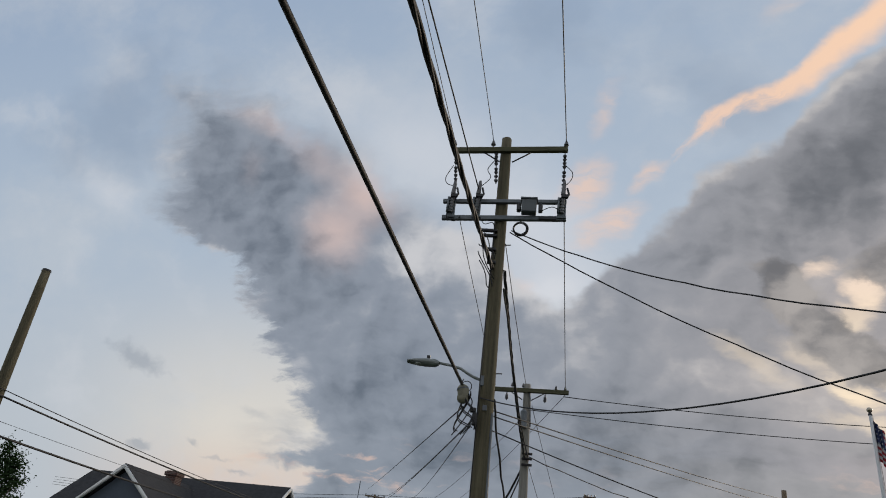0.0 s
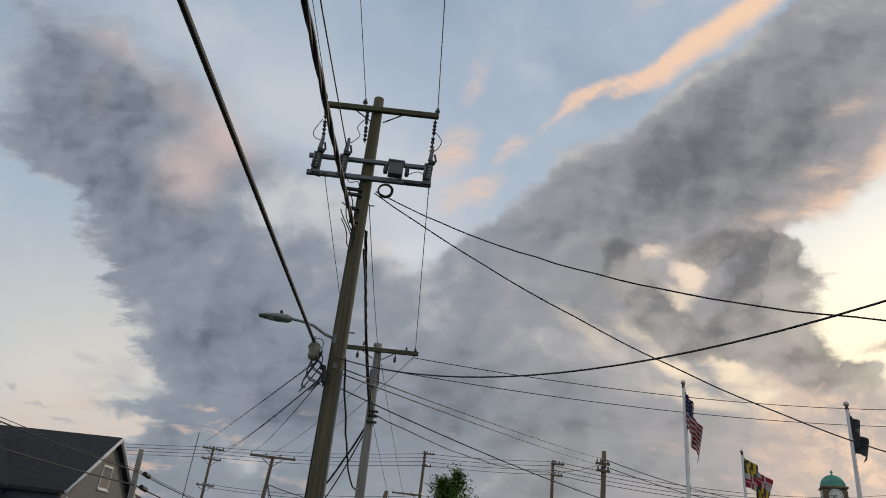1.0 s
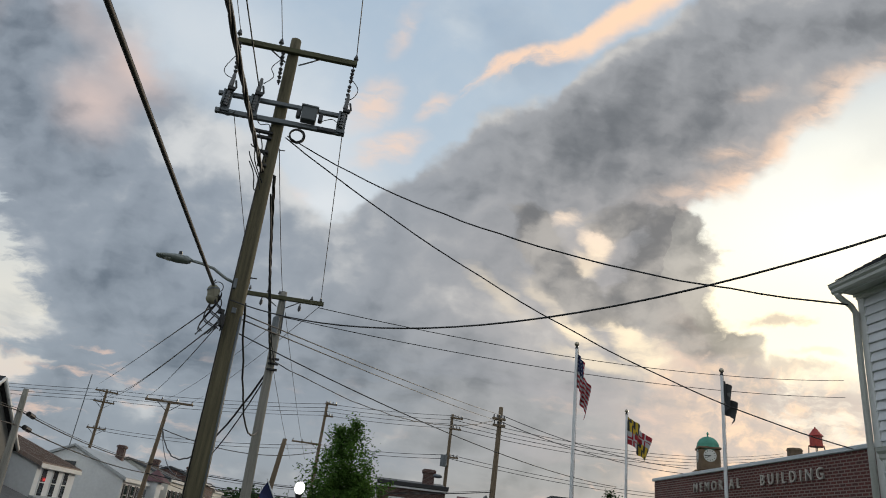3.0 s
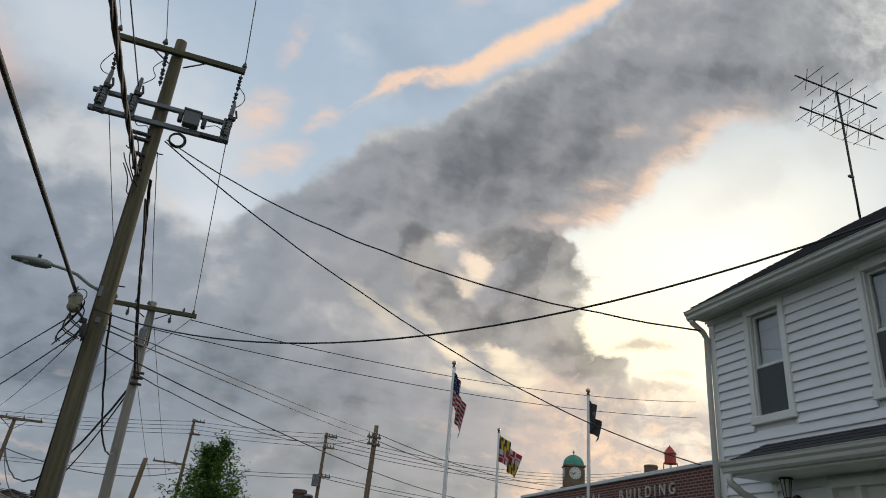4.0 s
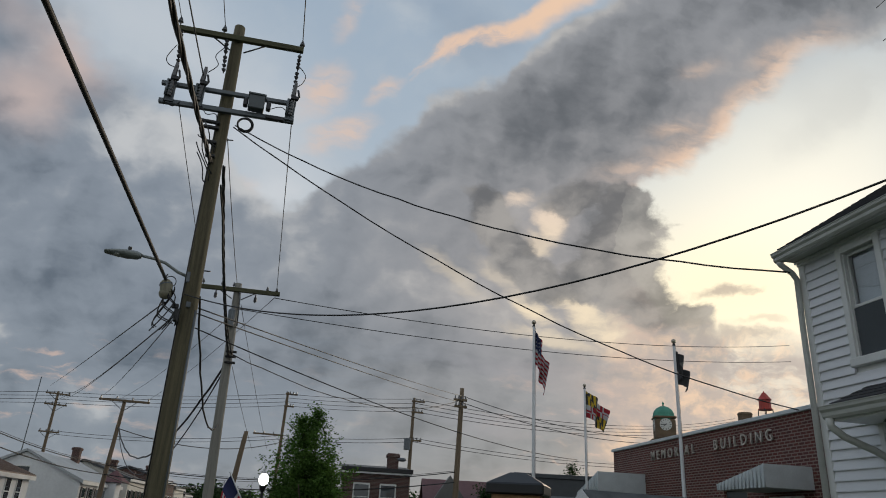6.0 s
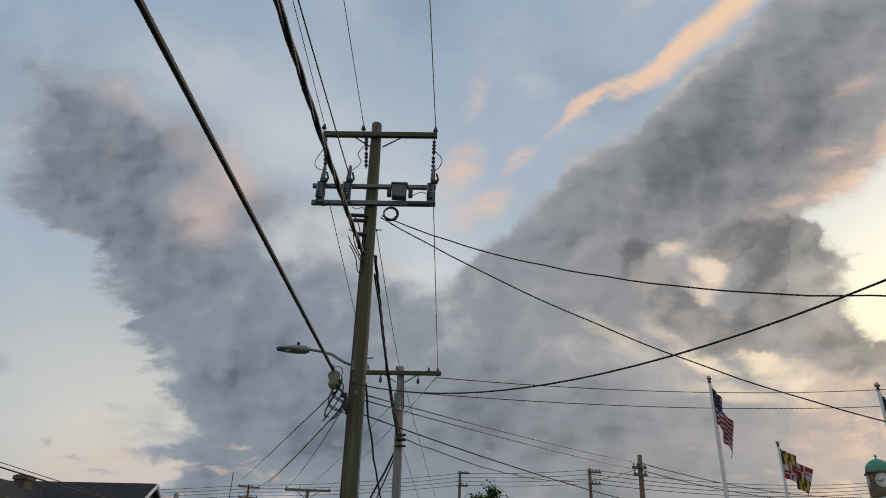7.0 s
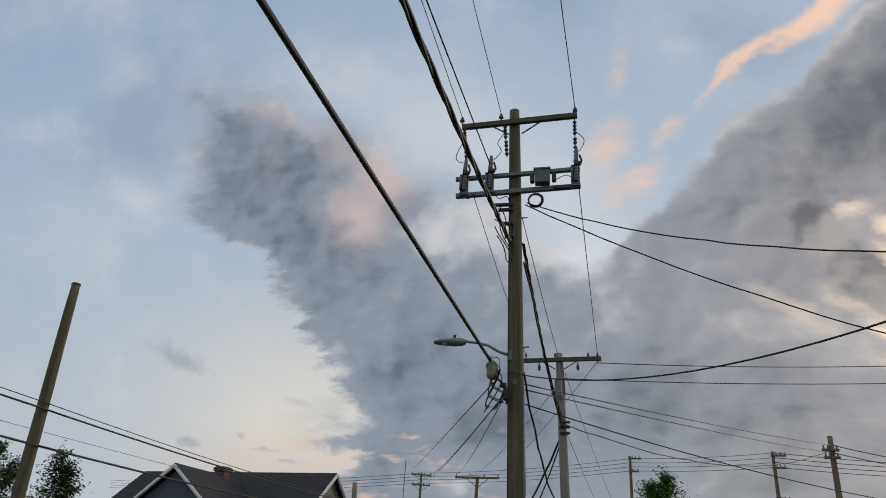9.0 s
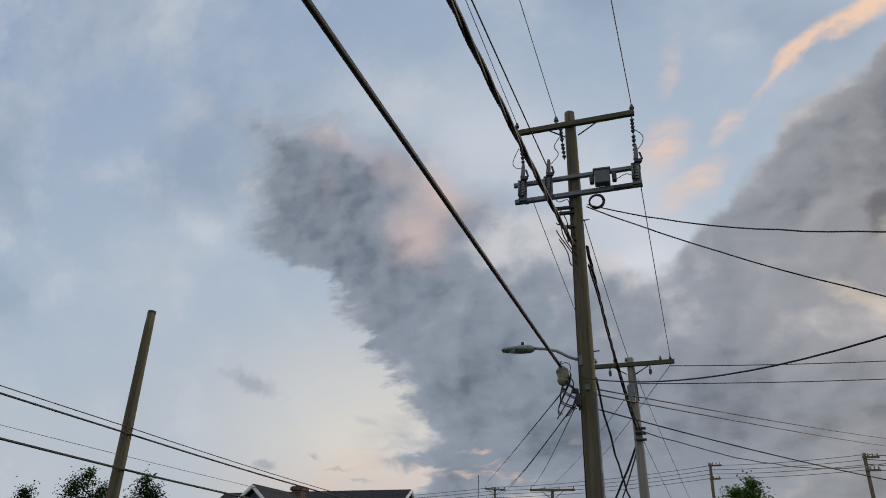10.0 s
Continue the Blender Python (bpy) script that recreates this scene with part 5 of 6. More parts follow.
def flag(name, label, base, top, drop, run, kind, lean=0.3, size=1.0):
    """A pole with its ball, rope and a flag that hangs in soft folds."""
    base = Vector(base)
    pole = thing("flagpole", "slim white flagpole with a ball on top", "flagpole", Matrix.Translation(base), "flagpoles")
    h = top - base.z
    part("shaft", rod(B(), (0, 0, 0), (0, 0, h - 0.05), 0.055, 0.032, 12), M["flagpole"], pole)
    part("ball", ball(B(), (0, 0, h + 0.02), 0.06, 12), M["gold"], pole)
    part("truck", rod(B(), (0, 0, h - 0.10), (0, 0, h - 0.04), 0.045, 0.03, 10), M["darksteel"], pole)
    part("halyard", tube(B(), [(0.05, 0, h - 0.1), (0.06, 0, h * 0.5), (0.055, 0, 0.8)], 0.004, 4), M["rubber"], pole)
    nx, nz = 40, 26
    bm = B()
    ho = 0.92 * size
    vs2 = []
    for j in range(nz + 1):
        row = []
        for i in range(nx + 1):
            s, q = i / nx, j / nz
            x = 0.045 + run * s * (1 - 0.25 * q * s) + 0.05 * math.sin(s * 9 + q * 2) * s
            y = 0.13 * math.sin(s * 10.5 + q * 1.7) * min(1, s * 2) + 0.05 * math.sin(s * 23 + 2 * q)
            z = h - 0.12 - q * ho * (1 - 0.12 * s) - drop * (s ** 1.15) - 0.03 * math.sin(s * 12 + q)
            row.append(bm.verts.new((x, y, z)))
        vs2.append(row)
    for j in range(nz):
        for i in range(nx):
            f = bm.faces.new((vs2[j][i], vs2[j][i + 1], vs2[j + 1][i + 1], vs2[j + 1][i]))
            f.smooth = True
            if kind == "stripes":
                f.material_index = 2 if (i < nx * 0.4 and j < 14) else (j // 2) % 2
                if f.material_index == 2 and i % 3 == 1 and j % 3 == 1:
                    f.material_index = 1
            elif kind == "quarters":
                left_, up = i < nx // 2, j < nz // 2
                if left_ == up:
                    d = (i * 6 // (nx // 2) + (1 if (i % (nx // 2)) * nz > (j % (nz // 2)) * nx else 0)) % 2
                    f.material_index = 2 if d else 3
                else:
                    a, b = i % (nx // 2) - nx // 4, j % (nz // 2) - nz // 4
                    cross = abs(a) < 3 or abs(b) < 2
                    f.material_index = int(((a > 0) == (b > 0)) != cross) if not cross else (0 if (a > 0) == (b > 0) else 1)
            else:
                f.material_index = 1 if (i - nx * 0.45) ** 2 + (1.3 * (j - nz * 0.5)) ** 2 < 30 else 0
    mats = {"stripes": (M["red"], M["white"], M["navy"]), "quarters": (M["red"], M["white"], M["yellow"], M["blackcloth"]), "plain": (M["blackcloth"], M["grey_siding"])}[kind]
    cloth = tagged(part(name, bm, mats), label, "flag")
    cloth.matrix_world = Matrix.Translation(base) @ Matrix.Rotation(lean, 4, "Z")
    return pole


flag("flag", "limp red, white and blue striped flag on its pole", (7.05, 16.41, rise(7, 16.4)), 6.53, 0.95, 0.30, "stripes", 0.0)
flag("flag", "quartered yellow, black, red and white flag, half furled", (11.56, 22.4, STREET), 6.30, 0.72, 0.80, "quarters", -0.1)
flag("flag", "limp black flag with a pale disc", (10.20, 14.94, rise(10, 15)), 6.07, 0.62, 0.26, "plain", 0.2, 0.62)

# ---- wooden fence and gate post close by, with a sign ----
fence = thing("fence", "new pine board fence with a capped post", "fence", pose(0.579, 1.685, -0.072, 0, 0, -32))
for s in range(9):
    x = 0.17 + s * 0.145
    part("board", box(B(), (x, 0.0, 0.03), (x + 0.14, 0.018, 1.60), 0.003), M["pine"], fence)
part("top_rail", box(B(), (0.14, -0.035, 1.50), (1.55, -0.002, 1.655), 0.005), M["pine_rail"], fence)
part("low_rail", box(B(), (0.14, -0.035, 0.3), (1.55, -0.002, 0.44), 0.005), M["pine_rail"], fence)
gate = part("post", box(B(), (0.012, -0.02, 0.0), (0.128, 0.096, 1.70), 0.005), M["pine"], fence)
bm = box(B(), (0.0, -0.032, 1.695), (0.14, 0.108, 1.722), 0.004)
vs_ = [bm.verts.new(p) for p in ((0.004, -0.028, 1.722), (0.136, -0.028, 1.722), (0.136, 0.104, 1.722), (0.004, 0.104, 1.722), (0.05, 0.018, 1.748), (0.09, 0.018, 1.748), (0.09, 0.058, 1.748), (0.05, 0.058, 1.748))]
for q in ((0, 1, 5, 4), (1, 2, 6, 5), (2, 3, 7, 6), (3, 0, 4, 7), (4, 5, 6, 7)):
    bm.faces.new([vs_[i] for i in q])
part("post_cap", bm, M["black"], gate, "black pyramid post cap")
for x0, x1, z in ((-0.02, 0.06, 1.672), (0.062, 0.145, 1.670), (-0.02, 0.012, 1.66)):
    part("board", box(B(), (x0, -0.050, 0.03), (x1, -0.034, z), 0.003), M["pine"], fence)
sign = thing("sign", "white enamel sign with dark red border and lettering bars", "sign", fence.matrix_world @ Matrix.Translation((0.325, -0.037, 1.415)))
plate = part("plate", box(B(), (-0.12, -0.004, 0), (0.12, 0.0, 0.225), 0.003), M["sign_white"], sign)
bm = B()
for lo, hi in (((-0.108, -0.006, 0.205), (0.108, -0.0045, 0.211)), ((-0.108, -0.006, 0.012), (0.108, -0.0045, 0.018)), ((-0.108, -0.006, 0.018), (-0.102, -0.0045, 0.205)), ((0.102, -0.006, 0.018), (0.108, -0.0045, 0.205))):
    box(bm, lo, hi)
part("border", bm, M["sign_red"], plate)
for i in range(4):
    part("lettering_bar", box(B(), (-0.088 + i * 0.046, -0.007, 0.14), (-0.054 + i * 0.046, -0.0045, 0.190)), M["sign_red"], plate)
for sx in (-0.112, 0.112):
    part("screw", ball(B(), (sx, -0.006, 0.216), 0.005, 8), M["galv"], plate)

# ---- low buildings round the flags ----
shed_ = thing("shed", "small white-sided shed with a grey hipped shingle roof", "shed", pose(6.95, 13.1, 0, 0, 0, 8))
part("wall", box(B(), (0.0, -0.6, -0.8), (3.9, 1.1, 1.62)), M["siding"], shed_)
bm = B()
vs_ = [bm.verts.new(p) for p in ((-0.15, -0.75, 1.58), (4.3, -0.75, 1.58), (4.3, 1.25, 1.58), (-0.15, 1.25, 1.58), (-0.12, 0.25, 2.32), (3.3, 0.25, 2.32))]
for q in ((0, 1, 5, 4), (1, 2, 5), (2, 3, 4, 5), (3, 2, 1, 0), (0, 4, 3)):
    bm.faces.new([vs_[i] for i in q])
part("roof", bm, M["grey_roof"], shed_, "grey asphalt shingle roof")
for i in range(6):
    z0, z1 = 1.58 + i * 0.123, 1.58 + (i + 1) * 0.123
    h0, h1 = 1.0 * (2.32 - z0) / 0.74, max(0.004, 1.0 * (2.32 - z1) / 0.74)
    part("gable_board", extrude(B(), [(0.25 - h0, z0), (0.25 + h0, z0), (0.25 + h1, z1 - 0.004), (0.25 - h1, z1 - 0.004)], -0.172, -0.152), M["siding"], shed_)
part("eave_trim", box(B(), (-0.15, -0.79, 1.50), (4.3, -0.752, 1.57), 0.004), M["trim"], shed_)

low = thing("building", "long low building clad in dark grey panels", "building", pose(16.7, 41.5, STREET, 0, 0, -14))
part("wall", box(B(), (0, 0, 0), (11, 9, 6.0)), M["panel"], low)
part("parapet", box(B(), (-0.1, -0.1, 6.0), (11.1, 9.1, 6.25), 0.02), M["panel"], low)
w = part("window", box(B(), (0.3, -0.06, 4.0), (1.7, 0.0, 5.6), 0.02), M["trim"], low)
part("shutter_slats", box(B(), (0.45, -0.08, 4.1), (1.55, -0.062, 5.5)), M["white_wall"], w)
part("roof_unit", box(B(), (9.3, 2, 6.2), (10.6, 3.2, 6.9), 0.03), M["galv"], low)
porch_b = thing("building", "small shop with a grey shingle roof and white eave", "building", pose(14.3, 37, STREET, 0, 0, -14))
part("wall", box(B(), (0.4, 0.4, 0), (7, 4.5, 3.6)), M["cream_wall"], porch_b)
part("roof", extrude(B(), [(-0.2, 3.6), (2.4, 4.9), (5.0, 3.6), (5.0, 3.45), (-0.2, 3.45)], -0.2, 7.3), M["grey_roof"], porch_b)
part("eave", box(B(), (-0.25, -0.28, 3.38), (7.3, -0.18, 3.56)), M["trim"], porch_b)
part("porch_post", rod(B(), (0.2, 0.0, 0), (0.2, 0.0, 3.4), 0.06), M["trim"], porch_b)


def town_window(parent, x0, x1, z0, z1, y=0.0, shutters=None):
    w = part("window", box(B(), (x0 - 0.08, y - 0.05, z0 - 0.1), (x1 + 0.08, y + 0.02, z1 + 0.1), 0.01), M["trim"], parent)
    mid = (z0 + z1) / 2
    part("pane", box(B(), (x0, y - 0.062, z0), (x1, y - 0.052, mid - 0.03)), M["glass"], w)
    part("pane", box(B(), (x0, y - 0.062, mid + 0.03), (x1, y - 0.052, z1)), M["glass"], w)
    part("sill", box(B(), (x0 - 0.12, y - 0.12, z0 - 0.16), (x1 + 0.12, y - 0.05, z0 - 0.1), 0.01), M["trim"], w)
    if shutters:
        for a, b in ((x0 - 0.42, x0 - 0.09), (x1 + 0.09, x1 + 0.42)):
            part("shutter", box(B(), (a, y - 0.07, z0 - 0.08), (b, y - 0.02, z1 + 0.08), 0.01), M[shutters], w)
    return w


def gable_house(name, label, m, length, depth, eave, ridge, wall, roof, overhang=0.3, ridge_along="x", chimney=None):
    """Walls, gable roof and eaves; the front stands on local y = 0 and looks to -y."""
    h = thing(name, label, "house", m)
    part("wall", box(B(), (0, 0, -0.3), (length, depth, eave)), M[wall], h)
    o = overhang
    if ridge_along == "x":
        part("gable", extrude(B(), [(0, eave), (depth, eave), (depth / 2, ridge)], 0, length), M[wall], h)
        part("roof", extrude(B(), [(-o, eave - o * (ridge - eave) * 2 / depth), (depth / 2, ridge + 0.05), (depth + o, eave - o * (ridge - eave) * 2 / depth), (depth + o, eave + 0.14), (depth / 2, ridge + 0.22), (-o, eave + 0.14)], -o, length + o), M[roof], h)
        part("eave_board", box(B(), (-o, -o - 0.03, eave - 0.16), (length + o, -o, eave + 0.08)), M["trim"], h)
    else:
        bm = extrude(B(), [(0, eave), (length, eave), (length / 2, ridge)], 0, depth)
        bm.transform(Matrix(((0, 1, 0, 0), (1, 0, 0, 0), (0, 0, 1, 0), (0, 0, 0, 1))))
        bmesh.ops.recalc_face_normals(bm, faces=bm.faces)
        part("gable", bm, M[wall], h)
        k = (ridge - eave) * 2 / length
        bm = extrude(B(), [(-o, eave - o * k), (length / 2, ridge + 0.05), (length + o, eave - o * k), (length + o, eave - o * k + 0.16), (length / 2, ridge + 0.22), (-o, eave - o * k + 0.16)], -o, depth + o)
        bm.transform(Matrix(((0, 1, 0, 0), (1, 0, 0, 0), (0, 0, 1, 0), (0, 0, 0, 1))))
        bmesh.ops.recalc_face_normals(bm, faces=bm.faces)
        part("roof", bm, M[roof], h)
        for s in (0, 1):
            a, b = ((-o, eave - o * k), (length / 2, ridge + 0.05)) if not s else ((length + o, eave - o * k), (length / 2, ridge + 0.05))
            part("rake_board", tube(B(), [(a[0], -o - 0.02, a[1] + 0.06), (b[0], -o - 0.02, b[1] + 0.06)], 0.10, 4), M["trim"], h)
    if chimney:
        x, y, zt = chimney
        part("chimney", box(box(B(), (x - 0.35, y - 0.3, eave), (x + 0.35, y + 0.3, zt), 0.02), (x - 0.42, y - 0.37, zt - 0.25), (x + 0.42, y + 0.37, zt - 0.05), 0.02), M["brick_dark"], h)
    return h


# brick house, white lean-to and maroon-roofed house beyond the tree
bh = gable_house("house", "dark brick two-storey house with a flat cornice", pose(6.75, 44.5, STREET, 0, 0, -8), 4.0, 9.0, 5.9, 6.3, "brick_dark", "grey_roof", 0.15, "x", (3.0, 1.2, 7.1))
for x in (0.6, 2.2):
    town_window(bh, x + 0.1, x + 0.95, 3.7, 5.1)
    town_window(bh, x + 0.1, x + 0.95, 0.9, 2.4)
part("cornice", box(B(), (-0.15, -0.25, 5.85), (4.2, 0.0, 6.1), 0.02), M["black"], bh)
part("satellite_dish", ball(B(), (3.5, 0.4, 6.7), 0.3, 12, 0.4), M["galv"], bh)
annex = thing("shed", "plain white lean-to annex with a sloping roof", "shed", pose(11.35, 42.6, STREET, 0, 0, -8))
for nm_, prof, y0, y1, mm in (("wall", [(0, -0.2), (3.4, -0.2), (3.4, 2.5), (0, 4.0)], 0.0, 4.0, "white_wall"), ("roof", [(-0.1, 4.06), (3.6, 2.43), (3.6, 2.55), (-0.1, 4.18)], -0.15, 4.1, "tin_roof")):
    bm = extrude(B(), prof, y0, y1)
    bm.transform(Matrix(((0, 1, 0, 0), (1, 0, 0, 0), (0, 0, 1, 0), (0, 0, 0, 1))))
    bmesh.ops.recalc_face_normals(bm, faces=bm.faces)
    part(nm_, bm, M[mm], annex)
mh = gable_house("house", "grey house with a maroon roof and front gable", pose(14.9, 55, STREET, 0, 0, -12), 6.5, 8, 4.4, 6.3, "grey_siding", "purple_roof", 0.3, "x")
for x in (1.0, 3.0, 5.6):
    town_window(mh, x, x + 0.9, 2.6, 4.1)
bm = extrude(B(), [(0.2, 4.4), (3.2, 4.4), (1.7, 6.6)], -0.5, 1.5)
bm.transform(Matrix(((0, 1, 0, 0), (1, 0, 0, 0), (0, 0, 1, 0), (0, 0, 0, 1))))
bmesh.ops.recalc_face_normals(bm, faces=bm.faces)
part("front_gable", bm, M["grey_siding"], mh)

# ---- houses across the street ----
AX = pose(-14.2, 35.6, STREET, 0, 0, 90 - 4.6)
ga = gable_house("house", "grey gabled house with slate-blue side and white trim", AX, 8.0, 12.0, 5.2, 8.05, "grey_siding", "shingle", 0.3, "y", (1.5, 5.4, 8.2))
part("wing", extrude(B(), [(2.6, -0.2), (8.2, -0.2), (8.2, 5.1), (5.4, 7.5), (2.6, 5.1)], -2.6, 0.0), M["blue_siding"], ga)
part("wing_roof", extrude(B(), [(2.3, 4.95), (5.4, 7.6), (8.5, 4.95), (8.5, 5.1), (5.4, 7.78), (2.3, 5.1)], -2.9, 4.0), M["shingle"], ga)
for s in (2.3, 8.5):
    part("rake_board", tube(B(), [(-2.92, s, 5.0), (-2.92, 5.4, 7.66)], 0.10, 4), M["trim"], ga)
part("side_wall", box(B(), (-0.03, 0.15, 0), (0.0, 12.0, 5.15)), M["blue_siding"], ga)
for x in (1.5, 3.2):
    town_window(ga, x, x + 0.65, 2.9, 4.5)
town_window(ga, 3.5, 4.5, 5.7, 6.7)
town_window(ga, 0.8, 2.4, 0.6, 2.0)
for i in range(24):
    part("siding_board", extrude(B(), [(-0.02, 0.2 + i * 0.2), (0.0, 0.2 + i * 0.2), (0.0, 0.39 + i * 0.2), (-0.005, 0.39 + i * 0.2)], 0.0, 8.0), M["grey_siding"], ga)
part("downpipe", tube(B(), [(0.05, -0.3, 4.9), (0.05, -0.06, 4.6), (0.05, -0.06, 0.2)], 0.05), M["trim"], ga)
part("porch_roof", extrude(B(), [(-2.1, 2.45), (0.0, 3.2), (0.0, 3.3), (-2.1, 2.6)], -0.3, 8.3), M["grey_roof"], ga)
part("porch_beam", box(B(), (-0.2, -2.05, 2.2), (8.2, -1.9, 2.46), 0.01), M["trim"], ga)
part("porch_floor", box(B(), (-0.2, -2.1, -0.1), (8.2, 0, 0.3)), M["concrete"], ga)
for x in (0.0, 2.6, 5.3, 8.0):
    part("porch_post", box(B(), (x - 0.08, -2.04, 0.3), (x + 0.08, -1.90, 2.25), 0.01), M["trim"], ga)
for x0, x1 in ((0.1, 2.5), (5.4, 7.9)):
    part("porch_rail", box(box(B(), (x0, -2.01, 1.05), (x1, -1.93, 1.12)), (x0, -2.01, 0.45), (x1, -1.93, 0.5)), M["trim"], ga)
    for i in range(14):
        x = x0 + 0.1 + (x1 - x0 - 0.2) * i / 13
        part("baluster", box(B(), (x - 0.02, -1.99, 0.5), (x + 0.02, -1.95, 1.05)), M["trim"], ga)


def basket(m, label):
    b = thing("hanging_basket", label, "plant", m, "hanging baskets")
    part("pot", rod(B(), (0, 0, -0.55), (0, 0, -0.35), 0.12, 0.2, 10), M["black"], b)
    part("hanger", tube(B(), [(0.15, 0, -0.36), (0, 0, 0), (-0.15, 0, -0.36)], 0.008, 4), M["black"], b)
    rng = random.Random(5)
    for nm, k, mm in (("foliage", 160, "leaf"), ("blooms", 70, "flowers")):
        bm = B()
        for _ in range(k):
            a, r, z = rng.random() * 6.28, rng.random() ** 0.5 * 0.30, -0.28 + rng.uniform(-0.22, 0.14)
            q = Matrix.Translation((r * math.cos(a), r * math.sin(a), z)) @ Euler((rng.random() * 6, rng.random() * 6, 0)).to_matrix().to_4x4() @ Matrix.Diagonal((1, 0.7, 1, 1))
            bmesh.ops.create_grid(bm, x_segments=1, y_segments=1, size=0.04, matrix=q)
        part(nm, bm, M[mm], b)
    return b


b0 = basket(ga.matrix_world @ Matrix.Translation((1.3, -1.98, 2.2)), "hanging basket of pink flowers under the porch beam")
for x in (4.0, 6.6):
    copy_thing(b0, ga.matrix_world @ Matrix.Translation((x, -1.98, 2.2)))

gb = gable_house("house", "narrow white house with a rusty standing-seam roof", pose(-12.2, 44.6, STREET, 0, 0, 90 - 4.6), 6.5, 9.0, 4.5, 6.2, "white_wall", "rust_roof", 0.25, "x")
for x in (0.8, 2.6, 4.4):
    town_window(gb, x, x + 0.7, 2.9, 4.3)
part("porch_roof", extrude(B(), [(-2.0, 2.3), (0.0, 2.8), (0.0, 2.9), (-2.0, 2.42)], -0.1, 6.2), M["tin_roof"], gb)
for x in (0.1, 1.6, 3.1, 4.6, 6.0):
    part("porch_post", box(B(), (x - 0.08, -1.95, 0.0), (x + 0.08, -1.8, 2.32), 0.01), M["trim"], gb)
for i in range(24):
    part("roof_seam", extrude(B(), [(-0.25, 4.64), (4.5, 6.43), (4.5, 6.46), (-0.25, 4.68)], i * 0.29 - 0.12, i * 0.29 - 0.09), M["rust_roof"], gb)
gc_ = gable_house("house", "large white house with side gable and black shop awnings", pose(-9.9, 57.5, STREET, 0, 0, 90 - 4.6), 13.0, 7.8, 4.6, 6.4, "white_wall", "tin_roof", 0.2, "x", (10.6, 3.5, 7.6))
for i in range(6):
    town_window(gc_, 0.8 + i * 2.0, 1.55 + i * 2.0, 2.9, 4.2, shutters="black" if i < 3 else None)
for i in range(4):
    town_window(gc_, 1.0 + i * 2.7, 1.9 + i * 2.7, 0.7, 2.2)
    part("awning", extrude(B(), [(0, 2.75), (-0.8, 2.2), (-0.8, 2.05), (0, 2.1)], 0.6 + i * 3.0, 2.1 + i * 3.0), M["black"], gc_)
bay = part("oriel", box(B(), (7.6, -0.8, 3.0), (9.4, 0, 4.9), 0.05), M["white_wall"], gc_)
part("oriel_roof", rod(B(), (8.5, -0.4, 4.9), (8.5, -0.4, 5.9), 1.25, 0.05, 8), M["purple_roof"], bay)
sidew = thing("side_windows", "pair of small dark-framed windows in a white gable wall", "window", gc_.matrix_world @ Matrix.Rotation(radians(-90), 4, "Z"))
town_window(sidew, -4.3, -3.5, 4.7, 5.4)
town_window(sidew, -5.0, -4.1, 2.5, 3.8, shutters="black")
for i, (wm, rf, e) in enumerate((("cream_wall", "grey_roof", 5.4), ("white_wall", "tin_roof", 4.8), ("brick_dark", "grey_roof", 6.0), ("cream_wall", "grey_roof", 5.6), ("white_wall", "shingle", 5.0))):
    y = 71.5 + i * 9.5
    h = gable_house("house", ("cream-painted row house", "white row house with a tin roof", "dark brick row house", "cream row house with shuttered windows", "white row house further down")[i] + " facing the street", pose(along(y, -11.0) - 0.4, y, STREET, 0, 0, 90 - 4.6), 8.8, 8.0, e, e + 1.3, wm, rf, 0.2, "x", (7.6, 3.2, e + 2.0))
    for k in range(4):
        for z in (0.7, 3.0):
            town_window(h, 0.8 + k * 2.0, 1.6 + k * 2.0, z, z + 1.45, shutters="black" if i in (0, 3) else None)
for i, (wm, rf, e) in enumerate((("brick_dark", "grey_roof", 5.5), ("white_wall", "tin_roof", 5.0))):
    y = 82 + i * 12
    h = gable_house("house", ("brick", "white")[i] + " town house at the far junction", pose(along(y, 1.6), y + 10, STREET, 0, 0, -94.6), 9.5, 8.0, e, e + 1.2, wm, rf, 0.2, "x", (4, 3, e + 2.2))
    for k in range(4):
        town_window(h, 0.9 + k * 2.2, 1.8 + k * 2.2, 3.0, 4.4)

# ---- trees, shrubs and the wooded ridge ----
def leaf_cloud(bm, rng, blobs, count, size):
    for _ in range(count):
        c, r, sq = blobs[rng.randrange(len(blobs))]
        d = Vector((rng.gauss(0, 1), rng.gauss(0, 1), rng.gauss(0, 1))).normalized() * r * (0.35 + 0.7 * rng.random() ** 0.6)
        p = Vector(c) + Vector((d.x, d.y, d.z * sq))
        q = Euler((rng.uniform(-0.9, 0.9), rng.uniform(-0.9, 0.9), rng.random() * 6.28)).to_matrix()
        s = size * rng.uniform(0.6, 1.3)
        quad = [bm.verts.new(p + q @ Vector(o) * s) for o in ((0, -0.6, 0), (0.42, -0.05, 0.08), (0, 0.7, 0), (-0.42, -0.05, 0.08))]
        bm.faces.new(quad)
    return bm


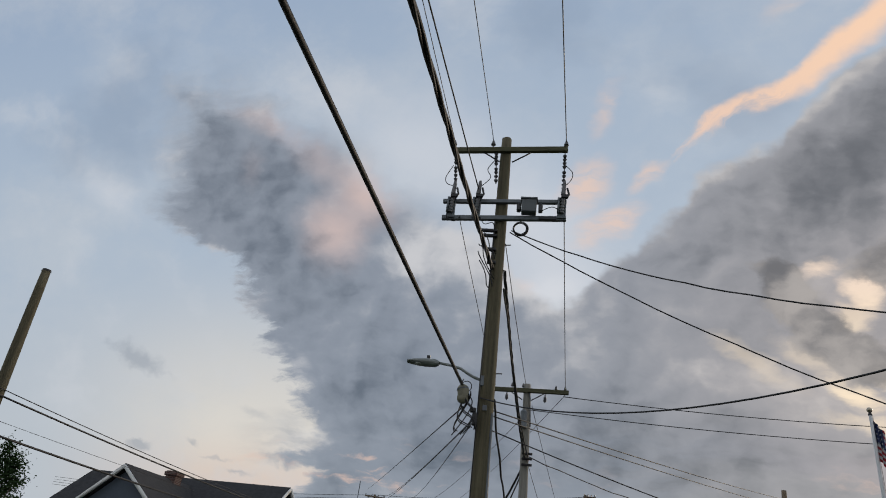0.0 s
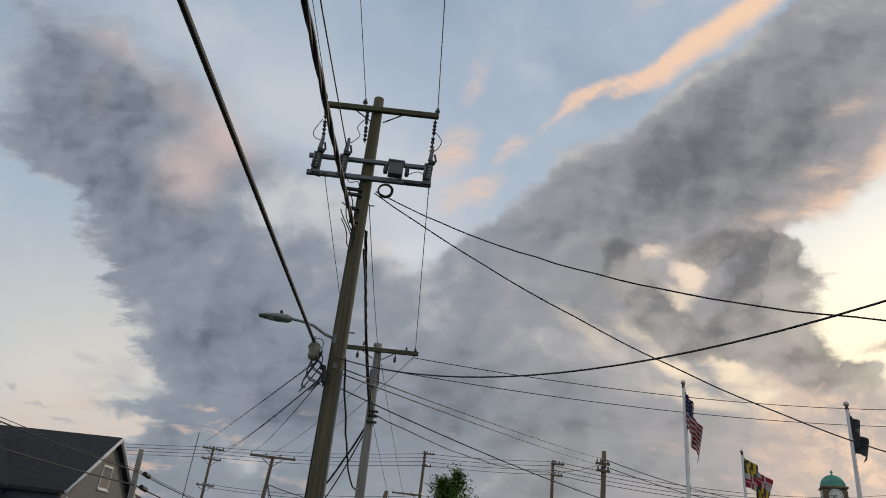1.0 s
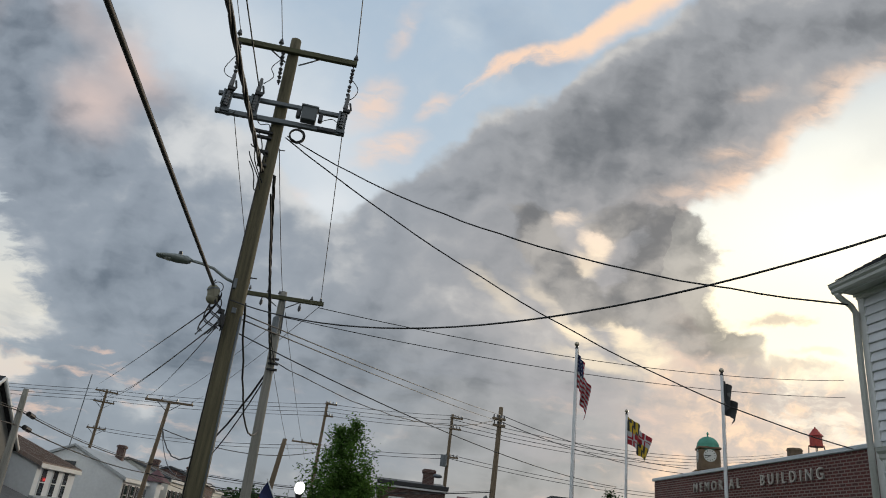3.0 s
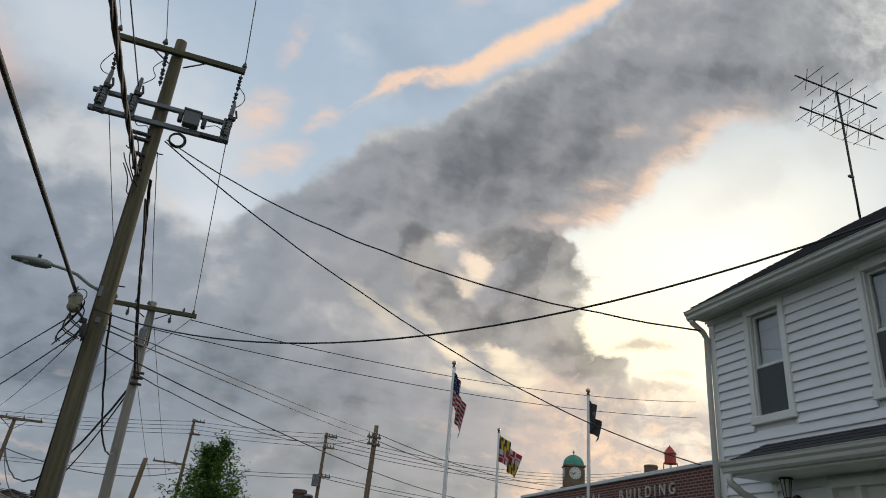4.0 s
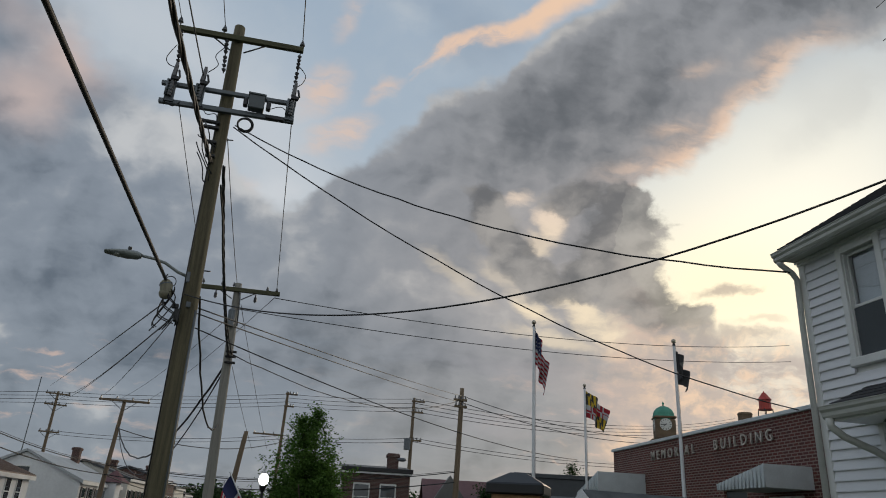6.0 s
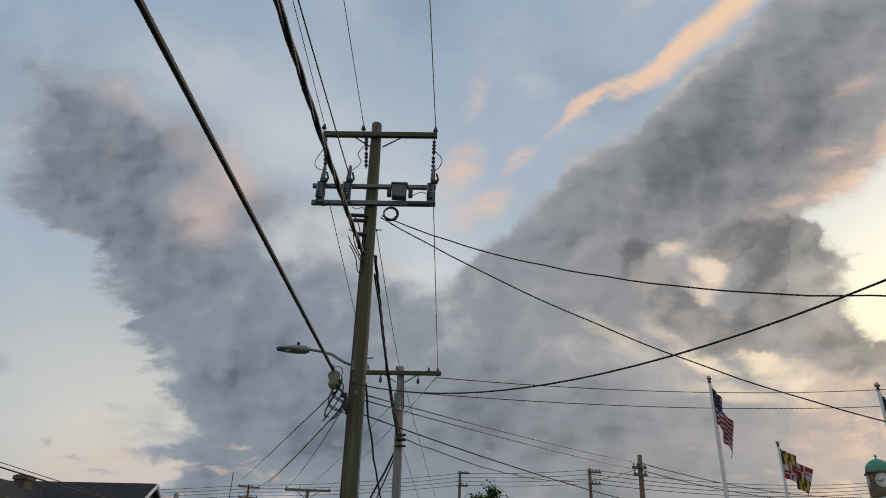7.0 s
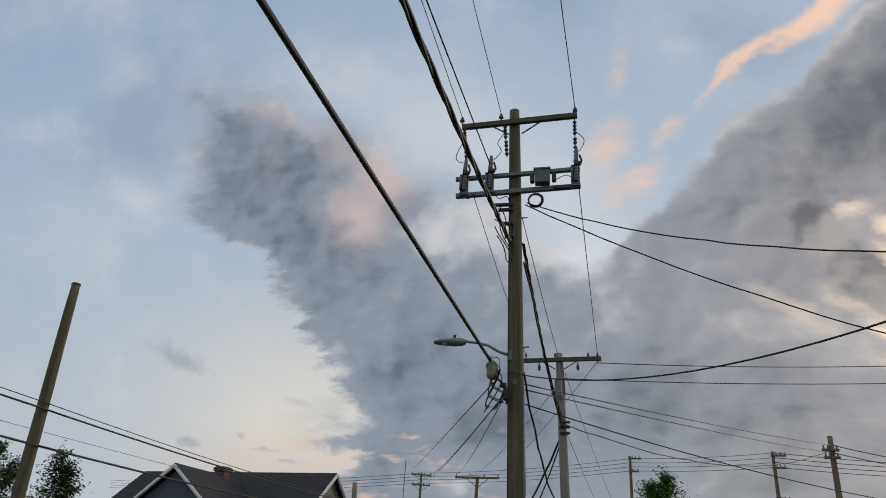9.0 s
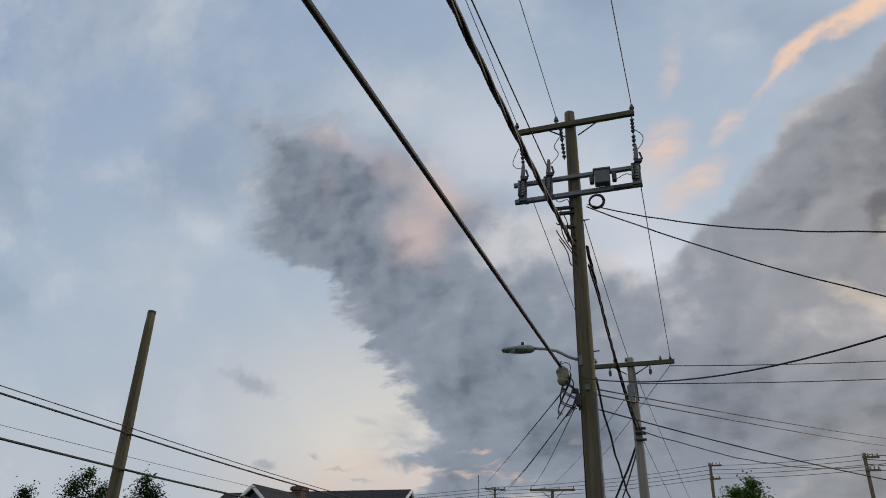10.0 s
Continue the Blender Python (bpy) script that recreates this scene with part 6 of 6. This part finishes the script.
def tree(name, label, base, height, spread, crown_from, leaves, size, seed, material="leaf", tips=16, leaders=((0.0, 0.0, 1.0),)):
    """Tapered trunk, limbs, and a crown of leafy sprays inside an uneven tapering outline."""
    rng = random.Random(seed)
    t = thing(name, label, "tree", Matrix.Translation(base))
    part("trunk", rod(B(), (0, 0, -0.2), (0.05, 0, height * 0.55), height * 0.022, height * 0.012, 10), M["bark"], t)
    tall = height - crown_from

    def reach(f, a, peak):
        w = spread * min(1.0, 0.6 + 1.6 * f) * (1 - (f / peak) ** 2.6) if f < peak else 0.0
        return w * (0.78 + 0.55 * noise.noise((2.2 * math.cos(a) + seed, 2.2 * math.sin(a), f * 7.0)))

    ends = []
    bm = B()
    per = 34
    for i in range(leaves // per):
        lx, ly, peak = leaders[i % len(leaders)]
        f = peak * rng.random() ** 1.1
        a = rng.random() * math.tau
        r = reach(f, a, peak) * (0.2 + 0.8 * rng.random() ** 0.45)
        c = Vector((lx * f + math.cos(a) * r, ly * f + math.sin(a) * r, crown_from + tall * f))
        ends.append(c)
        out = Vector((math.cos(a), math.sin(a), 0.9)).normalized()
        long_ = rng.uniform(1.2, 3.0) * size
        for _ in range(per):
            p = c + out * rng.gauss(0, long_) + Vector((rng.gauss(0, 1), rng.gauss(0, 1), rng.gauss(0, 0.7))) * size * 1.5
            q = Euler((rng.uniform(-1.0, 1.0), rng.uniform(-1.0, 1.0), rng.random() * 6.28)).to_matrix()
            k = size * rng.uniform(0.6, 1.3)
            bm.faces.new([bm.verts.new(p + q @ Vector(o) * k) for o in ((0, -0.6, 0), (0.42, -0.05, 0.08), (0, 0.7, 0), (-0.42, -0.05, 0.08))])
    for i in range(tips):
        c = ends[rng.randrange(len(ends))]
        z = c.z
        part("limb", tube(B(), [(0, 0, max(0.5, z * 0.5)), (c.x * 0.5, c.y * 0.5, z * 0.82), c], 0.016 + 0.022 * (1 - z / height), 5), M["bark"], t)
    part("crown", bm, M[material], t)
    return t


tree("tree", "young green maple in full leaf beside the pavement", (2.75, 26.5, STREET), 6.9, 2.45, 0.75, 68000, 0.075, 3, "leaf", 24, ((0.12, 0.0, 0.97), (0.0, 0.1, 0.72), (-0.45, 0.2, 0.92), (0.75, -0.3, 0.66), (-0.5, 0.0, 0.60)))
tree("tree", "dark leafy tree behind the stub pole", (-22.8, 25.2, STREET), 7.25, 2.0, 1.5, 20000, 0.08, 8, "leaf_dark", 12, ((0.0, 0.0, 1.0), (-0.7, 0.0, 0.93), (0.8, 0.2, 0.90)))
tree("tree", "dark leafy tree beside its neighbour behind the stub pole", (-20.1, 25.4, STREET), 7.0, 1.6, 1.5, 14000, 0.08, 12, "leaf_dark", 10, ((0.0, 0.0, 1.0), (0.6, 0.0, 0.92)))
tree("tree", "small dark tree between houses", (-25.6, 25.0, STREET), 6.55, 1.2, 1.5, 8000, 0.08, 9, "leaf_dark", 8)
tree("tree", "bushy dark tree beside the maroon-roofed house", (19.5, 54, STREET), 5.6, 2.6, 0.5, 7000, 0.16, 10, "leaf_dark", 8)
tree("tree", "thin-topped conifer beyond the hall", (33.0, 67, STREET), 9.0, 1.5, 5.0, 1500, 0.15, 11, "leaf_dark", 6)
for i, (x, y, hgt, r) in enumerate(((-9.9, 55.2, 1.5, 1.3), (-11.0, 54.2, 1.6, 1.4), (-9.2, 56.4, 1.2, 1.0))):
    rng = random.Random(20 + i)
    sh = thing("shrub", "broad-leaved green shrub by the house wall", "shrub", pose(x, y, STREET), "shrubs")
    part("leaves", leaf_cloud(B(), rng, [((0, 0, hgt * 0.5), r, 0.6)], 1500, 0.13), M["leaf"], sh)
    part("stems", tube(B(), [(0, 0, 0), (0.05, 0, hgt * 0.6)], 0.03), M["bark"], sh)
rng = random.Random(40)
bm = B()
for i in range(420):
    a = radians(rng.uniform(-34, 44))
    dist_ = rng.uniform(330, 420)
    deg_a = math.degrees(a)
    top = 1.6 + dist_ * math.tan(radians(1.0 + 0.9 * math.exp(-((deg_a + 1) / 3) ** 2) + 1.8 * math.exp(-((deg_a - 17) / 5) ** 2)))
    c = Vector((math.sin(a) * dist_, math.cos(a) * dist_, top - rng.uniform(2, 9)))
    leaf_cloud(bm, rng, [(c, rng.uniform(3, 5), 0.9)], 60, 1.6)
    box(bm, (c.x - 2.4, c.y - 2, -4), (c.x + 2.4, c.y + 2, c.z))
tagged(part("far_woods", bm, M["leaf_dark"]), "dark wooded ridge behind the town", "woods", kind="stuff")

# ---- street furniture and vehicles ----
post = thing("street_lamp", "black post-top lamp with a lit frosted acorn globe", "street lamp", pose(1.15, 25.0, STREET))
part("post", rod(rod(B(), (0, 0, 0), (0, 0, 0.7), 0.13, 0.09, 12), (0, 0, 0.7), (0, 0, 3.85), 0.06, 0.045, 12), M["black"], post)
part("collar", rod(B(), (0, 0, 3.8), (0, 0, 4.0), 0.05, 0.13, 12), M["black"], post)
globe_ = part("globe", ball(B(), (0, 0, 4.20), 0.165, 16, 1.2), M["globe"], post, "glowing white acorn globe")
part("finial", rod(ball(B(), (0, 0, 4.40), 0.07, 10), (0, 0, 4.42), (0, 0, 4.56), 0.035, 0.01, 8), M["white"], globe_)
staff = thing("street_flag", "striped flag on a slanting staff fixed to the lamp post", "flag", pose(1.10, 24.9, 1.0))
part("staff", rod(B(), (0, 0, 0.0), (-1.05, 0, 1.75), 0.025, 0.02, 8), M["flagpole"], staff)
bm = B()
vs2 = []
for j in range(14):
    row = []
    for i in range(21):
        s, q = i / 20, j / 13
        p = Vector((-1.0, 0, 1.68)).lerp(Vector((-0.42, 0, 0.72)), q)
        row.append(bm.verts.new(p + Vector((-0.42 * s - 0.05 * math.sin(6 * s), 0.08 * math.sin(9 * s + q), -1.25 * s + 0.25 * s * q))))
    vs2.append(row)
for j in range(13):
    for i in range(20):
        f = bm.faces.new((vs2[j][i], vs2[j][i + 1], vs2[j + 1][i + 1], vs2[j + 1][i]))
        f.material_index = 2 if i < 8 and j < 7 else j % 2
part("cloth", bm, (M["red"], M["white"], M["navy"]), staff)
for x, y in ((-0.15, 73), (2.4, 73)):
    sg = thing("traffic_signal", "hanging traffic signal showing red", "traffic signal", pose(x, y, 2.0), "traffic signals")
    part("housing", box(B(), (-0.17, -0.12, -0.3), (0.17, 0.12, 0.75), 0.03), M["black"], sg)
    part("red_lamp", rod(B(), (0, -0.13, 0.52), (0, -0.17, 0.52), 0.15, 0.15, 14), M["signal_red"], sg)
    for z in (0.2, -0.1):
        part("dark_lamp", rod(B(), (0, -0.13, z), (0, -0.15, z), 0.12, 0.12, 14), M["darksteel"], sg)
    part("hanger", rod(B(), (0, 0, 0.75), (0, 0, 2.28), 0.02), M["darksteel"], sg)
plate_ = thing("parking_sign", "small white street sign with green print on a steel post", "sign", pose(0.25, 36.0, STREET))
part("post", rod(B(), (0, 0, 0), (0, 0, 2.7), 0.03), M["galv"], plate_)
sp = part("plate", box(B(), (-0.32, -0.04, 1.85), (0.32, -0.03, 2.75), 0.004), M["sign_white"], plate_)
for z, w_ in ((2.52, 0.22), (2.38, 0.26), (2.1, 0.2)):
    part("lettering_bar", box(B(), (-w_, -0.046, z), (w_, -0.041, z + 0.08)), M["sign_green"], sp)

iron = thing("iron_fence", "black ornamental iron fence along the lot", "fence", pose(1.7, 24.3, STREET + 0.15, 0, 0, 8))
for z in (0.15, 1.62, 1.95):
    part("rail", box(B(), (0, -0.02, z), (8.0, 0.02, z + 0.05)), M["black"], iron)
for i in range(5):
    part("post", box(B(), (i * 2 - 0.04, -0.04, -0.2), (i * 2 + 0.04, 0.04, 2.2), 0.01), M["black"], iron)
for i in range(61):
    x = 0.13 + i * 0.129
    part("bar", rod(B(), (x, 0, 0.15), (x, 0, 1.65), 0.011, 0.011, 5), M["black"], iron)
for i in range(30):
    part("scroll", ring(B(), (0.26 + i * 0.258, 0, 1.80), 0.105, 0.014, n=12), M["black"], iron)


def car(name, label, m, paint, tall=1.45, width=1.8, length=4.6):
    c = thing(name, label, "car", m, "cars in the street")
    w = width / 2
    outline = [(0.0, 0.35), (0.05, 0.85), (0.25, 0.95), (0.55, tall - 0.05), (1.0, tall), (2.5, tall - 0.03), (3.2, 0.98), (4.3, 0.85), (length, 0.6), (length, 0.35)]
    bm = B()
    extrude(bm, outline, -w, w)
    bmesh.ops.bevel(bm, geom=[e for e in bm.edges if abs(e.verts[0].co.x) == abs(e.verts[1].co.x)], offset=0.05, segments=2, affect="EDGES")
    body = part("body", bm, M[paint], c)
    part("rear_window", extrude(B(), [(0.26, 0.98), (0.52, tall - 0.12), (0.50, tall - 0.10), (0.22, 0.98)], -w + 0.16, w - 0.16), M["glass"], body)
    for s in (-1, 1):
        part("tail_lamp", box(B(), (s * (w - 0.15) - 0.12, -0.03, 0.72), (s * (w - 0.15) + 0.12, 0.04, 0.92), 0.02), M["tail"], body)
        part("side_window", box(B(), (s * w - 0.012, 0.75, 0.98), (s * w + 0.012, 2.6, tall - 0.14), 0.004), M["glass"], body)
    part("number_plate", box(B(), (-0.2, -0.02, 0.60), (0.2, 0.02, 0.74)), M["sign_white"], body)
    part("bumper", box(B(), (-w + 0.05, -0.09, 0.38), (w - 0.05, 0.05, 0.56), 0.03), M["darksteel"], body)
    for sx in (-1, 1):
        for y in (0.85, 3.65):
            wh = part("wheel", rod(B(), (sx * (w - 0.2), y, 0.32), (sx * (w + 0.01), y, 0.32), 0.32, 0.32, 18), M["tyre"], c)
            part("rim", rod(B(), (sx * (w + 0.01), y, 0.32), (sx * (w + 0.02), y, 0.32), 0.2, 0.18, 14), M["galv"], wh)
    return c


car("suv", "dark sport utility car with lit tail lamps", pose(-2.75, 52.4, STREET, 0, 0, -4.6), "car_dark", 1.78, 1.9)
car("sedan", "tan saloon car waiting with tail lamps lit", pose(-0.95, 48.5, STREET, 0, 0, -4.6), "car_silver", 1.5, 1.8)
car("suv", "dark car further ahead in the queue", pose(-2.3, 60.5, STREET, 0, 0, -4.6), "car_dark", 1.6, 1.85)
car("sedan", "dark saloon car near the junction", pose(0.6, 68, STREET, 0, 0, -4.6), "car_dark", 1.5, 1.8)

# ---- distant poles ----
def far_pole(label, base, top, r=0.14, material="pole_brown", arms=(), boxed=False):
    p = thing("utility_pole", label, "utility pole", Matrix.Translation(base), "utility poles")
    d = Vector(top) - Vector(base)
    part("shaft", wood_pole(B(), (0, 0, -0.1), d, r * 1.25, r * 0.8), M[material], p)
    for dz_, x0, x1, turn in arms:
        m = Matrix.Translation((d.x, d.y, d.z - dz_)) @ Matrix.Rotation(radians(turn), 4, "Z")
        a = part("crossarm", box(B(), (x0, -0.2, -0.07), (x1, -0.08, 0.07), 0.01, m), M["pole_brown"], p)
        for i in range(4):
            x = x0 + 0.1 + (x1 - x0 - 0.2) * i / 3
            bm = rod(B(), (x, -0.14, 0.07), (x, -0.14, 0.25), 0.06, 0.04, 8)
            bm.transform(m)
            part("insulator", bm, M["porcelain"], a)
        if x1 - x0 > 1.6:
            for s in (-1, 1):
                bm = tube(B(), [(s * 0.75, -0.1, -0.06), (0, -0.05, -0.65)], 0.022, 5)
                bm.transform(m)
                part("brace", bm, M["darksteel"], a)
    if boxed:
        part("transformer_can", rod(B(), (d.x - 0.45, -0.1, d.z - 4.3), (d.x - 0.45, -0.1, d.z - 3.4), 0.28, 0.28, 12), M["galv"], p)
    return p


far_pole("leaning brown pole carrying telephone cables by the kerb", (-10.54, 34.39, STREET), (-10.86, 34.46, 5.6), 0.15, "pole_grey")
far_pole("brown pole with one long crossarm across the street", (-7.7, 50.74, STREET), (-7.15, 50.6, 8.05), 0.14, "pole_brown", ((0.1, -1.55, 1.55, 0),))
far_pole("distant pole with short double crossarms", (-17.3, 77.68, STREET), (-17.15, 77.68, 11.75), 0.15, "pole_brown", ((0.25, -1.1, 1.1, 20), (1.3, -1.0, 1.0, 20), (3.9, -0.9, 0.9, 20)))
far_pole("distant pole with side brackets and a street-light arm", (4.0, 66.72, STREET), (4.25, 66.72, 12.1), 0.15, "pole_brown", ((0.2, -0.2, 0.9, 0), (1.3, -0.2, 0.7, 0), (3.9, -2.6, 0.1, 0)))
far_pole("distant pole with side brackets and a transformer", (14.0, 58.0, STREET), (14.2, 58.3, 11.3), 0.15, "pole_brown", ((0.3, -0.2, 0.9, 0), (1.2, -0.2, 0.8, 0), (3.5, -0.3, 0.8, 0)), True)
far_pole("plain brown pole at the street corner with spool insulators", (12.95, 41.9, STREET), (13.22, 41.89, 9.44), 0.17, "pole_brown", ((0.75, -0.55, 0.3, 0), (1.15, -0.5, 0.3, 0)))
far_pole("dark leaning pole stub near the junction", (-0.2, 40.0, STREET), (0.62, 40.0, 5.6), 0.15, "pole_brown")
mast_ = thing("radio_mast", "thin lattice radio mast behind the houses", "mast", pose(-19.0, 77.0, STREET))
part("mast", tube(B(), [(0, 0, 0), (0.2, 0, 14.5)], 0.05, 5), M["galv"], mast_)
far_pole("utility pole behind the camera that carries the lines on", (-3.2, -25.0, STREET), (-3.2, -25.0, 11.1), 0.16, "pole", ((0.3, -1.25, 1.3, 2),))


# ---- overhead lines ----
def wire(name, label, a, b, sag, r, material="rubber", n=28, wobble=0.0, seg=6, twist=0, group="overhead lines"):
    a, b = Vector(a), Vector(b)
    pts = []
    for i in range(n + 1):
        f = i / n
        p = a.lerp(b, f)
        p.z -= 4 * sag * f * (1 - f)
        if wobble:
            p += Vector((noise.noise((f * 14, a.x, a.z)), 0, noise.noise((f * 17, b.x, 3)))) * wobble
        pts.append(p)
    if twist:
        bm = B()
        for k in range(3):
            tube(bm, [p + Vector((math.cos(i * twist + k * 2.1), 0, math.sin(i * twist + k * 2.1))) * r * 0.95 for i, p in enumerate(pts)], r * 0.8, seg)
    else:
        bm = tube(B(), pts, r, seg)
    return tagged(part(name, bm, M[material]), label, "cable", group)


K = -0.05 * 38
wire("telephone_cable", "thick black telephone cable lashed below its strand", (-1.60, 12.85, 5.36), (-1.66 + K, -25, 5.05), 0.02, 0.030)
wire("steel_strand", "brown steel strand carrying the telephone cable", (-1.61, 12.85, 5.405), (-1.67 + K, -25, 5.095), 0.02, 0.013, "strand")
wire("power_cable", "twisted triple power cable running to the next pole", (-1.24, 12.95, 7.85), (-0.75 + K, -25, 7.83), 1.72, 0.026, n=120, twist=0.7, seg=5)
wire("conductor", "thin bare conductor on the crossarm insulator", (-2.33, 12.94, 10.99), (-1.96 + K, -25, 11.0), 0.25, 0.009, "alu")
wire("conductor", "thin bare conductor on the crossarm insulator", (-1.46, 12.94, 11.02), (-0.86 + K, -25, 11.0), 0.25, 0.009, "alu")
wire("conductor", "thin bare conductor on the crossarm insulator", (0.15, 12.94, 11.05), (-0.26 + K, -25, 11.0), 0.25, 0.011, "alu")
wire("power_cable", "black cable from the middle fuse to the next pole", (-1.66, 12.8, 9.62), (-2.34 + K, -25, 9.6), 0.45, 0.014)

wire("conductor", "thin conductor dropping to the second pole", (0.16, 12.85, 9.02), (0.62, 22.06, 8.2), 0.05, 0.010, "alu")
wire("conductor", "thin conductor dropping to the second pole", (-2.02, 12.85, 8.95), (-1.62, 22.06, 8.2), 0.05, 0.009, "alu")
wire("conductor", "thin conductor dropping to the second pole", (-1.02, 13.1, 8.5), (-0.62, 22.06, 8.25), 0.08, 0.010, "alu")
wire("power_cable", "black twisted cable from pole to pole", (-1.0, 13.15, 7.9), (-0.52, 22.02, 5.95), 0.35, 0.022, n=60, twist=0.7, seg=5)
wire("power_cable", "black cable from pole to pole", (-0.98, 13.15, 7.5), (-0.44, 22.02, 6.0), 0.30, 0.020, wobble=0.02)
wire("service_drop", "black service cable sagging to the white house", (-0.92, 12.95, 8.74), (6.68, 7.10, 4.86), 0.60, 0.012, wobble=0.02)
wire("service_drop", "black service cable sagging to the brick hall", (-0.95, 12.95, 8.70), (12.62, 13.6, 4.42), 0.79, 0.013, wobble=0.02)
wire("service_drop", "black telephone drop slung to the house eave", (-1.25, 12.95, 5.16), (6.28, 2.70, 5.09), 1.05, 0.011)
wire("power_cable", "long cable from the crossarm towards the east", (0.6, 22.1, 7.95), (26.95, 29.33, 11.05), 0.60, 0.013)
wire("power_cable", "long cable from the second pole towards the east", (-0.45, 22.1, 7.45), (26.94, 29.34, 10.20), 0.55, 0.013)
wire("telephone_cable", "cable running to the corner pole", (-1.2, 13.0, 5.0), (13.2, 41.8, 8.95), 0.10, 0.014)
wire("telephone_cable", "cable running to the corner pole", (-1.2, 13.0, 4.9), (13.2, 41.8, 8.55), 0.10, 0.014)
wire("telephone_cable", "wavy cable from the second pole to the corner pole", (-0.42, 22.1, 6.02), (13.2, 41.8, 8.75), 1.05, 0.017, wobble=0.05)
wire("telephone_cable", "long low cable passing over the lot", (-1.1, 13.0, 4.62), (14.33, 28.57, 4.39), 0.40, 0.013)
for z in (8.95, 8.55):
    wire("telephone_cable", "cable from the corner pole to the east", (13.25, 41.8, z), (31.67, 50.92, z - 0.25), 0.5, 0.022)
wire("service_drop", "thin drop wire to the far street pole", (-1.55, 12.92, 4.96), (-18.0, 77.5, 12.2), 0.06, 0.014)
for dx, dz_ in ((0.9, -0.05), (0.55, -0.6)):
    wire("service_drop", "thin drop wire to the far street pole", (-1.34, 12.92, 4.74), (-17.15 + dx, 77.5, 11.65 + dz_), 0.35, 0.013)
wire("service_drop", "thin drop wire to the long-armed pole", (-1.34, 12.92, 4.70), (-8.62, 50.45, 8.15), 0.25, 0.010)
wire("service_drop", "thin drop wire from the second pole across the street", (-0.62, 22.1, 7.25), (-7.3, 50.45, 8.15), 0.25, 0.010)
wire("service_drop", "thin drop wire from the crossarm across the street", (0.62, 22.0, 7.98), (-5.7, 50.45, 8.15), 0.25, 0.010)
wire("service_drop", "thin drop wire slung to the lot behind the tree", (-0.40, 22.1, 7.6), (2.07, 45.0, 5.1), 0.15, 0.009)
wire("service_drop", "thin drop wire slung to the lot behind the tree", (-0.46, 22.1, 5.9), (1.21, 45.0, 5.0), 0.1, 0.009)
wire("telephone_cable", "thick black cable looping across the street", (-0.52, 22.1, 5.85), (-7.2, 50.6, 6.3), 2.4, 0.035, wobble=0.05)
wire("telephone_cable", "black cable looping across the street", (-0.5, 22.1, 5.75), (-7.2, 50.6, 6.3), 3.1, 0.022)
wire("telephone_cable", "heavy cable crossing to the far side", (-7.2, 50.6, 6.2), (4.2, 66.6, 7.6), 0.9, 0.03)
wire("telephone_cable", "black cable hanging between the poles", (-1.0, 13.1, 5.2), (-0.5, 22.1, 3.9), 0.9, 0.022, wobble=0.03)
# long-distance lines on the cross street
for k in range(4):
    dz_ = -0.35 * k
    wire("distant_line", "thin distant line along the cross street", (-70, 100, 12.6 + dz_), (-17.1, 77.6, 11.7 + dz_), 0.6, 0.022)
    wire("distant_line", "thin distant line along the cross street", (-17.1, 77.6, 11.7 + dz_), (4.3, 66.6, 11.9 + dz_), 0.3, 0.02)
    wire("distant_line", "thin distant line along the cross street", (4.3, 66.6, 11.9 + dz_), (14.3, 58.2, 11.2 + dz_), 0.15, 0.018)
    wire("distant_line", "thin distant line along the cross street", (14.3, 58.2, 11.2 + dz_), (68, 86, 17.5 + dz_), 1.6, 0.024)
for k in range(2):
    wire("distant_line", "lower distant line along the cross street", (4.3, 66.6, 8.2 - 0.3 * k), (14.3, 58.2, 8.0 - 0.3 * k), 0.2, 0.02)
    wire("distant_line", "lower distant line along the cross street", (14.3, 58.2, 8.0 - 0.3 * k), (55, 70, 9.5 - 0.3 * k), 1.0, 0.022)
    wire("distant_line", "lower distant line along the cross street", (-17.1, 77.6, 8.0 - 0.3 * k), (4.3, 66.6, 8.2 - 0.3 * k), 0.5, 0.02)
# cables on the far side of the street, past the stub pole
for z0, z1, z2, r in ((6.2, 5.06, 4.70, 0.013), (6.06, 4.91, 4.62, 0.026), (5.1, 4.06, 4.05, 0.030)):
    wire("telephone_cable", "black cable strung along the far pavement", (-15.2, -15, z0 + 0.3), (-12.75, 15.25, z1), 0.15, r)
    wire("telephone_cable", "black cable strung along the far pavement", (-12.75, 15.25, z1), (-10.75, 34.4, z2), 0.12, r)
    wire("telephone_cable", "black cable strung along the far pavement", (-10.75, 34.4, z2), (-7.45, 50.5, z2 - 0.7), 0.25, r)
    wire("telephone_cable", "black cable strung along the far pavement", (-7.45, 50.5, z2 - 0.7), (-3.5, 95, z2 - 0.5), 0.6, r * 1.2)
    wire("telephone_cable", "black cable crossing towards the corner pole", (-7.45, 50.5, z2 - 0.7), (13.0, 41.8, z2 - 0.2), 0.7, r)
wire("service_drop", "thin wire behind the stub pole", (-22, 4, 6.4), (-14.5, 30, 4.9), 0.1, 0.008)
wire("span_wire", "span wire carrying the traffic signals", (-8.0, 73, 4.62), (6.0, 73, 4.62), 0.36, 0.02, "alu")
for x, y, z in ((-10.58, 35.2, 4.58), (-10.58, 35.2, 4.0)):
    sc = thing("splice_case", "black cable splice case on the strand", "splice case", pose(x, y, z))
    part("barrel", rod(B(), (0, -0.3, 0.03), (0.06, 0.3, -0.03), 0.11, 0.11, 10), M["black"], sc)
